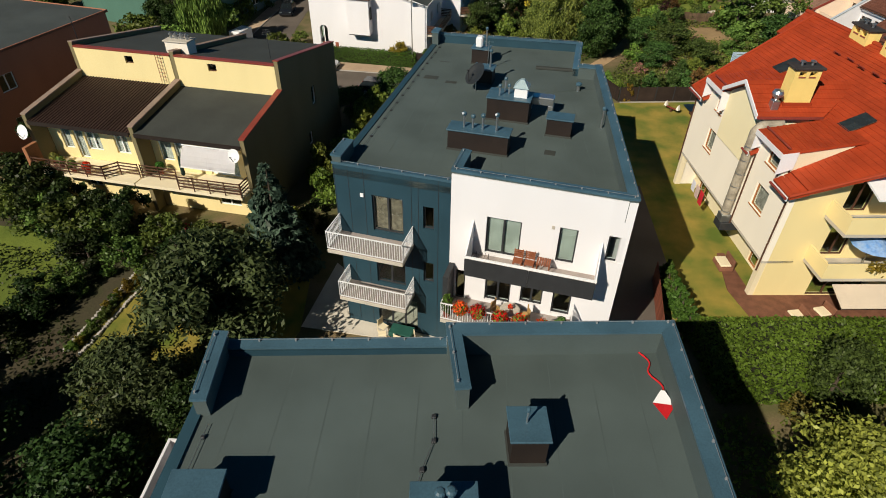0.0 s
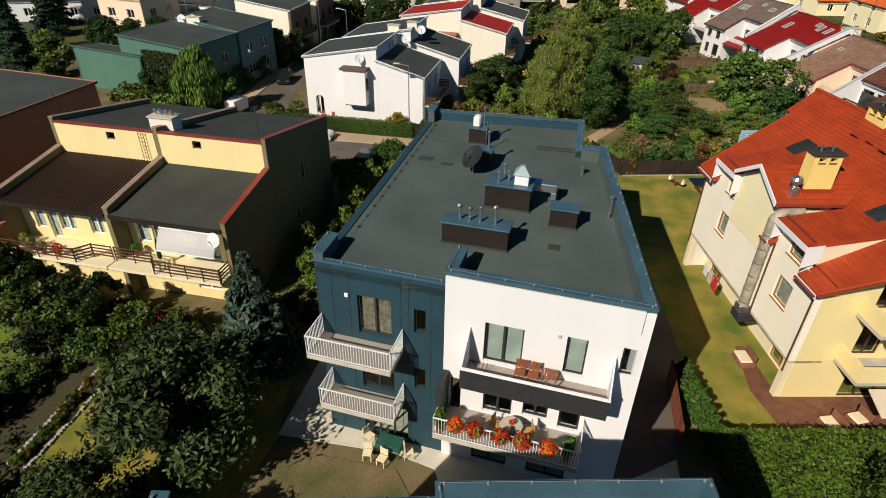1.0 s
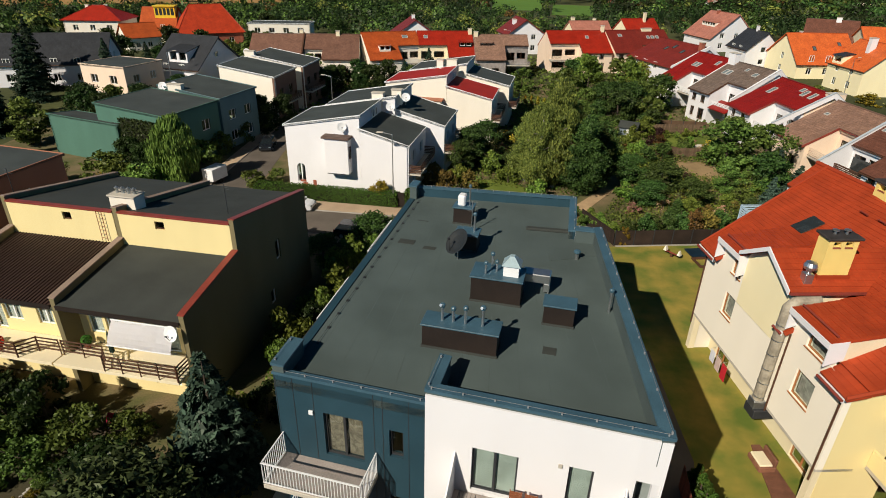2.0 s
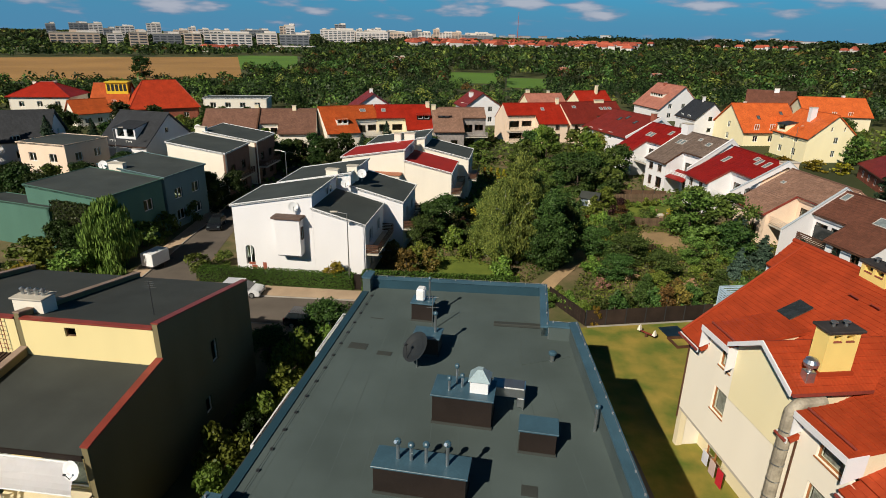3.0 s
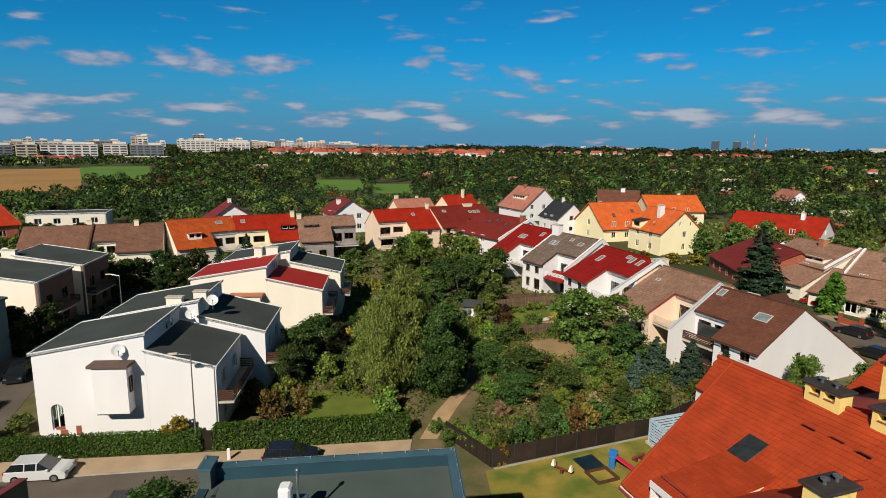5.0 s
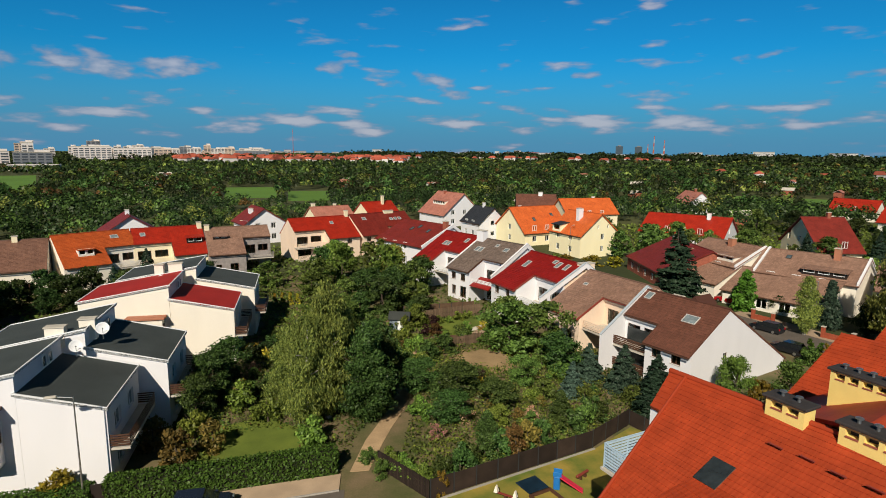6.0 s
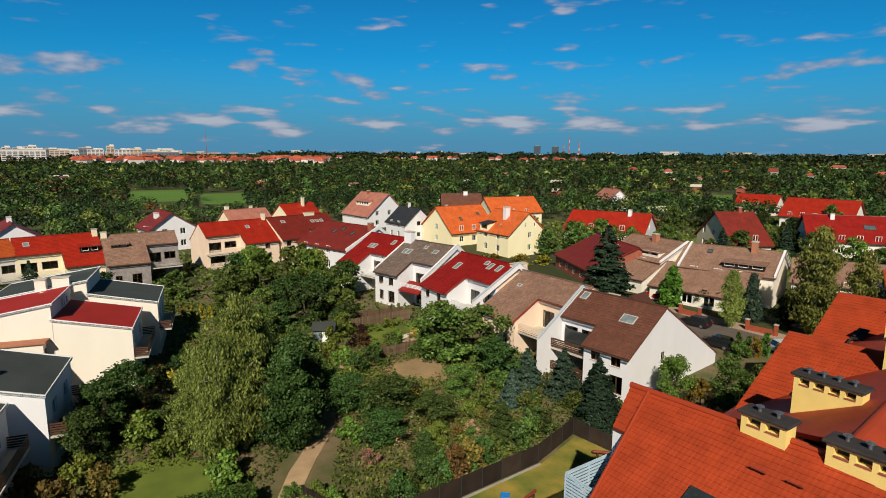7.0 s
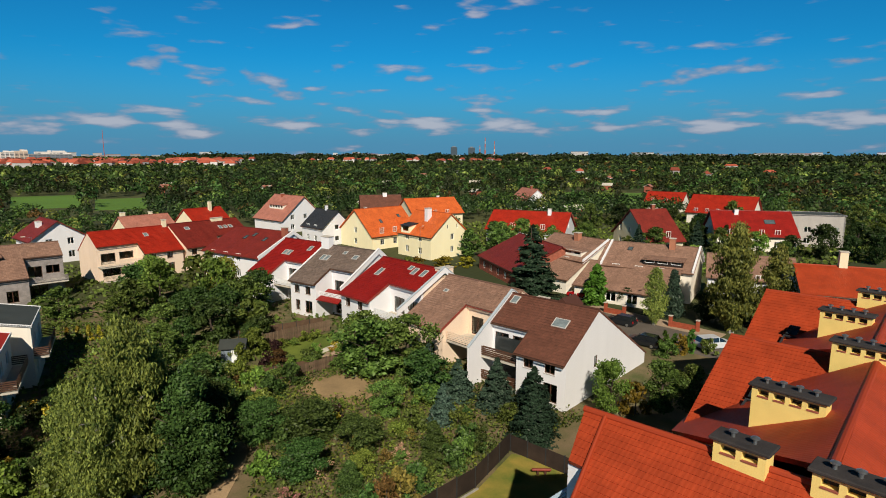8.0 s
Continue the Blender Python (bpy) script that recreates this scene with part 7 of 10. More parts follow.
EAST_PLOT = [(16, 66.6), (20, 64.6), (41, 66.5), (47, 66), (47, 84), (41, 98), (30, 97), (25.8, 86), (21.6, 77.6)]
WEST_PLOT = [(1.0, 70.8), (12.2, 69.0), (15.2, 73.6), (18.4, 79), (23, 87.5), (27.2, 96.5), (24, 120), (12, 132), (10.5, 100), (4, 92), (0, 80)]
for k, (mm, n, hh, lf) in enumerate(((L_MID, 20000, 0.6, 0.13), (L_LIGHT, 26000, 0.75, 0.12), (L_AUTUMN, 2000, 0.8, 0.11), (L_DARK, 9000, 1.1, 0.15))):
    undergrowth("weeds and low plants in the wild gardens", EAST_PLOT, n, hh, lf, mm, 70 + k, 0.5 - 0.25 * k)
    undergrowth("weeds and low plants in the gardens behind the hedge", WEST_PLOT, n, hh, lf, mm, 80 + k, 0.5 - 0.25 * k)
undergrowth("low ground cover under the garden trees", [(-34, 10), (-9, 10), (-7, 20), (-16, 21), (-19, 27), (-24.5, 34), (-34, 36)], 22000, 0.5, 0.12, L_DEEP, 91, 0.3)
undergrowth("low ground cover beside the block", [(13.6, 14), (34, 14), (34, 24), (15, 24)], 12000, 0.5, 0.12, L_LIGHT, 92, 0.3)
undergrowth("weeds between the far houses", [(-56, 98), (52, 98), (62, 172), (-56, 176)], 30000, 0.8, 0.35, L_MID, 93, 0.2)


# ---- far woods and allotments: too many to count ----
def far_wood(name, label, r0, r1, spacing, cards, leaf, hmin, hmax, material, seed, a0=-42, a1=84, keep=lambda x, y: True, share=1.0):
    rng = np.random.default_rng(seed)
    area = (r1 * r1 - r0 * r0) / 2 * radians(a1 - a0)
    n = int(area / spacing ** 2)
    r = np.sqrt(rng.uniform(r0 * r0, r1 * r1, n))
    a = np.radians(rng.uniform(a0, a1, n))
    x, y = 3 + r * np.sin(a), 25 + r * np.cos(a)
    ok = np.array([keep(p, q) for p, q in zip(x, y)]) & (rng.uniform(0, 1, n) < share)
    x, y = x[ok], y[ok]
    n = len(x)
    h = rng.uniform(hmin, hmax, n) * (0.75 + 0.5 * (np.sin(x * 0.045) * np.cos(y * 0.038) * 0.5 + 0.5))
    w = h * rng.uniform(0.36, 0.55, n)
    d = rng.normal(size=(n, cards, 3))
    d[:, :, 2] = np.abs(d[:, :, 2]) * 0.9 - 0.15
    d /= np.linalg.norm(d, axis=2, keepdims=True)
    q = rng.uniform(0.75, 1.08, (n, cards, 1))
    c = np.stack([x, y, h * 0.5], 1)[:, None, :] + d * q * np.stack([w, w, h * 0.5], 1)[:, None, :]
    s = leaf * rng.uniform(0.6, 1.4, (n, cards)) * (h / h.mean())[:, None] ** 0.5
    nor = d + rng.normal(size=(n, cards, 3)) * 0.25
    me = card_mesh(name, c.reshape(-1, 3), s.ravel(), nor.reshape(-1, 3), rng, material)
    return tagged(new(name, me), label, "wood", "", "stuff")


def open_land(x, y):
    """Where the far trees may stand: outside the houses and the fields."""
    az, r = math.degrees(math.atan2(x - 3, y - 25)), math.hypot(x - 3, y - 25)
    if -44 < az < -16.5 and 285 < r < 590 or -17 < az < -11.5 and 375 < r < 620:
        return False
    if 2.0 < az < 7.2 and 255 < r < 395 or 7.8 < az < 12.0 and 240 < r < 355 or 49 < az < 58 and 300 < r < 375:
        return False
    if y < 172 and x < 62:
        return False
    if x >= 62 and (x < 138 and y < 215 or x < 215 and y < 150):
        return False
    if -115 < x < -32 and y < 205:
        return False
    if 8 < x < 64 and y < 200 or -20 < x < 8 and y < 192:
        return False
    return True


for i, (mm, sh) in enumerate(((L_MID, 0.13), (L_DARK, 0.30), (L_WOOD, 0.70), (L_BIRCH, 0.06), (L_AUTUMN, 0.03))):
    far_wood("woodland", "dense mixed trees of the allotments", 120, 270, 6.0, 100, 0.40, 3.4, 7.6, mm, 40 + i, keep=open_land, share=sh)
    far_wood("woodland", "dense mixed trees of the allotments, farther off", 270, 480, 6.6, 44, 0.62, 3.4, 7.8, mm, 45 + i, keep=open_land, share=sh)
    far_wood("woodland", "dense mixed trees of the open land", 480, 950, 8.5, 18, 1.15, 3.2, 7.5, mm, 50 + i, keep=open_land, share=sh)
    far_wood("woodland", "far belt of trees before the town", 950, 2900, 22.0, 9, 3.9, 4.0, 7.5, mm, 60 + i, keep=open_land, share=sh)
far_wood("woodland", "dark dense forest belt before the town", 1480, 1720, 13.0, 16, 3.0, 15.0, 21.0, L_WOOD, 68, a0=13, a1=84)
far_wood("woodland", "dark trees along the far estate", 1150, 1300, 15.0, 14, 2.6, 9.0, 14.0, L_WOOD, 69, a0=-42, a1=13, share=0.6)

# ---- the yellow pair with deep terraces ----
MC, LC = along((-28.44, 41.36), (-12.14, 38.78))
M_COPING = mat("pinkish sheet coping", (0.30, 0.215, 0.165), 0.7, 0.25, 1.0, 20, 0.1)
M_TERRWALL = mat("rusty terrace side wall", (0.36, 0.15, 0.07), 0.9, 0.25, 0.7, 20, 0.1)


def rail_brown(t, m, a, b, z):
    """Brown timber terrace railing between two plan points, each board and post its own piece."""
    q, L = along(a, b, z)
    for i in range(4):
        part("rail_board", soften(boxes((0, -0.02, 0.22 + 0.24 * i, L, 0.02, 0.31 + 0.24 * i)), 0.006), M_BROWNWOOD, t, m=m @ q)
    k = max(1, round(L / 1.3))
    for i in range(k + 1):
        x = L * i / k
        part("post", boxes((x - 0.03, -0.06, 0, x + 0.03, -0.021, 1.08)), M_BROWNWOOD, t, m=m @ q)


def side_wall(t, x, cap, flip=False):
    """A gable-side wall rising over the roofs: low in front, stepped up behind, with a coping."""
    wall_m = MC @ Matrix.Translation((x, 16.0, 0)) @ Matrix.Rotation(-math.pi / 2, 4, "Z")
    D = 16.4
    knots = [(0, 7.75), (10.29, 9.62), (10.30, 7.55), (16.0, 6.68), (16.4, 6.6)]
    hs = [(4.8, 5.5, 4.4, 5.9), (6.2, 6.9, 1.5, 2.6)] if flip else []
    # darker than the yellow front: the side's shade is in its colour
    part("wall", wall_bm(D, knots, hs, 0.3), M_YELLOWSHADE, t, m=wall_m)
    for h in hs:
        window(t, wall_m, h, None, 0)
    for (x0, z0), (x1, z1) in zip(knots, knots[1:]):
        if abs(x1 - x0) < 0.1:
            continue
        bm = bmesh.new()
        hexa(bm, [(x0, -0.06, z0 + 0.002), (x1, -0.06, z1 + 0.002), (x1, 0.36, z1 + 0.002), (x0, 0.36, z0 + 0.002), (x0, -0.06, z0 + 0.08), (x1, -0.06, z1 + 0.08), (x1, 0.36, z1 + 0.08), (x0, 0.36, z0 + 0.08)])
        part("coping", bm, cap, t, m=wall_m)


def yellow_house(label, x0, x1, roof, caps, holes, upper, low, rail):
    t = thing("terraced_house", label, "house")
    w = x1 - x0
    ms = MC @ Matrix.Translation((x0 + 0.3, 0.9, 0))
    part("wall", wall_bm(w - 0.3, [(0, 6.22), (w - 0.3, 6.22)], [h[:4] for h in holes], 0.3, 2.9), M_YELLOW, t, "pale yellow terrace wall", ms)
    for h in holes:
        window(t, ms, h[:4], h[5] if len(h) > 5 else None, h[4], blind=M_LACE)
    mg = MC @ Matrix.Translation((x0 + 0.3, 0.55, 0))
    part("wall", wall_bm(w - 0.3, [(0, 2.68), (w - 0.3, 2.68)], [h[:4] for h in low], 0.3), M_YELLOW, t, m=mg)
    for h in low:
        window(t, mg, h[:4], None, 1)
    mu = MC @ Matrix.Translation((x0 + 0.3, 5.7, 0))
    part("wall", wall_bm(w - 0.3, [(0, 9.3), (w - 0.3, 9.3)], [upper], 0.3, 6.85), M_YELLOW, t, m=mu)
    window(t, mu, upper, M_BROWNWOOD, 0)
    part("fascia", boxes((0, -0.06, 9.30, w - 0.3, 0.3, 9.40)), M_REDTRIM, t, m=mu)
    mb = MC @ Matrix.Translation((x1, 15.7, 0)) @ Matrix.Rotation(math.pi, 4, "Z")
    part("wall", wall_bm(w - 0.3, [(0, 7.5), (w - 0.3, 7.5)], [(1.5, 3.0, 3.9, 5.3), (4.6, 6.1, 3.9, 5.3)], 0.3), M_IVORY, t, m=mb)
    part("roof", slope_bm((x0 + 0.3, -0.45, 6.2), (x1, -0.45, 6.2), (x1, 5.7, 7.12), (x0 + 0.3, 5.7, 7.12), 0.18), roof, t, m=MC)
    if roof is T_RIB:
        n = int((w - 0.4) / 0.24)
        bm = bmesh.new()
        for i in range(n):
            x = x0 + 0.42 + 0.24 * i
            hexa(bm, [(x, -0.46, 6.19), (x + 0.09, -0.46, 6.19), (x + 0.09, 5.69, 7.11), (x, 5.69, 7.11), (x + 0.02, -0.46, 6.25), (x + 0.07, -0.46, 6.25), (x + 0.07, 5.69, 7.17), (x + 0.02, 5.69, 7.17)])
        part("roof_ribs", bm, roof, t, "raised ribs of the brown sheet roof", MC)
    part("eave_board", boxes((x0 + 0.3, -0.50, 5.93, x1, -0.455, 6.22)), M_BROWNCLAD, t, m=MC)
    part("roof", slope_bm((x1, 15.9, 7.5), (x0 + 0.3, 15.9, 7.5), (x0 + 0.3, 6.0, 9.28), (x1, 6.0, 9.28), 0.18), M_FELT2, t, "dark felt upper roof", MC)
    part("terrace_floor", soften(boxes((x0 + 0.02, -1.45, 2.70, x1 - 0.02, 0.899, 2.9)), 0.01), M_CREAM, t, m=MC)
    side_wall(t, x0, caps[0])
    if len(caps) > 1:
        side_wall(t, x1, caps[1], True)
    for a, b in zip(rail, rail[1:]):
        rail_brown(t, MC, a, b, 2.9)
    return t


yellow_house("pale yellow terraced house with a ribbed brown roof", 0.0, 8.15, T_RIB, (M_COPING,), [(0.9, 1.7, 3.6, 5.3, 0), (1.95, 2.75, 2.95, 5.3, 0, M_PVC), (2.85, 4.1, 3.7, 5.3, 1), (5.2, 6.3, 3.7, 5.3, 1)],
             (4.1, 4.75, 8.45, 9.0), [(2.0, 3.2, 0.8, 2.0, 1)], [(0.4, -1.4), (5.9, -1.4), (6.6, -0.6), (8.1, -0.6)])
yellow_house("pale yellow terraced house with a grey felt roof and awning", 8.2, 16.2, M_FELT2, (M_COPING, M_REDTRIM), [(0.5, 1.5, 3.6, 5.4, 0), (1.7, 2.6, 3.7, 5.4, 1), (4.2, 6.4, 2.95, 5.3, 1)],
             (2.55, 3.2, 8.45, 9.0), [(4.5, 6.2, 0.7, 1.6, 1)], [(8.3, -0.6), (11.0, -0.6), (11.6, -1.4), (16.15, -1.4), (16.2, 0.8)])
part("terrace_screen", boxes((0.0, -1.45, 2.9, 0.28, 0.9, 4.6)), M_TERRWALL, bpy.data.objects["terraced_house"], m=MC)
# awning
aw = thing("awning", "plain white sheet awning hung before a terrace", "awning", MC)
bm = bmesh.new()
ga = [[bm.verts.new((12.1 + 3.9 * i / 8 - 0.03 * j, -0.6 - 0.55 * math.sin(j / 5 * 1.5) - 0.012 * math.sin(i * 1.9), 5.85 - 1.3 * j / 5)) for i in range(9)] for j in range(6)]
for j in range(5):
    for i in range(8):
        bm.faces.new((ga[j][i], ga[j][i + 1], ga[j + 1][i + 1], ga[j + 1][i]))
bmesh.ops.solidify(bm, geom=bm.faces[:], thickness=0.012)
part("cloth", bm, mat("white awning cloth", (0.84, 0.82, 0.84), 0.8, 0.05, 1.0, 30, 0.05), aw)
part("roller", tube(bmesh.new(), (12.05, -0.58, 5.9), (16.05, -0.58, 5.9), 0.05), M_WHITEMETAL, aw)
part("front_bar", tube(bmesh.new(), (11.9, -1.17, 4.55), (15.9, -1.17, 4.55), 0.03), M_WHITEMETAL, aw)
# party-wall chimney with vents, ladder and masts
ch = thing("chimney", "cream party wall chimney with steel vents", "chimney", MC @ Matrix.Translation((8.2, 7.2, 0)))
part("chimney_body", boxes((-0.9, -0.5, 8.6, 0.9, 0.5, 9.95)), M_IVORY, ch)
part("cap", soften(boxes((-1.0, -0.6, 9.95, 1.0, 0.6, 10.05)), 0.02), M_CONC, ch)
for x in (-0.6, -0.2, 0.25, 0.65):
    part("vent_pipe", lathe(bmesh.new(), [(0.09, 10.05), (0.09, 10.3), (0.15, 10.32), (0.15, 10.4), (0.02, 10.5)], 10, (x, 0, 0)), M_STEEL, ch)
lad = thing("roof_ladder", "rusty red roof ladder fixed to the yellow wall", "ladder", MC @ Matrix.Translation((7.3, 5.55, 7.3)))
for x in (-0.2, 0.2):
    part("stile", tube(bmesh.new(), (x, 0, 0), (x, 0, 2.1), 0.02, n=6), M_REDTRIM, lad)
for i in range(7):
    part("rung", tube(bmesh.new(), (-0.2, 0, 0.2 + 0.28 * i), (0.2, 0, 0.2 + 0.28 * i), 0.014, n=6), M_REDTRIM, lad)
for x, y, h in ((14.8, 8.0, 2.3), (-0.3, 7.0, 2.4)):
    t = thing("antenna_mast", "thin rusty television mast on the roof", "antenna", MC @ Matrix.Translation((x, y, 8.7)))
    part("pole", tube(bmesh.new(), (0, 0, 0), (0, 0, h), 0.025, n=6), M_DARKMETAL, t)
    for k in range(4):
        part("crossbar", tube(bmesh.new(), (-0.25 - 0.05 * k, 0, h - 0.12 * k), (0.25 + 0.05 * k, 0, h - 0.12 * k), 0.008, n=5), M_DARKMETAL, t)
for x, y, z, r in ((-0.25, -0.55, 5.0, 0.5), (15.85, -0.75, 5.3, 0.45)):
    p = MC @ Vector((x, y, z))
    dish("satellite_dish", "white satellite dish on the yellow house", p, r, (-0.3, -0.9, 0.35), M_WHITEMETAL, 0.35)
# things on the terraces and below
for x, y, z, c in ((1.2, -0.4, 2.92, L_BIRCH), (2.0, -0.7, 2.92, L_MID), (4.3, -1.0, 2.92, L_RED), (3.2, -1.05, 2.92, L_MID), (9.2, 0.2, 2.92, L_THUJA)):
    t = thing("potted_plant", "leafy plant in a clay pot on the terrace", "potted plant", MC @ Matrix.Translation((x, y, z)))
    part("pot", lathe(bmesh.new(), [(0.12, 0), (0.18, 0.28), (0.2, 0.3), (0.17, 0.3)], 12), M_BRICKRED, t)
    rng = np.random.default_rng(int(x * 10))
    d = rng.normal(size=(140, 3))
    d /= np.linalg.norm(d, axis=1, keepdims=True)
    o = new("leaves", card_mesh("leaves", d * np.array([0.3, 0.3, 0.32]) + np.array([0, 0, 0.6]), np.full(140, 0.09), d, rng, c))
    o.parent = t
para = thing("folded_parasol", "closed dark green garden parasol", "parasol", MC @ Matrix.Translation((11.4, -0.4, 2.9)))
part("cloth", lathe(bmesh.new(), [(0.05, 0.5), (0.14, 0.6), (0.12, 1.4), (0.03, 2.0)], 10), mat("dark green cloth", (0.015, 0.04, 0.03), 0.8), para)
part("pole", tube(bmesh.new(), (0, 0, 0), (0, 0, 2.1), 0.025), M_STEEL, para)
dry = thing("clothes_airer", "clothes airer with red, green and dark washing", "clothes airer", MC @ Matrix.Translation((12.9, -2.6, 0.06)))
for x in (-0.7, 0.7):
    part("leg", tube(bmesh.new(), (x, -0.3, 0), (x * 0.6, 0.3, 0.9), 0.012, n=6), M_WHITEMETAL, dry)
    part("leg", tube(bmesh.new(), (x, 0.3, 0), (x * 0.6, -0.3, 0.9), 0.012, n=6), M_WHITEMETAL, dry)
for i, c in enumerate(((0.35, 0.02, 0.05), (0.02, 0.12, 0.06), (0.012, 0.014, 0.018), (0.03, 0.10, 0.08))):
    bm = bmesh.new()
    x = -0.75 + 0.4 * i
    hexa(bm, [(x, -0.34, 0.5), (x + 0.36, -0.34, 0.48), (x + 0.36, -0.31, 0.48), (x, -0.31, 0.5), (x, -0.02, 0.93), (x + 0.36, -0.02, 0.93), (x + 0.36, 0.01, 0.93), (x, 0.01, 0.93)])
    hexa(bm, [(x, 0.31, 0.5), (x + 0.36, 0.31, 0.45), (x + 0.36, 0.34, 0.45), (x, 0.34, 0.5), (x, 0.012, 0.93), (x + 0.36, 0.012, 0.93), (x + 0.36, 0.04, 0.93), (x, 0.04, 0.93)])
    part("garment", bm, mat("washing %d" % i, c, 0.9, 0.3, 3.0, 30, 0.2), dry)

# ---- the long house with orange roofs ----
MD, LD = along((18.72, 46.93), (19.77, 33.23))
MD = MD @ Matrix.Diagonal((1, 1, 1.02, 1))
oh = thing("apartment_house", "cream house with steep orange tiled roofs", "apartment house", MD)
WD = 16.0
KNOTS = [(0, 7.9), (1.85, 7.9), (1.86, 9.1), (4.35, 9.2), (4.36, 9.3), (6.6, 10.6), (8.75, 9.6), (8.76, 7.8), (9.45, 7.8), (9.46, 8.95), (12.2, 8.85), (12.21, 7.7), (LD, 7.6)]
D_HOLES = [(3.0, 4.05, 7.42, 8.85, 0), (3.0, 4.2, 4.68, 6.15, 0), (10.5, 12.0, 7.5, 8.75, 0), (10.5, 11.95, 4.72, 6.2, 0)]
part("wall", wall_bm(LD, KNOTS, [h[:4] for h in D_HOLES], 0.35, 2.75), M_BRIGHT, oh, "cream rendered upper wall")
for h in D_HOLES:
    window(oh, Matrix.Identity(4), h[:4], M_ORANGEWOOD, h[4], sill=M_ORANGEWOOD)
    part("curtain", boxes((h[0] + 0.1, 0.3, h[2] + 0.05, h[1] - 0.1, 0.33, h[3] - 0.05)), M_CURTAIN, oh, "patterned pale curtain")
part("bay_front", wall_bm(4.36, [(0, 9.22), (2.22, 10.5), (4.36, 9.5)], (), 0.06, 6.2), M_BUTTER, oh, "pale yellow rendered bay front", Matrix.Translation((4.38, -0.066, 0)))
# the ground floor stands back under the upper wall
G_HOLES = [(1.3, 3.0, 0.1, 2.25), (10.2, 12.0, 0.1, 2.2)]
mG = Matrix.Translation((0, 1.5, 0))
part("wall", wall_bm(LD - 0.4, [(0, 2.58), (LD - 0.4, 2.58)], G_HOLES, 0.3), M_CREAM, oh, m=mG)
for h in G_HOLES:
    window(oh, mG, h, M_ORANGEWOOD, 1)
part("soffit", boxes((0.0, 0.002, 2.59, LD, 1.85, 2.748)), M_CONC, oh)
for x in (0.02, LD - 0.42):
    part("pillar", boxes((x, 0.02, 0, x + 0.4, 0.42, 2.588)), M_CREAM, oh, "cream corner pillar")
mS = Matrix.Translation((LD, 0.35, 0)) @ Matrix.Rotation(math.pi / 2, 4, "Z")
S_HOLES = [(2.8, 4.2, 6.2, 8.2, 1), (5.6, 7.4, 6.2, 8.2, 1), (2.8, 4.2, 3.2, 5.2, 1), (5.6, 7.4, 3.2, 5.2, 1), (3.2, 6.5, 0.1, 2.3, 2)]
part("wall", wall_bm(WD - 0.7, [(0, 7.75), (8.6, 11.85), (WD - 0.7, 8.2)], [h[:4] for h in S_HOLES], 0.35), M_YELLOW, oh, m=mS)
for h in S_HOLES:
    window(oh, mS, h[:4], M_BROWNWOOD, h[4])
mN = Matrix.Translation((0, WD, 0)) @ Matrix.Rotation(-math.pi / 2 - 0.0, 4, "Z")
part("wall", wall_bm(WD - 0.36, [(0, 8.0), (8.0, 10.6), (WD - 0.36, 7.6)], [(9.6, 10.6, 4.6, 6.0), (9.6, 10.6, 1.0, 2.4)], 0.35), M_IVORY, oh, m=mN)
# pitched roofs with stepped tile courses
part("roof", slope_bm((-0.57, 0.37, 8.102), (LD + 0.72, 0.37, 7.88), (16.2, 9.4, 12.1), (-2.4, 7.9, 12.1), 0.2, course=0.34), T_ORANGE, oh, "orange tiled roof slope")
for x0, x1 in ((-0.3, 1.75), (8.7, 9.45), (12.4, LD + 0.5)):
    z0, z1 = 7.68 - 0.02 * x0, 7.68 - 0.02 * x1
    part("eave", slope_bm((x0, -0.45, z0), (x1, -0.45, z1), (x1 + (0.2 if x1 > 13 else 0), 0.38, z1 + 0.425), (x0 - (0.27 if x0 < 0 else 0), 0.38, z0 + 0.425), 0.2, course=0.34), T_ORANGE, oh, "orange tiled eave")
# the roof runs out farther at the top of the north verge
part("roof", slope_bm((-2.65, 5.7, 10.88), (-1.55, 5.7, 10.88), (-2.3, 7.9, 12.11), (-3.4, 7.9, 12.11), 0.2, course=0.34), T_ORANGE, oh)
part("wall", prism(bmesh.new(), [(-2.8, 5.9), (-1.5, 5.9), (-1.5, 7.9), (-3.2, 7.9)], 8.0, 10.65), M_WHITE, oh)
part("roof", slope_bm((LD + 1.6, 17.0, 8.25), (-2.6, 16.2, 8.25), (-2.4, 7.9, 12.1), (16.2, 9.4, 12.1), 0.2, course=0.34), T_ORANGE, oh)
part("ridge", tube(bmesh.new(), (-3.4, 7.85, 12.12), (16.2, 9.4, 12.1), 0.14, n=10), T_ORANGE, oh)
part("verge", tube(bmesh.new(), (-0.35, -0.45, 7.72), (-2.42, 7.9, 12.14), 0.09, n=8), T_ORANGE, oh)
part("verge", tube(bmesh.new(), (LD + 0.5, -0.45, 7.45), (16.2, 9.4, 12.14), 0.09, n=8), T_ORANGE, oh)
# cross gable over the bay, and dormers
part("roof", slope_bm((9.1, -0.55, 9.6), (9.1, 3.3, 9.6), (6.6, 6.4, 10.8), (6.6, -0.55, 10.8), 0.14, course=0.34), T_ORANGE, oh, "orange tiled bay roof")
part("roof", slope_bm((4.2, 4.2, 9.4), (4.2, -0.55, 9.4), (6.6, -0.55, 10.8), (6.6, 6.4, 10.8), 0.14, course=0.34), T_ORANGE, oh, "orange tiled bay roof")
part("bay_eave", boxes((9.06, -0.55, 9.46, 9.14, 3.3, 9.62)), M_REDTRIM, oh, "dark red eave board")
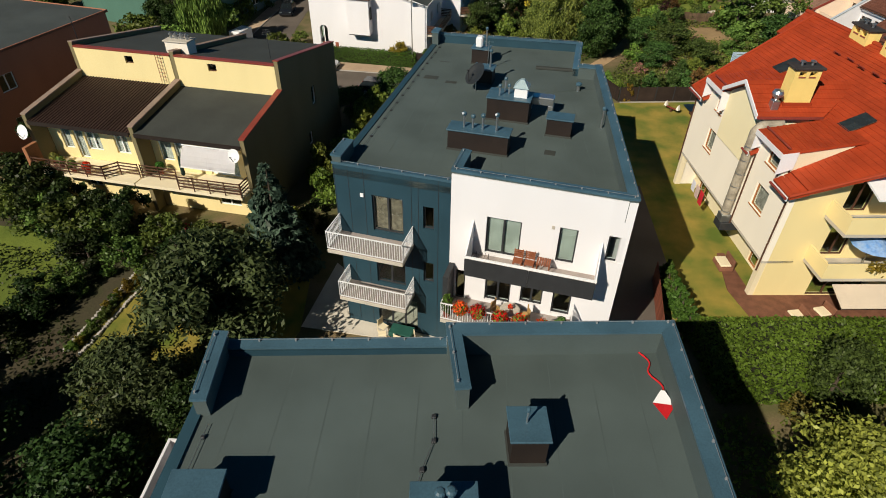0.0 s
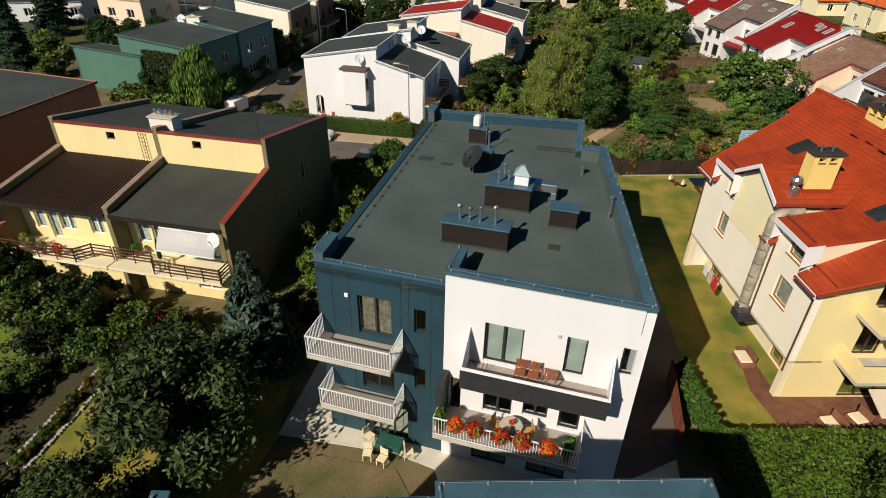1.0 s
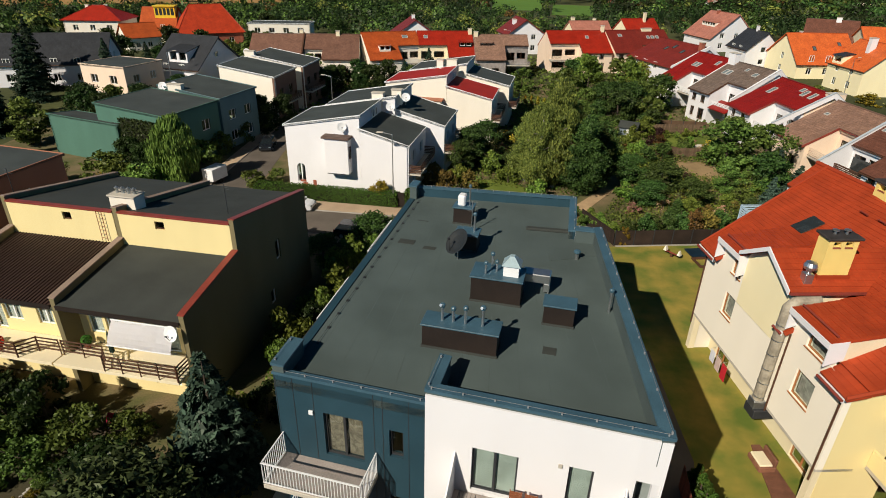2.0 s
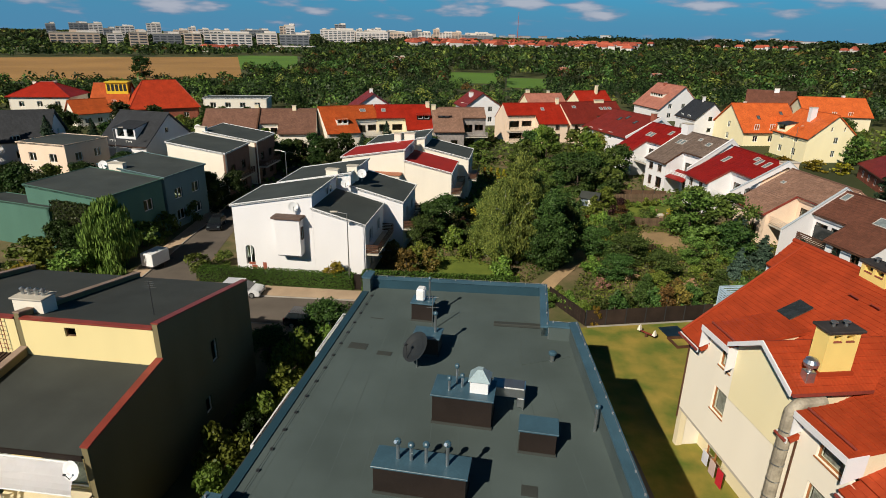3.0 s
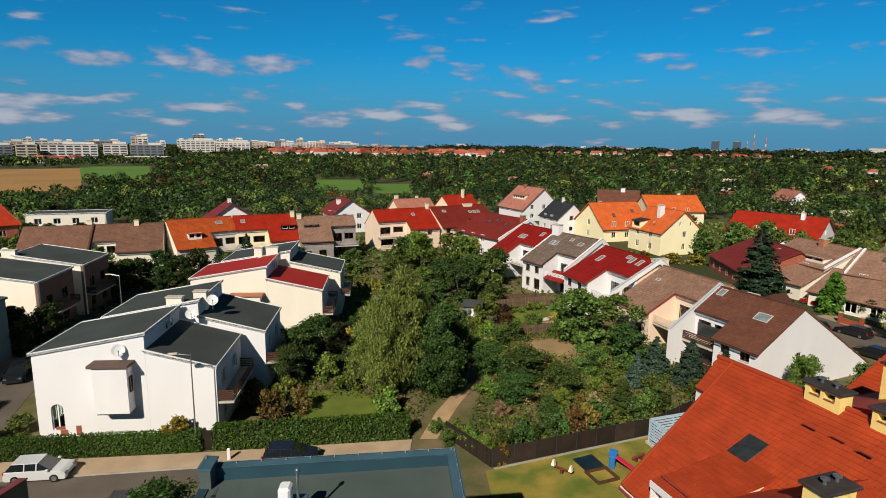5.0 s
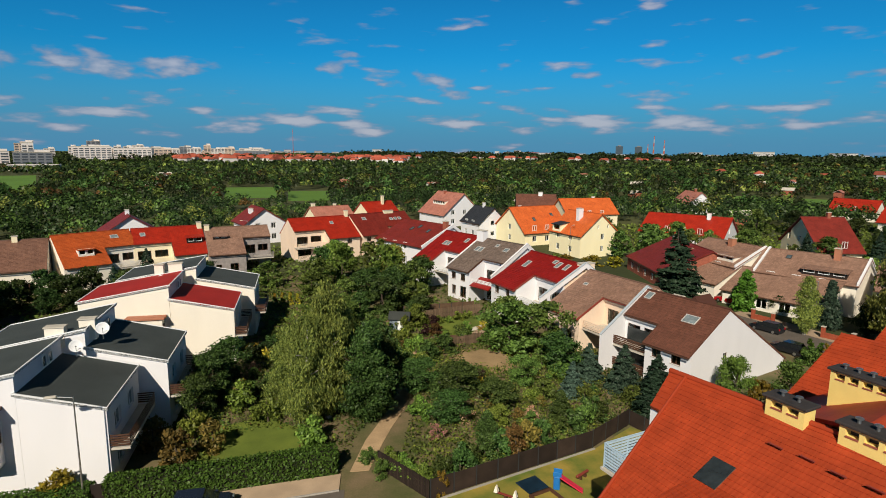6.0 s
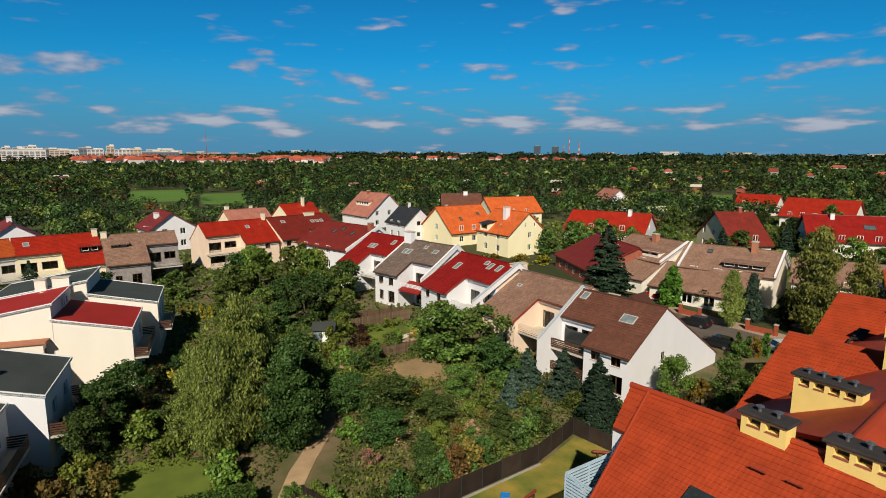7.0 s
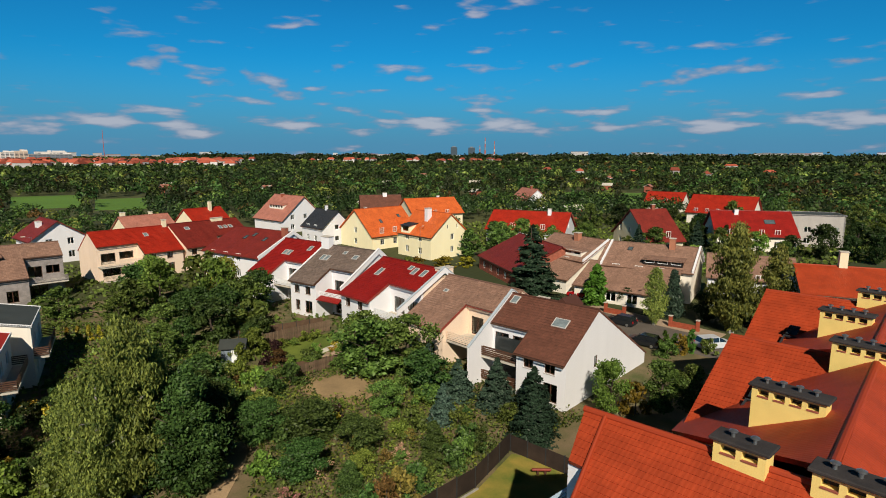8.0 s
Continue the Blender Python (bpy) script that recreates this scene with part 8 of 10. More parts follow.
part("bay_cheek", weld(boxes((8.45, 0.36, 7.9, 8.74, 3.2, 9.6))), M_CREAM, oh)
for (x0, z0), (x1, z1) in (((4.2, 9.2), (6.6, 10.6)), ((6.6, 10.6), (9.0, 9.42))):
    bm = bmesh.new()
    hexa(bm, [(x0, -0.62, z0), (x1, -0.62, z1), (x1, -0.552, z1), (x0, -0.552, z0), (x0, -0.62, z0 + 0.26), (x1, -0.62, z1 + 0.26), (x1, -0.552, z1 + 0.26), (x0, -0.552, z0 + 0.26)])
    part("verge_board", bm, M_WHITE, oh, "white painted verge board")


def cheek(x, z):
    """Triangular side of a dormer between its own roof and the slope below."""
    bm = bmesh.new()
    hexa(bm, [(x, 0.36, 7.9), (x + 0.1, 0.36, 7.9), (x + 0.1, 3.3, 9.4), (x, 3.3, 9.4), (x, 0.36, z - 0.08), (x + 0.1, 0.36, z - 0.08), (x + 0.1, 3.3, z + 0.42), (x, 3.3, z + 0.42)])
    part("dormer_cheek", bm, M_CREAM, oh)


for x0, x1, z in ((1.75, 4.2, 9.25), (9.5, 12.4, 9.12)):
    part("roof", slope_bm((x0 - 0.06, -0.5, z - 0.12), (x1 + 0.06, -0.5, z - 0.12), (x1 + 0.06, 3.9, z + 0.62), (x0 - 0.06, 3.9, z + 0.62), 0.12, course=0.34), T_ORANGE, oh, "orange tiled dormer roof")
    for x in (x0 + 0.02, x1 - 0.12):
        cheek(x, z)
    part("fascia", boxes((x0 - 0.08, -0.56, z - 0.42, x1 + 0.08, -0.505, z - 0.12)), M_WHITE, oh, "white painted dormer fascia")
    for x in (x0 - 0.08, x1 + 0.02):
        bm = bmesh.new()
        hexa(bm, [(x, -0.5, 7.75), (x + 0.06, -0.5, 7.75), (x + 0.06, 0.36, 8.1), (x, 0.36, 8.1), (x, -0.5, z - 0.14), (x + 0.06, -0.5, z - 0.14), (x + 0.06, 0.36, z - 0.02), (x, 0.36, z - 0.02)])
        part("side_board", bm, M_WHITE, oh, "white painted dormer side board")
    part("snow_bar", tube(bmesh.new(), (x0 + 0.1, -0.1, z + 0.12), (x1 - 0.1, -0.1, z + 0.12), 0.05, n=8), M_REDTRIM, oh)
for x0, x1, z in ((-0.35, 1.66, 7.45), (8.7, 9.4, 7.32), (12.5, LD + 0.5, 7.2)):
    part("fascia", boxes((x0, -0.55, z - 0.05, x1, -0.50, z + 0.2)), M_WHITE, oh)
    part("gutter", tube(bmesh.new(), (x0, -0.62, z + 0.12), (x1, -0.62, z + 0.12), 0.07, n=8), M_REDTRIM, oh)
for x in (0.1, 9.42, LD - 0.1):
    part("downpipe", tube(bmesh.new(), (x, -0.07, 2.0), (x, -0.07, 7.4), 0.05, n=8), M_BROWNWOOD, oh, "dark brown downpipe")
# grey wrapped flue up the west front
flue = thing("flue_duct", "grey foil-wrapped flue duct up the cream wall", "flue duct", MD)
bm = bmesh.new()
for a, b in (((9.02, -0.36, 3.0), (9.02, -0.36, 8.65)), ((9.02, -0.36, 8.65), (9.03, -0.05, 9.05)), ((9.03, -0.05, 9.05), (9.03, 1.1, 9.1))):
    tube(bm, a, b, 0.29, n=14)
for c in ((9.02, -0.36, 8.65), (9.03, -0.05, 9.05)):
    bmesh.ops.create_icosphere(bm, subdivisions=2, radius=0.292, matrix=Matrix.Translation(c))
part("pipe", bm, mat("beige foil lagging", (0.40, 0.35, 0.27), 0.5, 0.45, 1.6, 9, 0.6), flue)
for i in range(6):
    z = 3.2 + 0.9 * i
    part("strap", lathe(bmesh.new(), [(0.292, z), (0.305, z), (0.305, z + 0.06), (0.292, z + 0.06)], 16, (9.02, -0.36, 0)), M_STEEL, flue)
part("foot", soften(boxes((8.7, -0.68, 2.5, 9.34, -0.04, 3.0)), 0.03), M_STEEL, flue)
part("base_box", soften(boxes((8.55, -0.66, 1.95, 9.5, 0.9, 2.498)), 0.03), M_DARKMETAL, flue, "dark metal boiler box")


def wide_chimney(label, x, y, w, d, zb, zt, holes=3, turn=0.0, base=None):
    """A yellow chimney block with flue openings under a tarred cap."""
    t = thing("chimney", label, "chimney", (base or MD) @ Matrix.Translation((x, y, 0)) @ Matrix.Rotation(turn, 4, "Z"))
    n = holes
    gap = (w - 0.3) / n
    hs = [(0.15 + gap * i + 0.1, 0.15 + gap * (i + 1) - 0.1, zt - 0.42, zt - 0.12) for i in range(n)]
    part("chimney_body", wall_bm(w, [(0, zt), (w, zt)], hs, d, zb), M_STUCCOY, t, "yellow rendered chimney body", Matrix.Translation((-w / 2, -d / 2, 0)))
    part("lining", boxes((-w / 2 + 0.1, -0.03, zt - 0.45, w / 2 - 0.1, 0.03, zt - 0.05)), M_CHCAP, t)
    for h in hs:
        part("flue_sill", boxes((h[0] - w / 2, -d / 2 - 0.03, zt - 0.46, h[1] - w / 2, -d / 2 + 0.06, zt - 0.405)), M_BRICKRED, t)
    part("cap", soften(boxes((-w / 2 - 0.14, -d / 2 - 0.14, zt + 0.002, w / 2 + 0.14, d / 2 + 0.14, zt + 0.13)), 0.03), M_CHCAP, t)
    part("flashing", boxes((-w / 2 - 0.1, -d / 2 - 0.1, zb, w / 2 + 0.1, d / 2 + 0.1, zb + 0.75)), T_ORANGE, t)
    for i in range(n):
        bx = -w / 2 + 0.15 + gap * (i + 0.5)
        part("vent", lathe(bmesh.new(), [(0.07, zt + 0.13), (0.07, zt + 0.3), (0.16, zt + 0.32), (0.16, zt + 0.36), (0.02, zt + 0.42)], 10, (bx, 0, 0)), M_STEEL, t)
    return t


wide_chimney("yellow chimney with a tarred cap on the ridge", 2.8, 8.3, 1.75, 0.8, 10.9, 12.75, 2)
wide_chimney("broad yellow chimney with two steel pots", 6.2, 8.45, 2.4, 0.8, 10.9, 12.75, 3)
wide_chimney("broad yellow chimney with four flues", 2.15, 15.6, 2.95, 0.85, 8.6, 12.35, 4)
wide_chimney("square yellow chimney with steel cowls on the bay roof", 7.9, 1.9, 1.5, 0.85, 9.4, 12.05, 2, math.pi / 2)
# cross roofs between the wings
for k in range(2):
    part("roof", slope_bm((-3.3, 16.2, 8.2), (-3.9, 20.5, 8.0), (3.8, 23.3, 12.15), (5.3, 9.6, 12.15), 0.2, course=0.34), T_ORANGE, oh, "orange tiled cross roof", Matrix.Translation((-2.0 * k, 16.2 * k, -0.02 * k)))
    part("roof", slope_bm((12.6, 20.0, 8.2), (12.6, 14.0, 8.2), (5.3, 9.6, 12.15), (3.8, 23.3, 12.15), 0.2, course=0.34), T_ORANGE, oh, "orange tiled cross roof", Matrix.Translation((-2.0 * k, 16.2 * k, -0.02 * k)))
    part("ridge", tube(bmesh.new(), (5.3, 8.6, 12.17), (3.8, 23.4, 12.17), 0.22, n=12), T_ORANGE, oh, "rounded orange ridge tiles", Matrix.Translation((-2.0 * k, 16.2 * k, 0)))
    bm = bmesh.new()
    hexa(bm, [(-3.2, 16.25, 7.5), (2.6, 11.8, 8.0), (2.7, 12.0, 8.0), (-3.1, 16.45, 7.5), (-3.2, 16.25, 8.12), (2.6, 11.8, 10.78), (2.7, 12.0, 10.78), (-3.1, 16.45, 8.12)])
    part("wall", bm, M_STUCCOY, oh, m=Matrix.Translation((-2.0 * k, 16.2 * k, -0.02 * k)))
cowlt = thing("roof_cowl", "round shiny turbine cowl on a steel base", "vent cowl", MD @ Matrix.Translation((8.45, 0.5, 10.0)))
part("base", soften(boxes((-0.22, -0.22, -0.3, 0.22, 0.22, 0.35)), 0.03), M_STEEL, cowlt)
part("turbine", lathe(bmesh.new(), [(0.12, 0.35), (0.14, 0.5), (0.3, 0.6), (0.33, 0.75), (0.25, 0.92), (0.05, 1.0)], 16), M_STEEL, cowlt)


M_DARKPANE = mat("dark skylight glass", (0.030, 0.038, 0.042), 0.08, 0.3, 1.5, 6, 0.0, spec=0.8)


def roof_window(x, y, z, w, h, tilt, label, base=None):
    t = thing("roof_window", label, "skylight", (base or MD) @ Matrix.Translation((x, y, z)) @ Matrix.Rotation(-math.pi / 2, 4, "Z") @ Matrix.Rotation(0, 4, "X"))
    t.matrix_basis = (base or MD) @ Matrix.Translation((x, y, z)) @ Matrix.Rotation(tilt, 4, "X")
    bm = ring_bm(w, h, 0.1, 0.14)
    part("frame", bm, M_DARKMETAL, t, "dark grey skylight frame", Matrix.Translation((-w / 2, -h / 2, 0)) @ Matrix.Rotation(math.pi / 2, 4, "X") @ Matrix.Translation((0, -0.14, 0)))
    part("pane", boxes((-w / 2 + 0.09, -h / 2 + 0.09, 0.05, w / 2 - 0.09, h / 2 - 0.09, 0.065)), M_DARKPANE, t)
    part("lining", boxes((-w / 2 + 0.1, -h / 2 + 0.1, 0.004, w / 2 - 0.1, h / 2 - 0.1, 0.016)), M_ASPH, t)
    return t


SL = math.atan((12.1 - 7.6) / 8.8)
sl_z = lambda y: 7.68 + (y + 0.45) * (12.1 - 7.68) / 8.6 + 0.03
roof_window(2.3, 4.3, sl_z(4.3), 1.25, 1.6, SL, "dark framed roof window in the orange tiles")
roof_window(10.6, 4.2, sl_z(4.2) - 0.15, 1.25, 1.7, SL, "dark framed roof window in the orange tiles")
# snow hooks in a line below the ridge
for i in range(7):
    y = 6.6 + 0.02 * i
    t = thing("snow_hook", "small dark red snow hook on the roof tiles", "snow hook", MD @ Matrix.Translation((3.4 + 1.25 * i, y + 0.12 * (i % 2), sl_z(y))) @ Matrix.Rotation(SL, 4, "X"), "snow hooks")
    part("bracket", boxes((-0.28, -0.04, 0.0, 0.28, 0.04, 0.05)), M_REDTRIM, t)
    part("bar", tube(bmesh.new(), (-0.32, -0.06, 0.12), (0.32, -0.06, 0.12), 0.02, n=6), M_REDTRIM, t)
    for x in (-0.22, 0.22):
        part("arm", boxes((x - 0.02, -0.07, 0.04, x + 0.02, 0.0, 0.14)), M_REDTRIM, t)
# balconies on the south end
for z, lab in ((3.0, "yellow walled balcony with a blue parasol"), (6.0, "yellow walled balcony under the gable")):
    t = thing("balcony", lab, "balcony", MD @ Matrix.Translation((LD, 0, 0)))
    part("slab", boxes((0.02, 2.4, z - 0.2, 1.9, 9.6, z)), M_CONC, t)
    part("front", boxes((1.75, 2.4, z + 0.002, 1.9, 9.6, z + 0.95)), M_YELLOW, t)
    for y in (2.4, 9.46):
        part("side", boxes((0.02, y, z + 0.002, 1.745, y + 0.14, z + 0.95)), M_YELLOW, t)
    part("handrail", tube(bmesh.new(), (1.83, 2.4, z + 1.05), (1.83, 9.6, z + 1.05), 0.025), M_STEEL, t)
t = thing("canopy", "white sheet canopy roof over the upper balcony", "canopy", MD @ Matrix.Translation((LD, 0, 0)))
bm = bmesh.new()
hexa(bm, [(0.0, 3.0, 8.8), (2.2, 3.0, 8.2), (2.2, 8.5, 8.2), (0.0, 8.5, 8.8), (0.0, 3.0, 8.9), (2.2, 3.0, 8.3), (2.2, 8.5, 8.3), (0.0, 8.5, 8.9)])
part("sheet", bm, M_WHITEMETAL, t)
t = thing("awning", "beige awning pulled out over the deck", "awning", MD @ Matrix.Translation((LD, 0, 0)))
bm = bmesh.new()
hexa(bm, [(1.9, 3.2, 2.55), (3.3, 3.2, 2.0), (3.3, 7.6, 2.0), (1.9, 7.6, 2.55), (1.9, 3.2, 2.6), (3.3, 3.2, 2.05), (3.3, 7.6, 2.05), (1.9, 7.6, 2.6)])
part("cloth", bm, mat("beige awning cloth", (0.62, 0.52, 0.40), 0.85, 0.1, 1.0, 30, 0.1), t)
pb = thing("parasol", "open blue patterned parasol on the balcony", "parasol", MD @ Matrix.Translation((LD + 1.1, 5.0, 3.0)))
part("canopy", lathe(bmesh.new(), [(1.15, 1.75), (1.1, 1.8), (0.6, 2.05), (0.05, 2.25)], 12), mat("blue parasol cloth", (0.10, 0.25, 0.55), 0.8, 0.6, 2.5, 8, 0.1, tint2=(0.30, 0.42, 0.60)), pb)
part("pole", tube(bmesh.new(), (0, 0, 0), (0, 0, 2.2), 0.025), M_STEEL, pb)
rng = np.random.default_rng(9)
for z, y0, y1 in ((3.95, 4.6, 9.0),):
    t = thing("flower_box", "yellowish trailing plants along the balcony wall", "flower box", MD @ Matrix.Translation((LD + 1.95, 0, z)))
    p = np.stack([rng.normal(0.1, 0.1, 500), rng.uniform(y0, y1, 500), rng.normal(-0.1, 0.18, 500)], 1)
    o = new("leaves", card_mesh("leaves", p, np.full(500, 0.11), rng.normal(size=(500, 3)), rng, L_YELLOW))
    o.parent = t
# deck with wicker seats
slab("deck", [tuple((MD @ Vector(p))[:2]) for p in ((9.5, -0.2, 0), (13.2, -1.0, 0), (18.6, -0.2, 0), (19.2, 8.5, 0), (LD, 8.5, 0), (LD, 0.3, 0), (9.5, 0.3, 0))], 0.12, M_DECK, "red-brown timber deck beside the cream house", "deck", 0.1)
for i, (x, y, w, d, a) in enumerate(((16.6, 2.0, 2.4, 0.9, 0.1), (15.6, 3.6, 0.9, 0.9, 0.2), (17.3, 5.2, 1.0, 0.9, -0.3), (10.9, -0.4, 1.2, 0.9, 0.0))):
    t = thing("wicker_sofa", "brown wicker seat with pale cushions on the deck", "sofa", MD @ Matrix.Translation((x, y, 0.125)) @ Matrix.Rotation(a, 4, "Z"), "deck seats")
    part("base", soften(boxes((-w / 2, -d / 2, 0, w / 2, d / 2, 0.3)), 0.03), M_DECK, t)
    part("backrest", soften(boxes((-w / 2, d / 2 - 0.14, 0.302, w / 2, d / 2, 0.8)), 0.03), M_DECK, t)
    part("cushion", soften(boxes((-w / 2 + 0.08, -d / 2 + 0.04, 0.304, w / 2 - 0.08, d / 2 - 0.16, 0.44)), 0.04), M_CREAM, t)
# washing on the west wall
for i, c in enumerate(((0.7, 0.7, 0.75), (0.6, 0.45, 0.4), (0.55, 0.02, 0.03))):
    t = thing("garment", "washing hung on a line by the cream wall", "washing", MD @ Matrix.Translation((3.6 + 0.75 * i, -0.28, 1.0)), "washing on the line")
    part("cloth", soften(boxes((0, 0, 0.55 - 0.12 * i, 0.55, 0.03, 1.35)), 0.01), mat("cloth %d" % i, c, 0.9, 0.15, 2.0, 30, 0.2), t)
    part("line_hook", tube(bmesh.new(), (0.02, 0.01, 1.35), (0.02, 0.28, 1.4), 0.01, n=5), M_STEEL, t)
# the same house goes on to the east
to_w = lambda x, y: tuple((MD @ Vector((x, y, 0)))[:2])
for k, (ya, yb) in enumerate(((24.3, 25.6), (39.0, 41.0))):
    gable_house("further wing of the house with an orange tiled roof", to_w(-3.4 - 2.9 * k, ya), to_w(15.5, yb), 12.0, (8.0, 8.3), (7.6, 8.3), M_IVORY, T_ORANGE, {"A": W2(14, 3)}, course=0.34, name="apartment_house")
roof_window(-0.6, 20.2, 10.2, 0.9, 1.3, math.atan(3.7 / 7.6), "small roof window in the orange tiles")
roof_window(-3.2, 34.6, 10.0, 0.9, 1.2, math.atan(3.7 / 7.6), "small roof window in the orange tiles")
wide_chimney("broad yellow chimney on the further orange wing", 3.2, 23.6, 2.8, 0.85, 10.4, 12.9, 4)
wide_chimney("broad yellow chimney on the last orange wing", 0.4, 32.6, 2.9, 0.85, 8.8, 12.4, 4)
wide_chimney("yellow chimney on the last orange ridge", 0.8, 39.4, 2.4, 0.8, 10.2, 12.7, 3)
gable_house("orange tiled row house with a brick chimney", to_w(-13.4, 70.4), to_w(-2.0, 75.5), 9.2, (7.0, 7.0), (7.0, 7.0), M_IVORY, T_ORANGE, {"A": W2(12, 2)}, [(5.0, 0.0, 0.9, 0.9, 1.8, M_CREAM)])
# pale blue balcony railing on the north gable
t = thing("balcony", "small balcony with a pale blue slatted railing", "balcony", MD)
M_PALEMETAL = mat("pale blue painted metal", (0.45, 0.58, 0.68), 0.45, 0.1, 1.0, 20, 0.03)
part("slab", boxes((-3.3, 3.2, 7.75, -0.02, 6.6, 7.9)), M_CONC, t)
for a, b in (((-3.2, 6.5), (-3.2, 3.3)), ((-3.2, 3.3), (-0.1, 3.3))):
    q, L = along(a, b, 7.9)
    full_railing(t, M_PALEMETAL, q, L, 1.3, flat=True, rails=7)

# ---- vehicles ----
def car(label, at, yaw, paint, L=4.15, W=1.72, H=1.44, estate=False):
    """A parked hatchback or estate: body, glasshouse, wheels, lamps."""
    t = thing("car", label, "car", Matrix.Translation((*at, 0.0)) @ Matrix.Rotation(yaw, 4, "Z"), "parked cars")
    h = W / 2
    side = [(-L / 2, 0.32), (-L / 2 + 0.02, 0.72), (-L / 2 + 0.12, 0.92), (L * 0.20, 0.94), (L * 0.42, 0.80), (L / 2 - 0.03, 0.62), (L / 2, 0.34), (L / 2 - 0.1, 0.2), (-L / 2 + 0.1, 0.2)]
    bm = bmesh.new()
    a = [bm.verts.new((x, -h + (0.04 if z > 0.8 else 0), z)) for x, z in side]
    b = [bm.verts.new((x, h - (0.04 if z > 0.8 else 0), z)) for x, z in side]
    n = len(side)
    bm.faces.new(a)
    bm.faces.new(b[::-1])
    for i in range(n):
        j = (i + 1) % n
        bm.faces.new((a[j], a[i], b[i], b[j]))
    bmesh.ops.bevel(bm, geom=bm.edges[:], offset=0.05, segments=2, affect="EDGES")
    bmesh.ops.recalc_face_normals(bm, faces=bm.faces)
    body = part("body", bm, paint, t)
    rear = -L / 2 + (0.06 if estate else 0.12)
    top0, top1 = (-L / 2 + 0.3 if estate else -L / 2 + 0.55), L * 0.05
    bm = bmesh.new()
    hexa(bm, [(rear, -h + 0.07, 0.90), (L * 0.27, -h + 0.07, 0.90), (L * 0.27, h - 0.07, 0.90), (rear, h - 0.07, 0.90), (top0, -h + 0.22, H - 0.05), (top1, -h + 0.22, H - 0.05), (top1, h - 0.22, H - 0.05), (top0, h - 0.22, H - 0.05)])
    bmesh.ops.bevel(bm, geom=bm.edges[:], offset=0.03, segments=1, affect="EDGES")
    part("glasshouse", bm, mat("dark car glass", (0.012, 0.016, 0.018), 0.06, 0.1, 1.0, 5, 0.0, spec=0.9), t)
    part("roof_panel", soften(boxes((top0 - 0.04, -h + 0.18, H - 0.055, top1 + 0.04, h - 0.18, H)), 0.025), paint, t)
    for s in (-1, 1):
        for x in (-L * 0.16, L * 0.03):
            bm = bmesh.new()
            hexa(bm, [(x - 0.035, s * (h - 0.075) - 0.012, 0.9), (x + 0.035, s * (h - 0.075) - 0.012, 0.9), (x + 0.035, s * (h - 0.075) + 0.012, 0.9), (x - 0.035, s * (h - 0.075) + 0.012, 0.9), (x - 0.035, s * (h - 0.215) - 0.012, H - 0.05), (x + 0.035, s * (h - 0.215) - 0.012, H - 0.05), (x + 0.035, s * (h - 0.215) + 0.012, H - 0.05), (x - 0.035, s * (h - 0.215) + 0.012, H - 0.05)])
            part("pillar", bm, paint, t)
        for x in (-L * 0.305, L * 0.305):
            w = part("wheel", lathe(bmesh.new(), [(0.2, -0.1), (0.3, -0.1), (0.31, 0.0), (0.3, 0.1), (0.2, 0.1)], 18), M_BLACK, t, m=Matrix.Translation((x, s * (h - 0.09), 0.31)) @ Matrix.Rotation(math.pi / 2, 4, "X"))
            part("rim", lathe(bmesh.new(), [(0.05, -0.105), (0.19, -0.11), (0.19, 0.11), (0.05, 0.105)], 14), M_STEEL, w)
        part("headlight", soften(boxes((L / 2 - 0.16, s * (h - 0.24) - 0.16, 0.58, L / 2 - 0.02, s * (h - 0.24) + 0.16, 0.72)), 0.03), MATS["roof glass"], t)
        part("tail_light", soften(boxes((-L / 2 - 0.01, s * (h - 0.16) - 0.1, 0.62, -L / 2 + 0.1, s * (h - 0.16) + 0.1, 0.88)), 0.02), mat("red lamp glass", (0.35, 0.01, 0.01), 0.2, 0.1), t)
        part("mirror", soften(boxes((L * 0.19, s * (h + 0.06) - 0.07, 0.92, L * 0.24, s * (h + 0.06) + 0.07, 1.04)), 0.02), paint, t)
    part("bumper_bar", boxes((L / 2 - 0.06, -0.5, 0.3, L / 2 + 0.015, 0.5, 0.42)), M_BLACK, body)
    return t


SILVER = mat("silver car paint", (0.60, 0.61, 0.63), 0.28, 0.05, 0.5, 60, 0.0, metal=0.1, spec=0.6)
DARKPAINT = mat("black car paint", (0.012, 0.014, 0.018), 0.15, 0.05, 0.5, 60, 0.0, spec=0.7)
NAVY = mat("dark blue car paint", (0.014, 0.020, 0.035), 0.18, 0.05, 0.5, 60, 0.0, spec=0.7)
REDPAINT = mat("red car paint", (0.40, 0.012, 0.015), 0.2, 0.05, 0.5, 60, 0.0, spec=0.7)
RY = math.atan2(-0.45, 2.55)
car("silver hatchback parked beside the hedge", (-14.85, 69.0), RY + 0.06, SILVER)
car("black car parked half under a bush", (-7.2, 62.6), RY, DARKPAINT)
car("dark car parked in the shade by a hedge", (2.6, 66.9), RY, NAVY)
car("dark car parked facing down the side street", (-24.1, 89.6), -1.45, DARKPAINT)
car("black car parked on the far street", (73.9, 81.6), 1.75, DARKPAINT)
car("dark blue car parked on the far street", (70.6, 84.8), 1.75, NAVY)
car("black car parked by the white gable", (68.6, 74.6), 1.75, DARKPAINT)
car("silver estate car parked on the far street", (74.4, 68.8), -0.5, SILVER, 4.5, 1.75, 1.5, True)
car("red car parked under a carport", (81.6, 94.6), 1.7, REDPAINT)
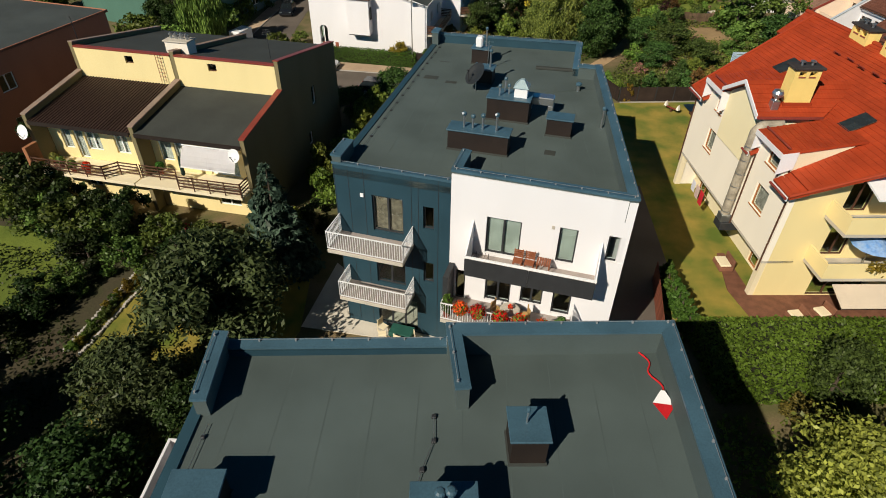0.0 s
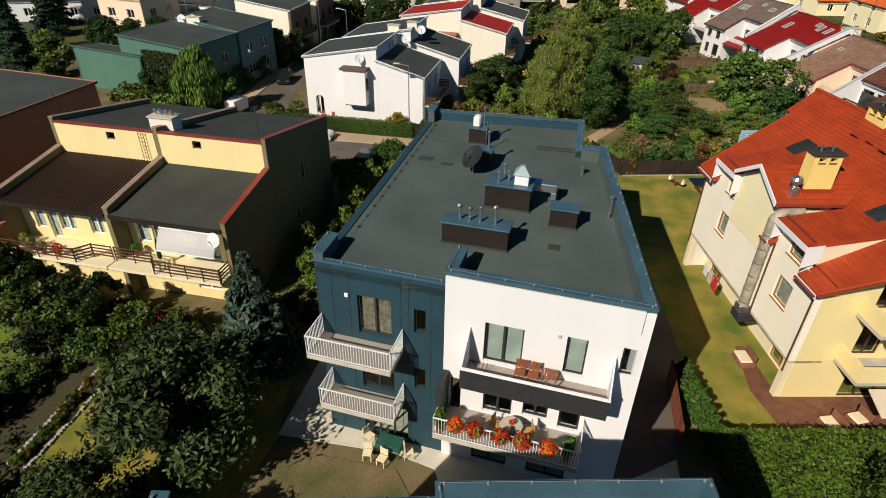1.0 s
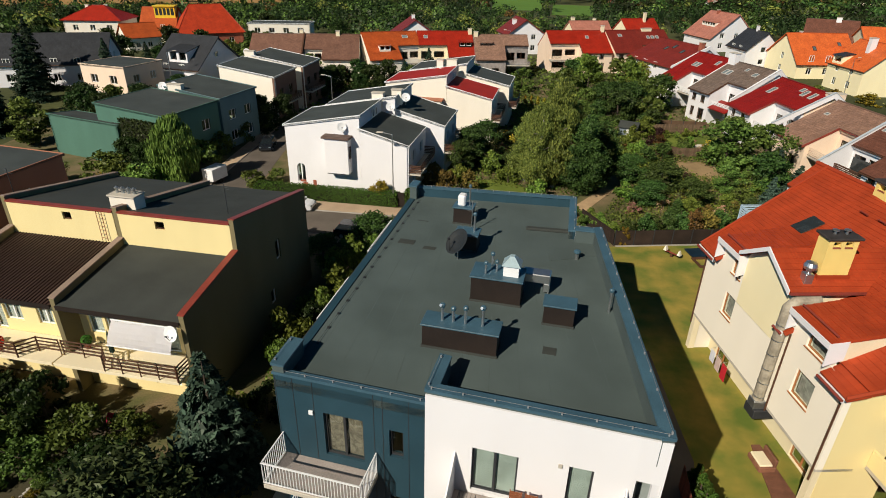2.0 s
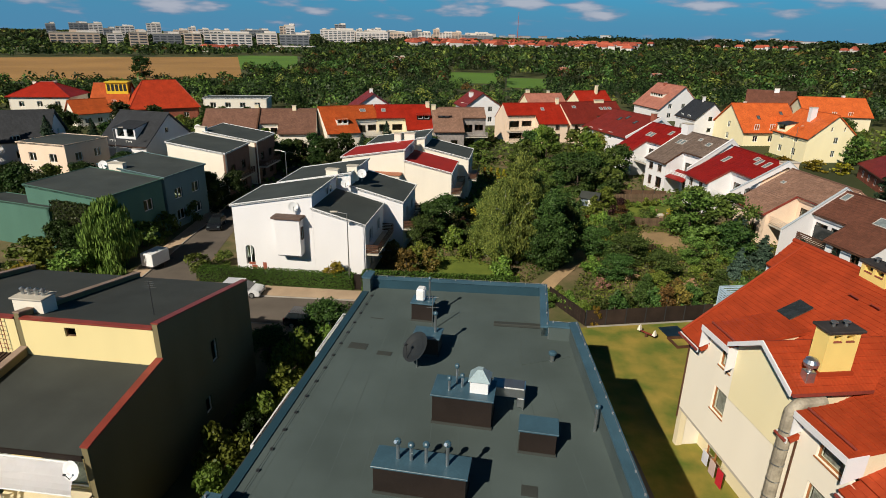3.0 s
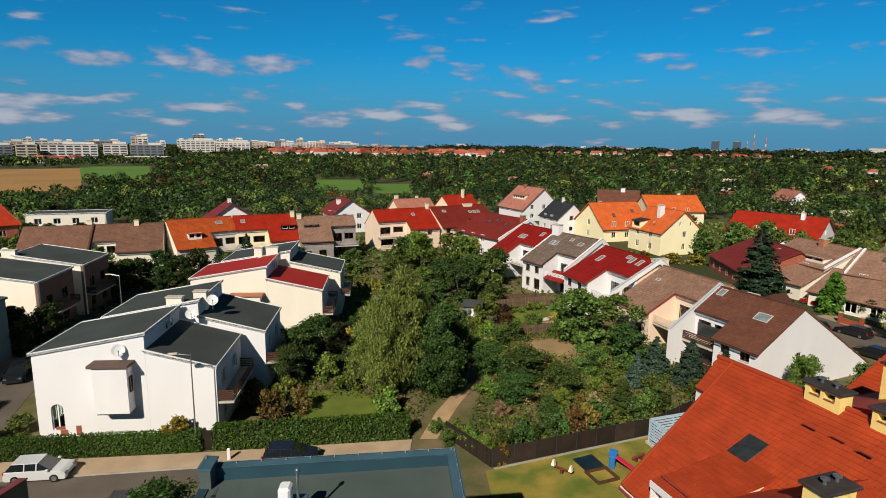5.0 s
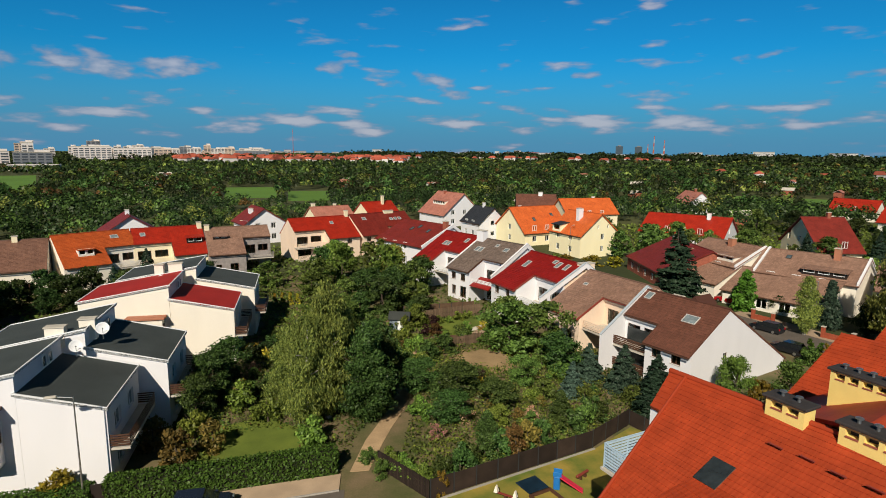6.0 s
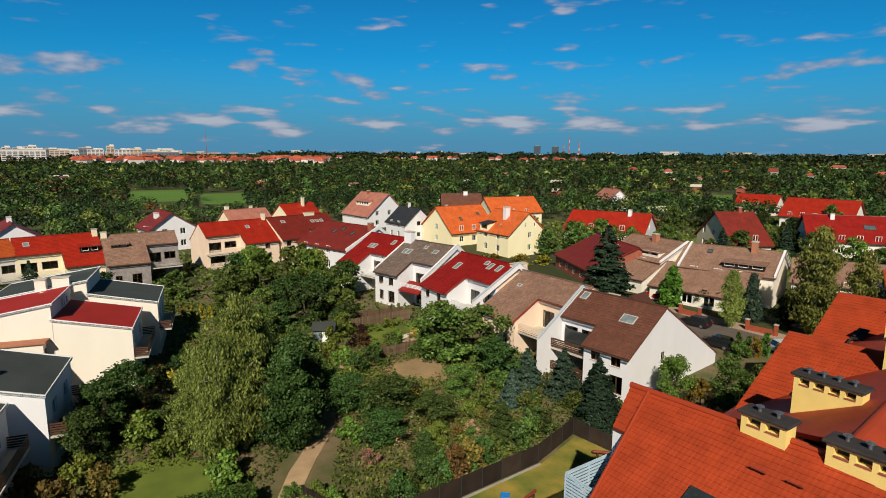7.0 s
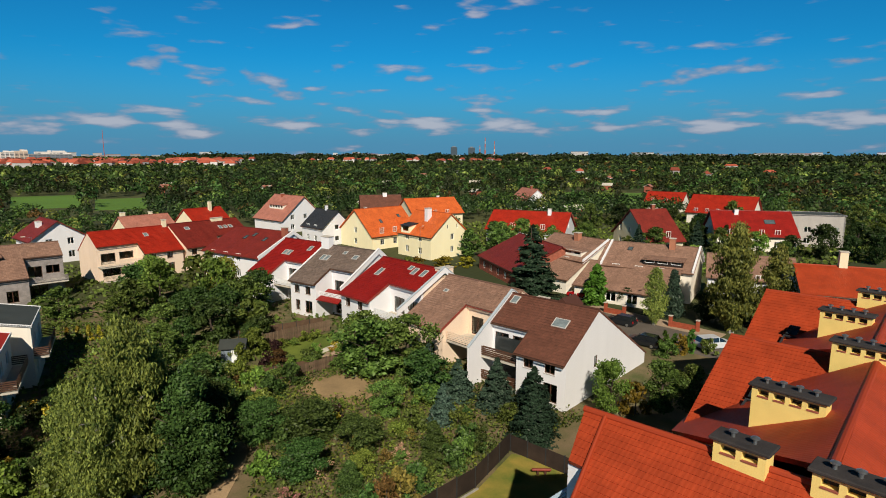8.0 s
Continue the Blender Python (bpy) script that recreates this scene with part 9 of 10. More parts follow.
tr = thing("box_trailer", "white box trailer parked at the street corner", "trailer", Matrix.Translation((-26.0, 75.9, 0)) @ Matrix.Rotation(1.25, 4, "Z"))
part("box", soften(boxes((-1.25, -0.75, 0.5, 1.25, 0.75, 1.9)), 0.04), M_WHITEMETAL, tr)
part("chassis", boxes((-1.2, -0.6, 0.36, 1.9, 0.6, 0.498)), M_DARKMETAL, tr)
for s in (-1, 1):
    part("wheel", lathe(bmesh.new(), [(0.1, -0.08), (0.28, -0.08), (0.28, 0.08), (0.1, 0.08)], 16), M_BLACK, tr, m=Matrix.Translation((0, s * 0.68, 0.28)) @ Matrix.Rotation(math.pi / 2, 4, "X"))
slab("road", [(71.0, 40), (78.5, 40), (77.6, 84), (72.6, 128), (66.4, 127), (70.2, 84)], 0.03, M_ASPH, "worn grey asphalt street behind the terrace", "road")
slab("pavement", [(77.7, 70), (80.6, 70.4), (79.6, 90), (76.8, 89.8)], 0.10, M_PAVER, "sand coloured pavement with brick garden walls", "pavement")

# ---- the white corner house ----
MH, LH = along((-16.9, 74.7), (-3.1, 72.28))
bay = thing("bay_window", "white box bay with a brown slab roof", "bay window", MH)
part("body", boxes((5.0, -1.15, 2.75, 7.6, -0.005, 6.55)), M_WHITE, bay)
part("roof_slab", soften(boxes((4.7, -1.35, 6.552, 7.8, 0.0, 6.80)), 0.03), mat("rusty slab edge", (0.13, 0.085, 0.07), 0.8, 0.3), bay)
part("underside", boxes((5.1, -1.05, 2.62, 7.5, -0.02, 2.748)), M_DARKMETAL, bay)
part("window", ring_bm(0.5, 1.3), M_BROWNWOOD, bay, m=Matrix.Translation((7.605, -0.85, 4.4)) @ Matrix.Rotation(math.pi / 2, 4, "Z") @ Matrix.Translation((0, -0.08, 0)))
part("pane", boxes((7.606, -0.8, 4.45, 7.62, -0.4, 5.65)), GLASS, bay)
mh2 = along((-8.8, 98.5), (0.1, 96.9))[0]
bay2 = thing("bay_window", "ivory box bay with an orange slab roof", "bay window", mh2)
part("body", boxes((5.0, -1.1, 2.9, 8.4, -0.005, 5.6)), M_IVORY, bay2)
part("roof_slab", soften(boxes((4.7, -1.3, 5.602, 8.7, 0.0, 5.85)), 0.03), M_TERRA, bay2)
part("side_frame", boxes((8.402, -0.8, 3.4, 8.43, -0.25, 5.0)), M_BROWNWOOD, bay2)
arch = thing("arch_filler", "white arched head of a small garden window", "window arch", MH)
bm = bmesh.new()
for s in (0, 1):
    for i in range(6):
        a0, a1 = math.pi / 2 * i / 6, math.pi / 2 * (i + 1) / 6
        f = lambda a: (1.53 + (0.49 * math.cos(a)) * (1 if s else -1), 2.66 + 0.49 * math.sin(a))
        (xa, za), (xb, zb) = f(a0), f(a1)
        x0, x1 = min(xa, xb), max(xa, xb)
        zl, zr = (za, zb) if xa < xb else (zb, za)
        hexa(bm, [(x0, 0.0, zl), (x1, 0.0, zr), (x1, 0.28, zr), (x0, 0.28, zl), (x0, 0.0, 3.152), (x1, 0.0, 3.152), (x1, 0.28, 3.152), (x0, 0.28, 3.152)])
bm.verts.index_update()
part("filler", weld(bm), M_WHITE, arch)
part("flower_box", boxes((1.3, -0.02, 1.0, 1.98, 0.2, 1.18)), M_BRICKRED, arch)
for x0, x1, z0, z1 in ((1.62, 2.2, 0.45, 0.95), (2.84, 3.25, 0.45, 1.3)):
    tagged(part("meter_door", soften(boxes((x0, -0.03, z0, x1, -0.004, z1)), 0.01), M_BRICKRED, m=MH), "small red meter cupboard door on the wall", "meter door")
dish("satellite_dish", "white satellite dish on the white corner house", MH @ Vector((6.75, -0.35, 7.4)), 0.5, (0.3, -0.9, 0.35), M_WHITEMETAL, 0.3)
for (x, y, z, r) in ((-6.0, 80.4, 8.0, 0.48), (-4.3, 82.0, 8.8, 0.5), (-1.0, 104.4, 8.0, 0.5), (-38.5, 92.0, 7.2, 0.55), (-37.2, 92.6, 7.2, 0.5), (-35.0, 116.0, 8.4, 0.5)):
    dish("satellite_dish", "white satellite dish on a flat house roof", (x, y, z - 0.6), r, (0.15, -0.9, 0.4), M_WHITEMETAL, 0.9)
for x, y, w, z in ((-7.6, 82.2, 1.4, 8.6), (-5.4, 82.8, 1.2, 8.9), (0.6, 106.2, 1.6, 8.9), (-1.2, 105.8, 1.0, 8.9), (-36.4, 91.4, 2.0, 7.0), (-34.2, 115.4, 1.8, 8.0)):
    t = thing("chimney", "rendered chimney block on a flat roof", "chimney", Matrix.Translation((x, y, z - 0.8)) @ Matrix.Rotation(-0.17, 4, "Z"))
    part("chimney_body", boxes((-w / 2, -0.35, 0, w / 2, 0.35, 1.7)), M_IVORY, t)
    part("cap", soften(boxes((-w / 2 - 0.08, -0.43, 1.702, w / 2 + 0.08, 0.43, 1.82)), 0.02), M_CONC, t)
# upper clerestory windows between the high and low roofs
for ox, oy in ((-8.42, 73.22), (-5.5, 81.5), (0.1, 96.9)):
    m = Matrix.Translation((ox, oy, 0)) @ Matrix.Rotation(math.atan2(-0.172, 0.985), 4, "Z")
    for y in (4.2, 5.3):
        t = thing("clerestory_window", "small framed window above the low roof", "window", m)
        part("frame", ring_bm(0.7, 0.9, 0.06), M_PVC, t, m=Matrix.Translation((0.09, y, 7.75)) @ Matrix.Rotation(math.pi / 2, 4, "Z"))
        part("pane", boxes((0.02, y + 0.05, 7.8, 0.035, y + 0.65, 8.6)), mat("shaded pane", (0.03, 0.035, 0.04), 0.08, 0.1, spec=0.8), t)


def timber_balcony(label, m, L, depth, z):
    t = thing("balcony", label, "balcony", m)
    part("slab", boxes((0, -depth, z - 0.16, L, -0.02, z)), M_CONC, t)
    for i in range(5):
        part("rail_board", boxes((0, -depth, z + 0.15 + 0.18 * i, L, -depth + 0.03, z + 0.26 + 0.18 * i)), M_BROWNWOOD, t)
        for x in (0, L - 0.03):
            part("rail_board", boxes((x, -depth + 0.031, z + 0.15 + 0.18 * i, x + 0.03, -0.02, z + 0.26 + 0.18 * i)), M_BROWNWOOD, t)
    return t


for o, L in (((-26.2, 102.2), 6.5), ((-24.4, 112.4), 6.0), ((-3.1, 72.4), 7.4), ((0.4, 80.6), 7.4), ((6.6, 95.9), 7.4), ((9.6, 104.9), 7.4)):
    m, _ = along(o, (o[0] + 0.16 * L, o[1] + 0.987 * L))
    timber_balcony("dark slatted balcony on the garden side of a house", m, L, 1.3, 3.0)

# ---- fences, playground and garden things ----
def panel_fence(name, label, a, b, h, material, w=1.8, post=M_DARKMETAL):
    m, L = along(a, b)
    t = thing(name, label, "fence", m)
    k = max(1, round(L / w))
    for i in range(k):
        x = L * i / k
        part("panel", boxes((x + 0.05, 0, 0.06, x + L / k - 0.05, 0.04, h - 0.03 * (i % 2))), material, t)
        part("post", boxes((x - 0.04, -0.02, 0, x + 0.04, 0.06, h + 0.06)), post, t)
    return t


def board_fence(label, a, b, h, material, w=0.14):
    m, L = along(a, b)
    t = thing("board_fence", label, "fence", m)
    k = max(1, int(L / (w + 0.02)))
    me = bpy.data.meshes.new("board")
    bm = soften(boxes((0, 0, 0.05, w, 0.025, h)), 0.006)
    bm.to_mesh(me)
    bm.free()
    me.materials.append(material)
    for i in range(k):
        o = new("board", me)
        o.parent = t
        o.matrix_basis = Matrix.Translation((L * i / k, 0, rt.uniform(-0.02, 0.02)))
    part("rail", boxes((0, 0.026, 0.35, L, 0.06, 0.43)), material, t)
    part("rail", boxes((0, 0.026, h - 0.35, L, 0.06, h - 0.27)), material, t)
    return t


panel_fence("screen_fence", "dark brown screened fence behind the lawn", (17.2, 62.55), (32.1, 64.3), 1.55, M_FENCE)
panel_fence("screen_fence", "dark brown screened fence at the lawn corner", (32.1, 64.3), (37.6, 66.4), 1.55, M_FENCE)
panel_fence("screen_fence", "dark brown screened fence beside the cream house", (37.6, 66.4), (38.6, 60.0), 1.4, M_FENCE)
board_fence("dark brown board fence along the footpath", (15.0, 67.9), (17.1, 62.6), 1.5, M_FENCE)
plant(K_BUSHL, (16.0, 67.6, 1.6, 1.0), (16.6, 66.0, 1.8, 1.0), (17.2, 64.6, 1.6, 0.9), label="fresh green shrub inside the fence")
plant(K_BUSH, (14.6, 68.8, 1.2, 0.8), (14.9, 66.6, 1.3, 0.7))
board_fence("red-brown board fence between lawn and terrace", (14.25, 34.4), (13.4, 29.2), 1.6, M_REDFENCE)
panel_fence("garden_fence", "brown wooden garden fence behind the white houses", (30.2, 106.0), (41.2, 105.2), 1.5, mat("brown fence panel", (0.12, 0.07, 0.04), 0.85, 0.3))
panel_fence("garden_fence", "brown wooden garden fence along the dry plot", (25.4, 93.2), (38.8, 91.6), 1.1, MATS["brown fence panel"])
kerb = along((17.3, 62.2), (32.1, 63.95))
tagged(part("edging", boxes((0, 0, 0, kerb[1], 0.14, 0.14)), M_KERB, m=kerb[0]), "pale concrete edging along the lawn", "edging", "", "structure")
shed = thing("garden_shed", "small blue-grey garden shed with a pitched roof", "shed", along((25.9, 99.6), (28.4, 98.3))[0])
part("wall", boxes((0.1, 0.1, 0, 2.6, 2.0, 1.9)), mat("blue grey boards", (0.20, 0.24, 0.28), 0.8, 0.2), shed)
part("roof", slope_bm((-0.1, -0.2, 1.8), (2.8, -0.2, 1.8), (2.8, 1.1, 2.6), (-0.1, 1.1, 2.6), 0.08), M_FELT2, shed)
part("roof", slope_bm((2.8, 2.4, 1.8), (-0.1, 2.4, 1.8), (-0.1, 1.1, 2.6), (2.8, 1.1, 2.6), 0.08), M_FELT2, shed)
part("door", boxes((1.2, 0.07, 0.05, 1.9, 0.098, 1.7)), M_PVC, shed)
sand = thing("sandpit", "square sandpit under a dark blue cover", "sandpit", Matrix.Translation((24.5, 61.2, 0.05)) @ Matrix.Rotation(0.12, 4, "Z"))
part("frame", ring_bm(1.9, 1.7, 0.14, 0.2), M_BROWNWOOD, sand, m=Matrix.Translation((-0.95, -0.85, 0.2)) @ Matrix.Rotation(-math.pi / 2, 4, "X") @ Matrix.Scale(-1, 4, (0, 0, 1)))
bm = bmesh.new()
hexa(bm, [(-0.9, -0.8, 0.2), (0.9, -0.8, 0.2), (0.9, 0.8, 0.2), (-0.9, 0.8, 0.2), (-0.85, -0.75, 0.24), (0.85, -0.75, 0.24), (0.85, 0.75, 0.3), (-0.85, 0.75, 0.26)])
part("cover", bm, mat("dark blue tarpaulin", (0.012, 0.03, 0.05), 0.4, 0.4, 1.5, 8, 0.4), sand)
see = thing("seesaw", "red seesaw with white seats on the lawn", "seesaw", Matrix.Translation((22.0, 60.6, 0.05)) @ Matrix.Rotation(-0.9, 4, "Z"))
part("plank", boxes((-0.8, -0.08, 0.34, 0.8, 0.08, 0.40)), M_REDTRIM, see)
part("pivot", boxes((-0.1, -0.12, 0, 0.1, 0.12, 0.338)), M_BROWNWOOD, see)
for x in (-0.7, 0.7):
    bm = bmesh.new()
    hexa(bm, [(x - 0.14, -0.18, 0.402), (x + 0.14, -0.18, 0.402), (x + 0.14, 0.18, 0.402), (x - 0.14, 0.18, 0.402), (x - 0.04, -0.1, 0.85), (x + 0.04, -0.1, 0.85), (x + 0.04, 0.1, 0.85), (x - 0.04, 0.1, 0.85)])
    part("seat", bm, M_IVORY, see, "white plastic seat")
sl = thing("slide", "plastic slide with a blue top and red chute", "slide", Matrix.Translation((26.2, 60.4, 0.05)) @ Matrix.Rotation(-0.7, 4, "Z"))
bm = bmesh.new()
hexa(bm, [(0.1, -0.25, 0.9), (1.7, -0.25, 0.05), (1.7, 0.25, 0.05), (0.1, 0.25, 0.9), (0.1, -0.25, 1.0), (1.7, -0.25, 0.15), (1.7, 0.25, 0.15), (0.1, 0.25, 1.0)])
part("chute", bm, mat("red plastic", (0.60, 0.03, 0.06), 0.35, 0.1), sl)
part("ladder", soften(boxes((-0.35, -0.32, 0, 0.1, 0.32, 1.0)), 0.05), mat("blue plastic", (0.02, 0.16, 0.45), 0.35, 0.1), sl)
for y in (-0.3, 0.26):
    part("handle", soften(boxes((-0.4, y, 1.002, 0.2, y + 0.05, 1.35)), 0.02), MATS["blue plastic"], sl)
for x, y in ((28.6, 60.9), (37.0, 62.6)):
    t = thing("spring_toy", "low red rocking toy on the lawn", "garden toy", Matrix.Translation((x, y, 0.05)) @ Matrix.Rotation(x, 4, "Z"))
    part("beam", soften(boxes((-0.7, -0.1, 0.25, 0.7, 0.1, 0.42)), 0.04), M_REDTRIM, t)
    part("foot", boxes((-0.35, -0.16, 0, -0.2, 0.16, 0.248)), M_BROWNWOOD, t)
    part("foot", boxes((0.2, -0.16, 0, 0.35, 0.16, 0.248)), M_BROWNWOOD, t)


def street_lamp(at, h, yaw):
    t = thing("street_lamp", "slim grey street lamp with one arm", "street lamp", Matrix.Translation((*at, 0)) @ Matrix.Rotation(yaw, 4, "Z"), "street lamps")
    part("pole", tube(bmesh.new(), (0, 0, 0), (0, 0, h), 0.07, 0.04, 8), M_STEEL, t)
    part("arm", tube(bmesh.new(), (0, 0, h - 0.05), (1.1, 0, h + 0.15), 0.03, n=6), M_STEEL, t)
    part("lamp_head", soften(boxes((0.9, -0.12, h + 0.08, 1.6, 0.12, h + 0.22)), 0.03), M_CONC, t)


street_lamp((-4.6, 70.4), 7.9, 3.1)
street_lamp((-18.2, 105.0), 7.0, 3.0)
street_lamp((81.9, 80.6), 6.5, 3.0)
street_lamp((13.5, 164), 8.0, 3.0)
street_lamp((-50.0, 118.0), 8.0, 0.4)
street_lamp((82.0, 139.0), 7.0, 0.4)
pb = thing("litter_post", "short white bollard by the hedge", "bollard", Matrix.Translation((-2.0, 68.2, 0.1)))
part("post", soften(boxes((-0.12, -0.08, 0, 0.12, 0.08, 0.9)), 0.02), M_WHITEMETAL, pb)
gate = thing("garden_gate", "dark metal garden gate in the hedge", "gate", along((-4.15, 69.85), (-3.35, 69.75))[0])
part("leaf", boxes((0, 0.3, 0.05, 0.8, 0.36, 1.7)), M_BROWNCLAD, gate)

# ---- on the balconies of the flats ----
def chair(m, material, label, fold=False):
    t = thing("garden_chair", label, "chair", m, "balcony chairs")
    part("seat", soften(boxes((-0.22, -0.22, 0.42, 0.22, 0.22, 0.46)), 0.01), material, t)
    bm = bmesh.new()
    for i in range(4):
        box(bm, -0.22, 0.2, 0.52 + 0.11 * i, 0.22, 0.225, 0.60 + 0.11 * i)
    for i in range(4):
        part("back_slat", boxes((-0.22, 0.2, 0.52 + 0.11 * i, 0.22, 0.225, 0.60 + 0.11 * i)), material, t)
    bm.free()
    for x in (-0.2, 0.2):
        part("leg", boxes((x - 0.02, -0.2, 0, x + 0.02, -0.16, 0.418)), material, t)
        part("leg", boxes((x - 0.02, 0.226, 0, x + 0.02, 0.26, 0.95)), material, t)
    return t


ACACIA = mat("oiled reddish wood", (0.30, 0.10, 0.045), 0.5, 0.3, 2.0, 25, 0.1)
TEAK = mat("pale yellow wood", (0.52, 0.32, 0.12), 0.55, 0.3, 2.0, 25, 0.1)
for x in (3.45, 4.0):
    chair(M_WF @ Matrix.Translation((x, -0.55, 6.57)), ACACIA, "reddish wooden folding chair on the balcony")
tb = thing("balcony_table", "folded reddish wooden table on the balcony", "table", M_WF @ Matrix.Translation((4.65, -0.5, 6.57)))
for i in range(6):
    part("slat", boxes((-0.32 + 0.11 * i, -0.3, 0.60, -0.23 + 0.11 * i, 0.3, 0.63)), ACACIA, tb)
for x, y in ((-0.28, -0.25), (0.28, -0.25), (-0.28, 0.25), (0.28, 0.25)):
    part("leg", boxes((x - 0.02, y - 0.02, 0, x + 0.02, y + 0.02, 0.598)), ACACIA, tb)
rk = thing("drying_rack", "thin metal rack on the balcony floor", "rack", M_WF @ Matrix.Translation((1.75, -0.7, 6.57)))
for i in range(5):
    part("bar", tube(bmesh.new(), (-0.3 + 0.15 * i, -0.25, 0.45), (-0.3 + 0.15 * i, 0.25, 0.45), 0.008, n=5), M_DARKMETAL, rk)
for x, y in ((-0.3, -0.25), (0.3, 0.25), (-0.3, 0.25), (0.3, -0.25)):
    part("leg", tube(bmesh.new(), (x, y, 0), (x, y, 0.45), 0.01, n=5), M_DARKMETAL, rk)
# lower terrace: table, chairs, flower boxes
tb = thing("garden_table", "round glass-topped garden table on the terrace", "table", M_WF @ Matrix.Translation((3.4, -0.95, 3.52)))
part("top", lathe(bmesh.new(), [(0.45, 0.70), (0.5, 0.72), (0.45, 0.74)], 20), M_CONC, tb)
part("pedestal", lathe(bmesh.new(), [(0.25, 0), (0.05, 0.08), (0.04, 0.699)], 12), M_DARKMETAL, tb)
pp = thing("potted_plant", "red flowers in a bowl on the table", "potted plant", M_WF @ Matrix.Translation((3.4, -0.95, 4.262)))
part("bowl", lathe(bmesh.new(), [(0.06, 0), (0.12, 0.1), (0.1, 0.1)], 12), M_BRICKRED, pp)
rng = np.random.default_rng(77)


def leaves(parent, name, centre, radius, n, size, material):
    d = rng.normal(size=(n, 3))
    d /= np.linalg.norm(d, axis=1, keepdims=True)
    o = new(name, card_mesh(name, d * np.array(radius) * rng.uniform(0.6, 1.0, (n, 1)) + np.array(centre), size * rng.uniform(0.6, 1.3, n), d + rng.normal(size=(n, 3)) * 0.5, rng, material))
    o.parent = parent


leaves(pp, "blossom", (0, 0, 0.18), (0.14, 0.14, 0.1), 60, 0.05, L_RED)
chair(M_WF @ Matrix.Translation((2.75, -0.85, 3.52)) @ Matrix.Rotation(1.2, 4, "Z"), TEAK, "pale wooden chair on the flower terrace")
chair(M_WF @ Matrix.Translation((4.1, -0.85, 3.52)) @ Matrix.Rotation(-1.2, 4, "Z"), TEAK, "pale wooden chair on the flower terrace")
for i, x in enumerate((1.15, 2.0, 3.1, 4.0, 5.1)):
    t = thing("geranium_box", "railing planter overflowing with red geraniums", "flower box", M_WF @ Matrix.Translation((x, -1.98, 4.5)), "geranium boxes")
    part("planter", soften(boxes((-0.35, -0.1, 0.0, 0.35, 0.1, 0.2)), 0.02), M_BROWNCLAD, t)
    leaves(t, "leaves", (0, -0.04, 0.10), (0.38, 0.32, 0.38), 320, 0.065, L_LIGHT)
    leaves(t, "blossom", (0, -0.06, 0.14), (0.42, 0.36, 0.44), 300, 0.065, L_RED)
for x, y, z, s, c in ((0.35, -1.6, 3.52, 0.45, L_THUJA), (5.9, -1.5, 3.52, 0.4, L_DARK)):
    t = thing("potted_plant", "tall leafy plant in a pot on the terrace", "potted plant", M_WF @ Matrix.Translation((x, y, z)))
    part("pot", lathe(bmesh.new(), [(0.14, 0), (0.2, 0.35), (0.17, 0.35)], 12), M_BRICKRED, t)
    leaves(t, "leaves", (0, 0, 0.85), (s * 0.7, s * 0.7, 0.6), 300, 0.09, c)
pil = thing("dark_partition", "dark partition panel between terrace and wall", "partition", M_WF)
part("panel", boxes((0.02, -1.25, 3.52, 0.28, -0.03, 5.7)), M_DARKMETAL, pil)
for x, z in ((1.43, 8.75),):
    tagged(part("wall_vent", soften(boxes((x - 0.09, -0.06, z - 0.1, x + 0.09, -0.002, z + 0.1)), 0.01), M_WHITEMETAL, m=M_FRONT), "small white vent cover on the blue wall", "vent cover")
tagged(part("wall_vent", soften(boxes((4.75, -0.05, 8.75, 4.89, -0.002, 8.93)), 0.01), M_CONC, m=M_WF), "small grey vent cover on the white wall", "vent cover")
# terrace below: covered table and a lounger
tt = thing("garden_table", "garden table under a green cloth on the terrace", "table", M_FRONT @ Matrix.Translation((3.5, -0.75, 0.065)))
part("cloth", soften(boxes((-0.65, -0.4, 0.45, 0.65, 0.4, 0.76)), 0.03), mat("dark green tablecloth", (0.02, 0.10, 0.075), 0.8, 0.2, 2.0, 20, 0.1), tt)
for x, y in ((-0.55, -0.32), (0.55, -0.32), (-0.55, 0.32), (0.55, 0.32)):
    part("leg", boxes((x - 0.03, y - 0.03, 0, x + 0.03, y + 0.03, 0.45)), M_BROWNWOOD, tt)
for x, y, a in ((2.6, -1.5, 0.2), (4.5, -0.8, 2.0), (3.4, -1.6, -0.2), (2.3, -0.5, 1.2)):
    chair(M_FRONT @ Matrix.Translation((x, y, 0.065)) @ Matrix.Rotation(a, 4, "Z"), M_CREAM, "cream garden chair on the lower terrace")
# kite left on the roof of the second block
kt = thing("kite", "small red and white kite lying on the roof", "kite", Matrix.Translation((8.28, 16.6, ROOF_Z + 0.005)) @ Matrix.Rotation(-0.1, 4, "Z"))
bm = bmesh.new()
hexa(bm, [(-0.32, 0, 0.0), (0.32, 0, 0.0), (0.32, 0.004, 0.0), (-0.32, 0.004, 0.0), (-0.06, 0.42, 0.12), (0.06, 0.42, 0.12), (0.06, 0.424, 0.12), (-0.06, 0.424, 0.12)])
part("white_sail", bm, M_WHITEMETAL, kt)
bm = prism(bmesh.new(), [(-0.32, -0.006), (0.0, -0.55), (0.32, -0.006)], 0.004, 0.02)
part("red_sail", bm, mat("red kite cloth", (0.55, 0.015, 0.02), 0.6, 0.1), kt)
bm = bmesh.new()
pts = [Vector((0.02 + 0.11 * math.sin(i * 0.75) - 0.035 * i, 0.42 + 0.115 * i, 0.02)) for i in range(15)]
pts += [pts[-1] + Vector((-0.09 * i, 0.03 * math.sin(i), 0.0)) for i in range(1, 4)]
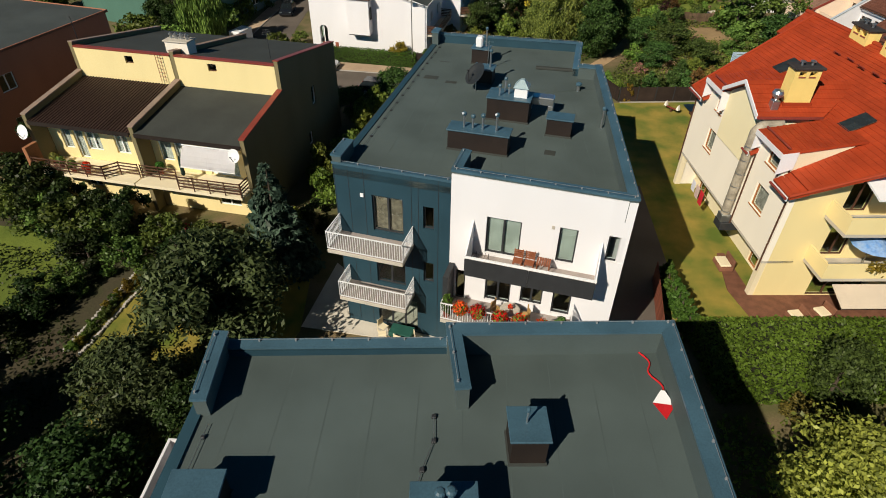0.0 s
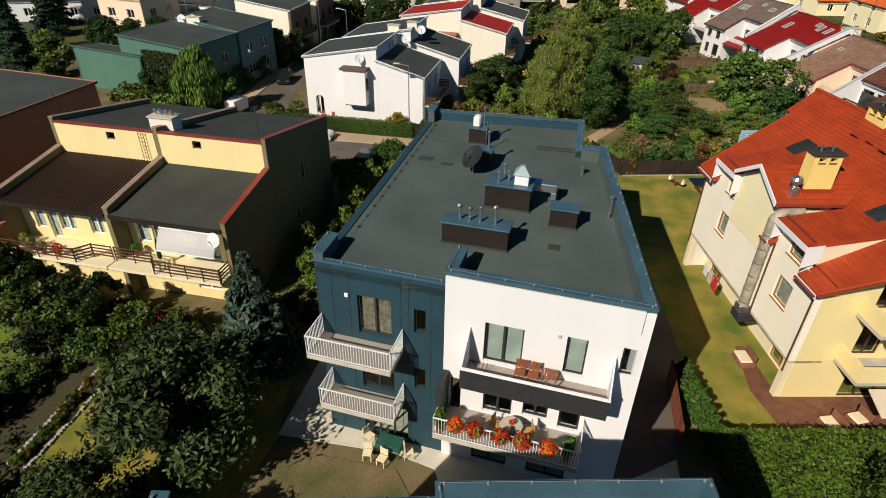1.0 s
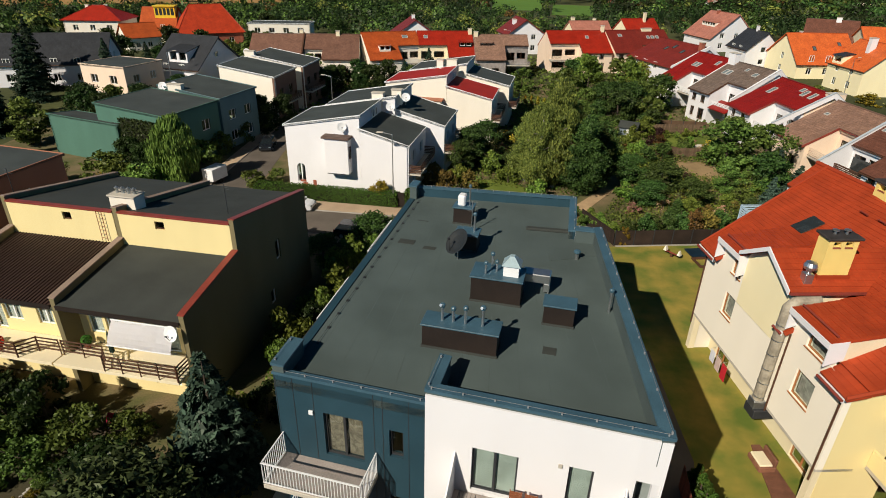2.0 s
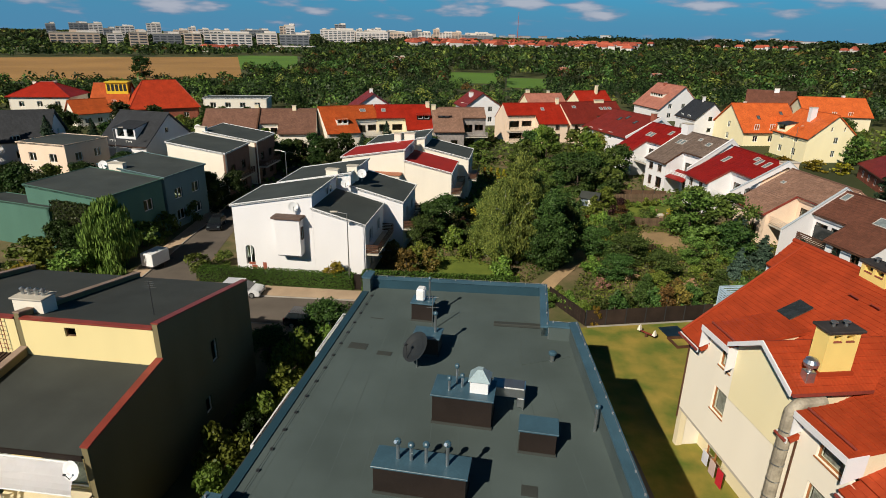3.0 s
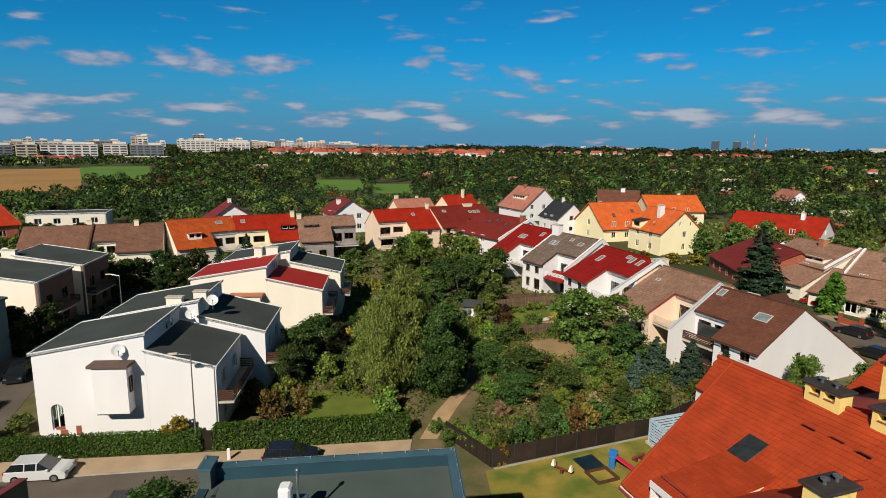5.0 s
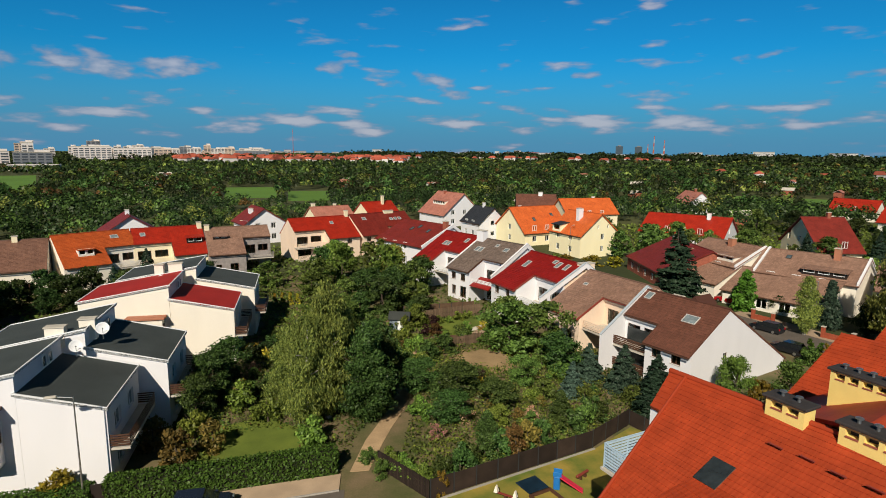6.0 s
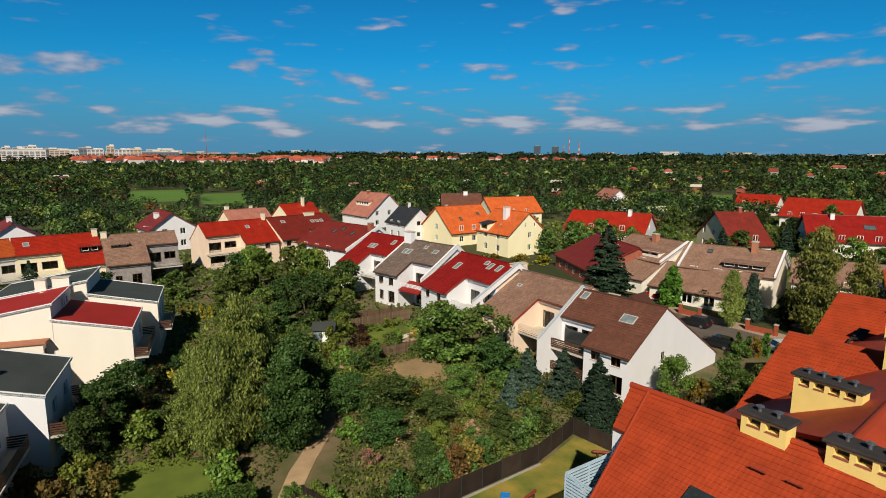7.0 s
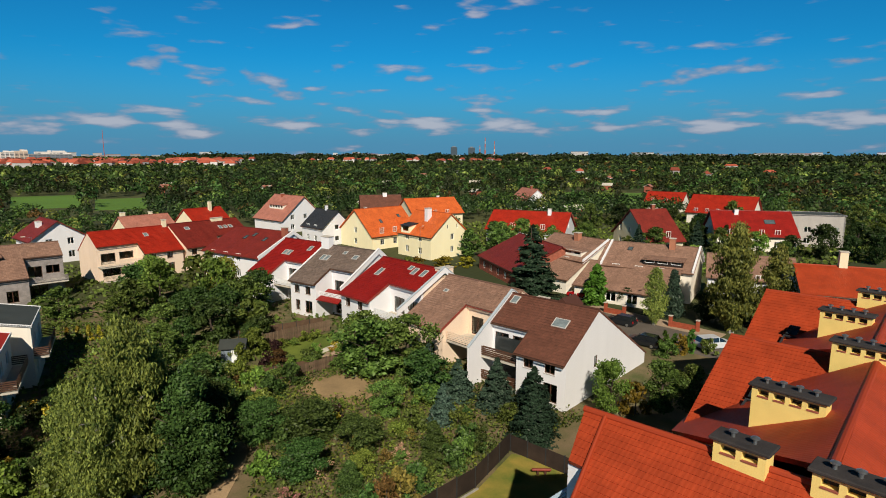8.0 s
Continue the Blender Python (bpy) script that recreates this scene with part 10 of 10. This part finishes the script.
for a, b in zip(pts, pts[1:]):
    tube(bm, a, b, 0.028, n=5)
part("tail", bm, MATS["red kite cloth"], kt)
# lengthwise seams of the roofing felt
for i in range(10):
    a = lerp2((-4.6, 7.0), (8.3, 7.0), (i + 0.5) / 10)
    m, L = along(a, lerp2((-4.9, 17.5), (8.3, 18.4), (i + 0.5) / 10))
    tagged(part("felt_seam", boxes((0, 0, 0.0, L, 0.03, 0.003)), M_FELT, m=Matrix.Translation((0, 0, ROOF_Z - 0.02)) @ m), "seam of the roofing felt", "roof seam", "", "structure")
for i in range(11):
    f = (i + 0.6) / 11.2
    m, L = along(lerp2((-3.9, 30.1), (9.0, 27.2), f), lerp2((-0.5, 48.3), (8.6, 47.2), f))
    tagged(part("felt_seam", boxes((0, 0, 0.0, L, 0.03, 0.003)), M_FELT, m=Matrix.Translation((0, 0, ROOF_Z)) @ m), "seam of the roofing felt", "roof seam", "", "structure")
wire = thing("lightning_wire", "sagging lightning wire on small dark blocks", "lightning wire")
pts = [(1.55, 15.7), (1.6, 14.9), (1.35, 14.0), (1.2, 13.2), (0.7, 12.2), (0.2, 11.4)]
for a, b in zip(pts, pts[1:]):
    part("wire", tube(bmesh.new(), (*a, ROOF_Z + 0.06), (*b, ROOF_Z + 0.06), 0.012, n=5), M_STEEL, wire)
for p in pts:
    part("block", soften(boxes((p[0] - 0.07, p[1] - 0.07, ROOF_Z - 0.02, p[0] + 0.07, p[1] + 0.07, ROOF_Z + 0.07)), 0.02), M_DARKMETAL, wire)
wire = thing("lightning_wire", "lightning wire along the open roof edge", "lightning wire")
for i in range(7):
    p = (-4.75, 14.6 - 1.2 * i)
    part("block", soften(boxes((p[0] - 0.06, p[1] - 0.06, ROOF_Z - 0.02, p[0] + 0.06, p[1] + 0.06, ROOF_Z + 0.07)), 0.02), M_DARKMETAL, wire)
part("wire", tube(bmesh.new(), (-4.75, 15.0, ROOF_Z + 0.06), (-4.75, 7.0, ROOF_Z + 0.06), 0.01, n=5), M_STEEL, wire)
# timber side balcony of the second block
t = thing("balcony", "side balcony with a red-brown timber floor", "balcony")
m, L = along((-5.1, 13.7), (-5.1, 6.0))
part("slab", boxes((0, -1.2, 6.1, L, -0.02, 6.28)), M_CONC, t, m=m)
for i in range(9):
    part("board", boxes((0.03, -1.15 + 0.125 * i, 6.281, L - 0.03, -1.04 + 0.125 * i, 6.31)), M_DECK, t, m=m)
full_railing(t, M_WHITEMETAL, m @ Matrix.Translation((0, -1.19, 6.28)), L, 1.1)
full_railing(t, M_WHITEMETAL, m @ Matrix.Translation((0.03, -0.03, 6.28)) @ Matrix.Rotation(-math.pi / 2, 4, "Z"), 1.15, 1.1)
# stone edging of the flower bed in the left garden
bed = thing("flower_bed", "long flower bed edged with pale stones", "flower bed")
k = 34
for s, (a, b) in enumerate((((-18.3, 34.0), (-19.2, 26.0)), ((-17.3, 32.6), (-18.2, 25.8)))):
    for i in range(k):
        f = i / (k - 1)
        x, y = a[0] + (b[0] - a[0]) * f, a[1] + (b[1] - a[1]) * f
        part("edging_stone", soften(boxes((-0.09, -0.1, -0.05, 0.09, 0.1, 0.12 + 0.04 * rt.random())), 0.02), M_STONE, bed, m=Matrix.Translation((x + rt.uniform(-0.03, 0.03), y, 0.03)) @ Matrix.Rotation(rt.uniform(0, 1), 4, "Z"))
for i in range(16):
    f = i / 15
    plant(rt.choice((K_BUSHL, K_BUSH, K_BUSHY)), (-17.9 - 0.9 * f + rt.uniform(-0.25, 0.25), 33.2 - 7.2 * f, rt.uniform(0.4, 0.8), rt.uniform(0.3, 0.5)), label="small plant in the edged flower bed")

# ---- the town on the horizon ----
def polar(az, r):
    a = radians(az)
    return 3 + r * math.sin(a), 25 + r * math.cos(a)


M_PANEL = mat("pale panel flats", (0.70, 0.64, 0.60), 0.9, 0.12, 0.02, 1.0, 0.0)
M_PANEL2 = mat("warm panel flats", (0.60, 0.46, 0.36), 0.9, 0.12, 0.02, 1.0, 0.0)
M_PANEL3 = mat("dark panel flats", (0.20, 0.21, 0.23), 0.9, 0.15, 0.02, 1.0, 0.0)
M_BAND = mat("far window glass", (0.06, 0.07, 0.085), 0.3, 0.2, 0.05, 1.0, 0.0)
M_FARRED = mat("far red roofs", (0.40, 0.09, 0.05), 0.8, 0.3, 0.01, 1.0, 0.0, island=0.4)
M_FARWHITE = mat("far pale walls", (0.60, 0.57, 0.54), 0.9, 0.3, 0.01, 1.0, 0.0, island=0.35)


def flats(az0, az1, r, h, wall, label, deep=14.0):
    """A slab of flats far off: body, plinth storey lines and window bands with piers."""
    m, L = along(polar(az0, r), polar(az1, r))
    t = thing("apartment_building", label, "apartment building", m)
    part("body", boxes((0, 0, 0, L, deep, h)), wall, t)
    part("roof", boxes((-0.3, -0.3, h, L + 0.3, deep + 0.3, h + 0.8)), M_CONC, t)
    part("lift_house", boxes((L * 0.4, 3, h + 0.8, L * 0.4 + 8, 10, h + 3.4)), wall, t)
    part("top_storey", boxes((L * 0.55, 1.5, h + 0.8, L * 0.95, deep - 1.5, h + 3.0)), M_PANEL, t, "set-back pale top storey")
    n = int(h / 2.9)
    bays = max(2, int(L / 7.0))
    for i in range(n):
        bm = bmesh.new()
        for j in range(bays):
            x = L * j / bays
            box(bm, x + 1.0, -0.25, 2.9 * i + 1.0, x + L / bays - 1.0, -0.02, 2.9 * i + 2.4)
        tagged(part("glazing", bm, M_BAND, t), kind="stuff")
    return t


FLATS = ((-25.4, -24.0, 1180, 30, 1), (-23.6, -21.4, 1250, 27, 2), (-21.2, -19.8, 1150, 29, 1), (-19.6, -15.6, 1180, 30, 0), (-15.2, -13.4, 1220, 31, 0), (-13.2, -10.6, 1180, 30, 2), (-12.6, -11.8, 1350, 48, 0),
         (-9.2, -6.4, 1180, 36, 0), (-8.2, -7.2, 1320, 50, 2), (-6.3, -3.4, 1250, 33, 0), (-3.2, -1.8, 1350, 31, 1), (-0.6, 0.6, 1500, 33, 0), (0.8, 1.4, 1500, 44, 1), (1.8, 3.2, 1600, 33, 0), (3.8, 6.0, 1650, 34, 0), (-31, -27.5, 1250, 27, 1), (-27, -25.8, 1300, 26, 0))
for a0, a1, r, h, c in FLATS:
    if a1 < -9.5:
        r, h = r * 0.66, h * 0.60
    elif a1 < -3:
        r, h = r * 0.95, h * 0.70
    else:
        h *= 0.72
    flats(a0, a1, r, h, (M_PANEL, M_PANEL2, M_PANEL3)[c], ("long pale panel-built block of flats", "warm-toned panel-built block of flats", "dark panel-built block of flats")[c] + " far off")
# a second rank of uneven blocks closes the gaps behind
rf = random.Random(21)
az = -31.0
while az < 6.0:
    w, c = rf.uniform(0.5, 1.5), rf.choice((0, 0, 1, 2))
    flats(az, az + w, 1290 if az < -9 else 1560, rf.uniform(19, 30), (M_PANEL, M_PANEL2, M_PANEL3)[c], ("pale block of flats behind the long ones", "warm-toned block of flats behind the long ones", "dark block of flats behind the long ones")[c])
    az += w + rf.choice((0.0, 0.0, 0.15, 0.9))
hall = thing("market_hall", "long low white hall before the flats", "hall", along(polar(-13.6, 735), polar(-10.4, 725))[0])
part("body", boxes((0, 0, 0, 42, 20, 5.5)), M_FARWHITE, hall)
part("canopy", boxes((-0.5, -1.0, 5.5, 42.5, 20.5, 6.2)), M_PANEL, hall)
part("front_glass", boxes((2, -0.2, 1, 40, -0.02, 2.6)), M_BAND, hall)


def far_houses(name, label, n, a0, a1, r0, r1, seed, size=1.0):
    rr = random.Random(seed)
    walls, roofs = bmesh.new(), bmesh.new()
    for i in range(n):
        x, y = polar(rr.uniform(a0, a1), rr.uniform(r0, r1))
        c, s = math.cos(rr.uniform(0, 3)), math.sin(rr.uniform(0, 3))
        k = math.hypot(c, s)
        c, s = c / k, s / k
        w, d, h, q = rr.uniform(5, 11) * size, rr.uniform(4, 6) * size, rr.uniform(6, 10) * size, rr.uniform(3, 5) * size
        f = lambda u, v, z: (x + u * c - v * s, y + u * s + v * c, z)
        hexa(walls, [f(-w, -d, 0), f(w, -d, 0), f(w, d, 0), f(-w, d, 0), f(-w, -d, h), f(w, -d, h), f(w, d, h), f(-w, d, h)])
        hexa(roofs, [f(-w - .5, -d - .5, h), f(w + .5, -d - .5, h), f(w + .5, d + .5, h), f(-w - .5, d + .5, h), f(-w * 0.8, -.1, h + q), f(w * 0.8, -.1, h + q), f(w * 0.8, .1, h + q), f(-w * 0.8, .1, h + q)])
    o = tagged(part(name, walls, M_FARWHITE), label, "far houses", "", "stuff")
    tagged(part("roof", roofs, M_FARRED, o), kind="stuff")


far_houses("far_houses", "far estate of white houses with red roofs", 170, -1.5, 19, 980, 1500, 4)
far_houses("far_houses", "far scattered houses with red roofs", 60, 19, 46, 1300, 1900, 5)
far_houses("far_houses", "few red-roofed houses before the flats", 8, -20, -17, 690, 730, 6, 0.6)
far_houses("far_houses", "red-roofed houses at the edge of the woods", 7, 47, 74, 560, 900, 7, 0.7)
rr = random.Random(8)
M_FARDULL = mat("hazy far walls", (0.42, 0.42, 0.43), 0.9, 0.3, 0.01, 1.0, 0.0, objvar=0.35)
for i in range(90):
    a = rr.uniform(-3, 84)
    x, y = polar(a, rr.uniform(2600, 3600))
    w, h = rr.uniform(10, 34), rr.uniform(9, 27) * (1.0 if a < 30 or a > 44 else 0.7)
    t = thing("far_building", "pale town building on the far horizon", "building", Matrix.Translation((x, y, 0)) @ Matrix.Rotation(-radians(a), 4, "Z"), "far town")
    part("body", boxes((-w, -8, 0, w, 8, h)), M_FARDULL, t)
    part("roof", boxes((-w - 0.5, -8.5, h, w + 0.5, 8.5, h + 1.2)), M_PANEL3 if i % 3 else M_FARRED, t)
for az, h in ((39.4, 58), (41.1, 56)):
    x, y = polar(az, 3600)
    t = thing("tower_block", "dark slab tower on the far horizon", "tower", Matrix.Translation((x, y, 0)) @ Matrix.Rotation(-0.7, 4, "Z"))
    part("body", boxes((-20, -10, 0, 20, 10, h)), M_TOWER, t)
    part("roof_house", boxes((-10, -5, h, 10, 5, h + 5)), M_PANEL3, t)
for az, h in ((42.4, 118), (43.3, 96), (41.9, 72)):
    x, y = polar(az, 3700)
    t = thing("power_station_chimney", "tall red and white chimney on the horizon", "chimney", Matrix.Translation((x, y, 0)))
    for k in range(6):
        part("shaft_ring", lathe(bmesh.new(), [(5.4 - 0.6 * k, h * k / 6), (4.8 - 0.6 * k, h * (k + 1) / 6)], 12), M_FARDULL if k % 2 == 0 else M_FARRED, t)
x, y = polar(8.6, 2600)
t = thing("radio_mast", "thin far radio mast on the horizon", "mast", Matrix.Translation((x, y, 0)))
part("shaft", tube(bmesh.new(), (0, 0, 0), (0, 0, 110), 1.6, 0.6, 6), M_FARRED, t)
for az, r, w, h in ((30, 3000, 160, 16), (34, 2900, 120, 14), (50.5, 3200, 90, 30), (56, 3300, 110, 26), (66, 3000, 130, 22)):
    m, L = along(polar(az, r), polar(az + 2, r))
    t = thing("factory_hall", "long pale factory hall far off", "factory", m)
    part("body", boxes((0, 0, 0, w, 40, h)), M_FARWHITE, t)
    part("roof", boxes((-1, -1, h, w + 1, 41, h + 2)), M_PANEL3, t)
# allotment huts among the trees
rh = random.Random(12)
for i in range(34):
    az, r = rh.uniform(-4, 66), rh.uniform(215, 640)
    x, y = polar(az, r)
    if not open_land(x, y):
        continue
    t = thing("allotment_hut", rh.choice(("small white allotment hut among trees", "small brown allotment hut among trees")), "hut", Matrix.Translation((x, y, 0)) @ Matrix.Rotation(rh.uniform(0, 3), 4, "Z"), "allotment huts")
    w, d = rh.uniform(2, 4), rh.uniform(1.6, 2.6)
    part("wall", boxes((-w, -d, 0, w, d, 3.6)), M_WHITE if "white" in t["label"] else M_BRICKRED, t)
    part("roof", slope_bm((-w - 0.3, -d - 0.4, 3.5), (w + 0.3, -d - 0.4, 3.5), (w + 0.3, 0, 5.0), (-w - 0.3, 0, 5.0), 0.12), rh.choice((M_CONC, M_FELT2, T_PINK)), t)
    part("roof", slope_bm((w + 0.3, d + 0.4, 3.5), (-w - 0.3, d + 0.4, 3.5), (-w - 0.3, 0, 5.0), (w + 0.3, 0, 5.0), 0.12), M_CONC, t)

# ---- the gardens behind the white houses ----
slab("lawn", [(29.6, 95.0), (37.4, 92.4), (41.6, 97.0), (41.0, 102.6), (30.2, 102.0)], 0.06, M_GRASS, "mown garden lawn between timber fences", "lawn")
slab("path", [(35.4, 95.6), (40.9, 97.6), (40.9, 98.7), (35.0, 96.6)], 0.09, M_TERRACE, "pale slab path across the garden", "path", 0.1)
M_FENCE = mat("weathered brown fence boards", (0.16, 0.105, 0.065), 0.85, 0.35, 2.0, 20, 0.2, objvar=0.25)


def board_fence(label, a, b, h=1.5):
    """A garden fence, each board and post a piece of its own on one shared mesh."""
    m, L = along(a, b)
    t = thing("garden_fence", label, "fence", m)
    part("rail", boxes((0, 0.03, h * 0.3, L, 0.08, h * 0.3 + 0.09)), M_FENCE, t)
    part("rail", boxes((0, 0.03, h * 0.8, L, 0.08, h * 0.8 + 0.09)), M_FENCE, t)
    k = int(L / 0.24)
    first = part("board", boxes((0, 0, 0.05, 0.2, 0.028, h)), M_FENCE, t)
    for i in range(1, k):
        o = new("board", first.data)
        o.parent, o.location = t, (L * i / k, 0, 0.02 * ((i * 7) % 3))
    for i in range(int(L / 2.4) + 1):
        part("post", boxes((2.4 * i, 0.082, 0, 2.4 * i + 0.1, 0.18, h + 0.08)), M_FENCE, t)
    return t


board_fence("weathered board fence behind the garden lawn", (29.7, 102.7), (41.3, 103.4))
board_fence("weathered board fence before the bare patch", (28.3, 90.6), (37.0, 91.4), 1.3)
rs = random.Random(21)
M_RUBBLE = mat("tan rubble stone", (0.42, 0.30, 0.20), 0.95, 0.4, 2.0, 12, 0.4, objvar=0.25)
bed = thing("rockery", "low rockery of tan stones and flowers beside the lawn", "rockery", Matrix.Translation((35.8, 94.2, 0.06)))
for i in range(34):
    q = Matrix.Translation((rs.uniform(-2.2, 2.2), rs.uniform(-0.9, 0.9), 0.12)) @ Matrix.Rotation(rs.uniform(0, 3), 4, "Z")
    w = rs.uniform(0.15, 0.34)
    part("stone", soften(boxes((-w, -w * 0.7, -0.12, w, w * 0.7, rs.uniform(0.1, 0.3))), 0.06), M_RUBBLE, bed, m=q)
plant(K_BUSHL, (31.6, 100.6, 1.0, 0.8), (33.4, 101.0, 1.2, 0.9), (35.2, 100.8, 0.9, 0.8), (37.0, 101.4, 1.3, 1.0), (38.6, 101.8, 1.0, 0.9), (33.2, 93.9, 0.9, 0.8), (38.4, 94.8, 1.2, 0.9), label="bright green bush in a tended garden bed")
plant(K_RUST, (31.0, 95.4, 1.7, 1.2), (34.0, 94.6, 0.8, 0.6))
plant(K_PALE, (36.0, 129.4, 6.4, 2.6), label="pale yellow-green tree behind the gardens")
plant(K_DARK, (26.5, 114.0, 5.4, 2.4))
# ---- across the right-hand street ----
plant(K_BIRCH, (77.2, 78.6, 7.8, 1.9), (81.9, 70.4, 14.2, 3.6), (85.4, 66.6, 11.5, 2.8), label="tall birch with hanging foliage by the street")
plant(K_SPRUCE, (83.0, 79.3, 6.6, 1.9))
M_GATEBRICK = mat("red gate brick", (0.34, 0.075, 0.035), 0.85, 0.25, 3.0, 14, 0.3)
for (x0, y0), (x1, y1) in (((77.9, 76.9), (78.6, 73.0)), ((76.9, 86.6), (77.5, 83.4))):
    m, L = along((x0, y0), (x1, y1))
    t = thing("garden_wall", "low red brick garden wall with square pillars", "garden wall", m)
    part("wall", boxes((0.4, 0.1, 0.08, L - 0.4, 0.35, 0.8)), M_GATEBRICK, t)
    for x in (0, L - 0.42):
        p = part("pillar", soften(boxes((x, 0, 0.08, x + 0.42, 0.45, 1.5)), 0.02), M_GATEBRICK, t)
        part("cap", soften(boxes((x - 0.05, -0.05, 1.502, x + 0.47, 0.5, 1.6)), 0.02), M_CONC, p)
plant(K_DEEP, (84.5, 75.0, 4.0, 2.2), (86.5, 71.5, 4.4, 2.4), (83.6, 87.0, 2.6, 1.6), label="dark garden tree behind the brick wall")
plant(K_THUJA, (68.2, 71.6, 2.6, 0.6), (69.2, 71.0, 2.2, 0.5), (70.4, 69.6, 2.8, 0.6))
plant(K_BUSHY, (69.0, 70.0, 2.4, 0.8))
plant(K_BUSH, (66.8, 70.4, 2.0, 1.2), (71.6, 68.0, 1.8, 1.1))
# trees that fill the plots between the far houses
for x, y, h in ((103, 154, 6), (106, 140, 6.5), (110, 145, 5.5), (113, 128, 6), (126, 128, 6), (148, 144, 7), (163, 118, 6), (150, 110.5, 5), (146, 88, 5.5), (152, 84, 6.5), (156, 80, 5), (153, 74, 6), (160, 76, 7), (167, 147, 6), (176, 134, 6), (196, 125, 7), (220, 116, 7), (212, 95, 7), (204, 87, 6), (182, 92, 6), (190, 104, 6.5), (175, 84, 6), (170, 112, 5.5), (120, 112, 5), (108, 118, 5.5), (138, 100, 5.5), (143, 94, 5), (112, 92, 5), (118, 86, 5.5), (126, 92, 5), (132, 84, 6)):
    plant(rs.choice((K_ROUND, K_DARK, K_ROUND, K_LIGHT, K_DEEP)), (x, y, h * rs.uniform(0.9, 1.2)), label="leafy tree between the far gardens")
for x, y, h in ((140.5, 108, 7.5), (147, 103, 6), (168, 98, 8)):
    plant(K_DSPRUCE, (x, y, h, h * 0.26))
undergrowth("rough grass and weeds between far gardens", [(84, 100), (170, 70), (225, 90), (220, 150), (110, 190), (100, 130)], 26000, 0.9, 0.5, L_MID, 96, 0.2)
undergrowth("rough yellow grass between far gardens", [(84, 100), (170, 70), (225, 90), (220, 150), (110, 190), (100, 130)], 12000, 0.8, 0.45, L_LIGHT, 97, 0.0)
plant(K_DEEP, (-37.0, 78.0, 4.2, 1.8), (-34.2, 76.0, 4.2, 1.9), (-47.5, 92.0, 6.0, 2.6), (-51.0, 94.0, 6.4, 3.0), (-54.0, 98.0, 6.0, 2.8), label="dark tree growing against the green house")
plant(K_DEEP, (-24.6, 100.2, 4.8, 2.0), (-23.8, 121.4, 5.2, 2.4), (-22.6, 125.4, 5.0, 2.4), (-28.2, 97.8, 5.0, 2.3), (-46.0, 112.0, 5.0, 2.4), (-43.0, 106.0, 5.4, 2.4), (-48.6, 104.0, 5.0, 2.6), label="dark tree along the side street")
plant(K_DEEP, (-76, 150, 6, 3.0), (-68, 157, 7.5, 3.2), (-74, 141, 6, 2.8), (-62, 139, 5.5, 2.6), (-86, 146, 6, 3.0), (-48.6, 152, 5, 2.4), (-40, 122, 5, 2.4), (-33, 128, 4.5, 2.2), (-120, 200, 7, 4), (-100, 206, 6, 3.6), (-84, 208, 7, 4), (-60, 206, 6.5, 3.6), (-48, 202, 6, 3.4), (-36, 198, 6, 3.4), (-88, 197, 6, 3), (-112, 176, 6, 3), (-118, 186, 6, 3), (-92, 172, 5, 2.6), (-84, 177, 5, 2.6), (-54, 174, 5, 2.6), (-66, 170, 5.4, 2.8), (-44, 176, 4.6, 2.4), (-96, 158, 5.4, 2.8), (-104, 164, 6, 3), label="dark tree between the far villas")
plant(K_DEEPBUSH, (-26.6, 104.0, 2.2, 1.4), (-26.4, 100.5, 2.0, 1.2), (-26.9, 97.0, 2.2, 1.3), (-26.7, 108.0, 2.4, 1.4))
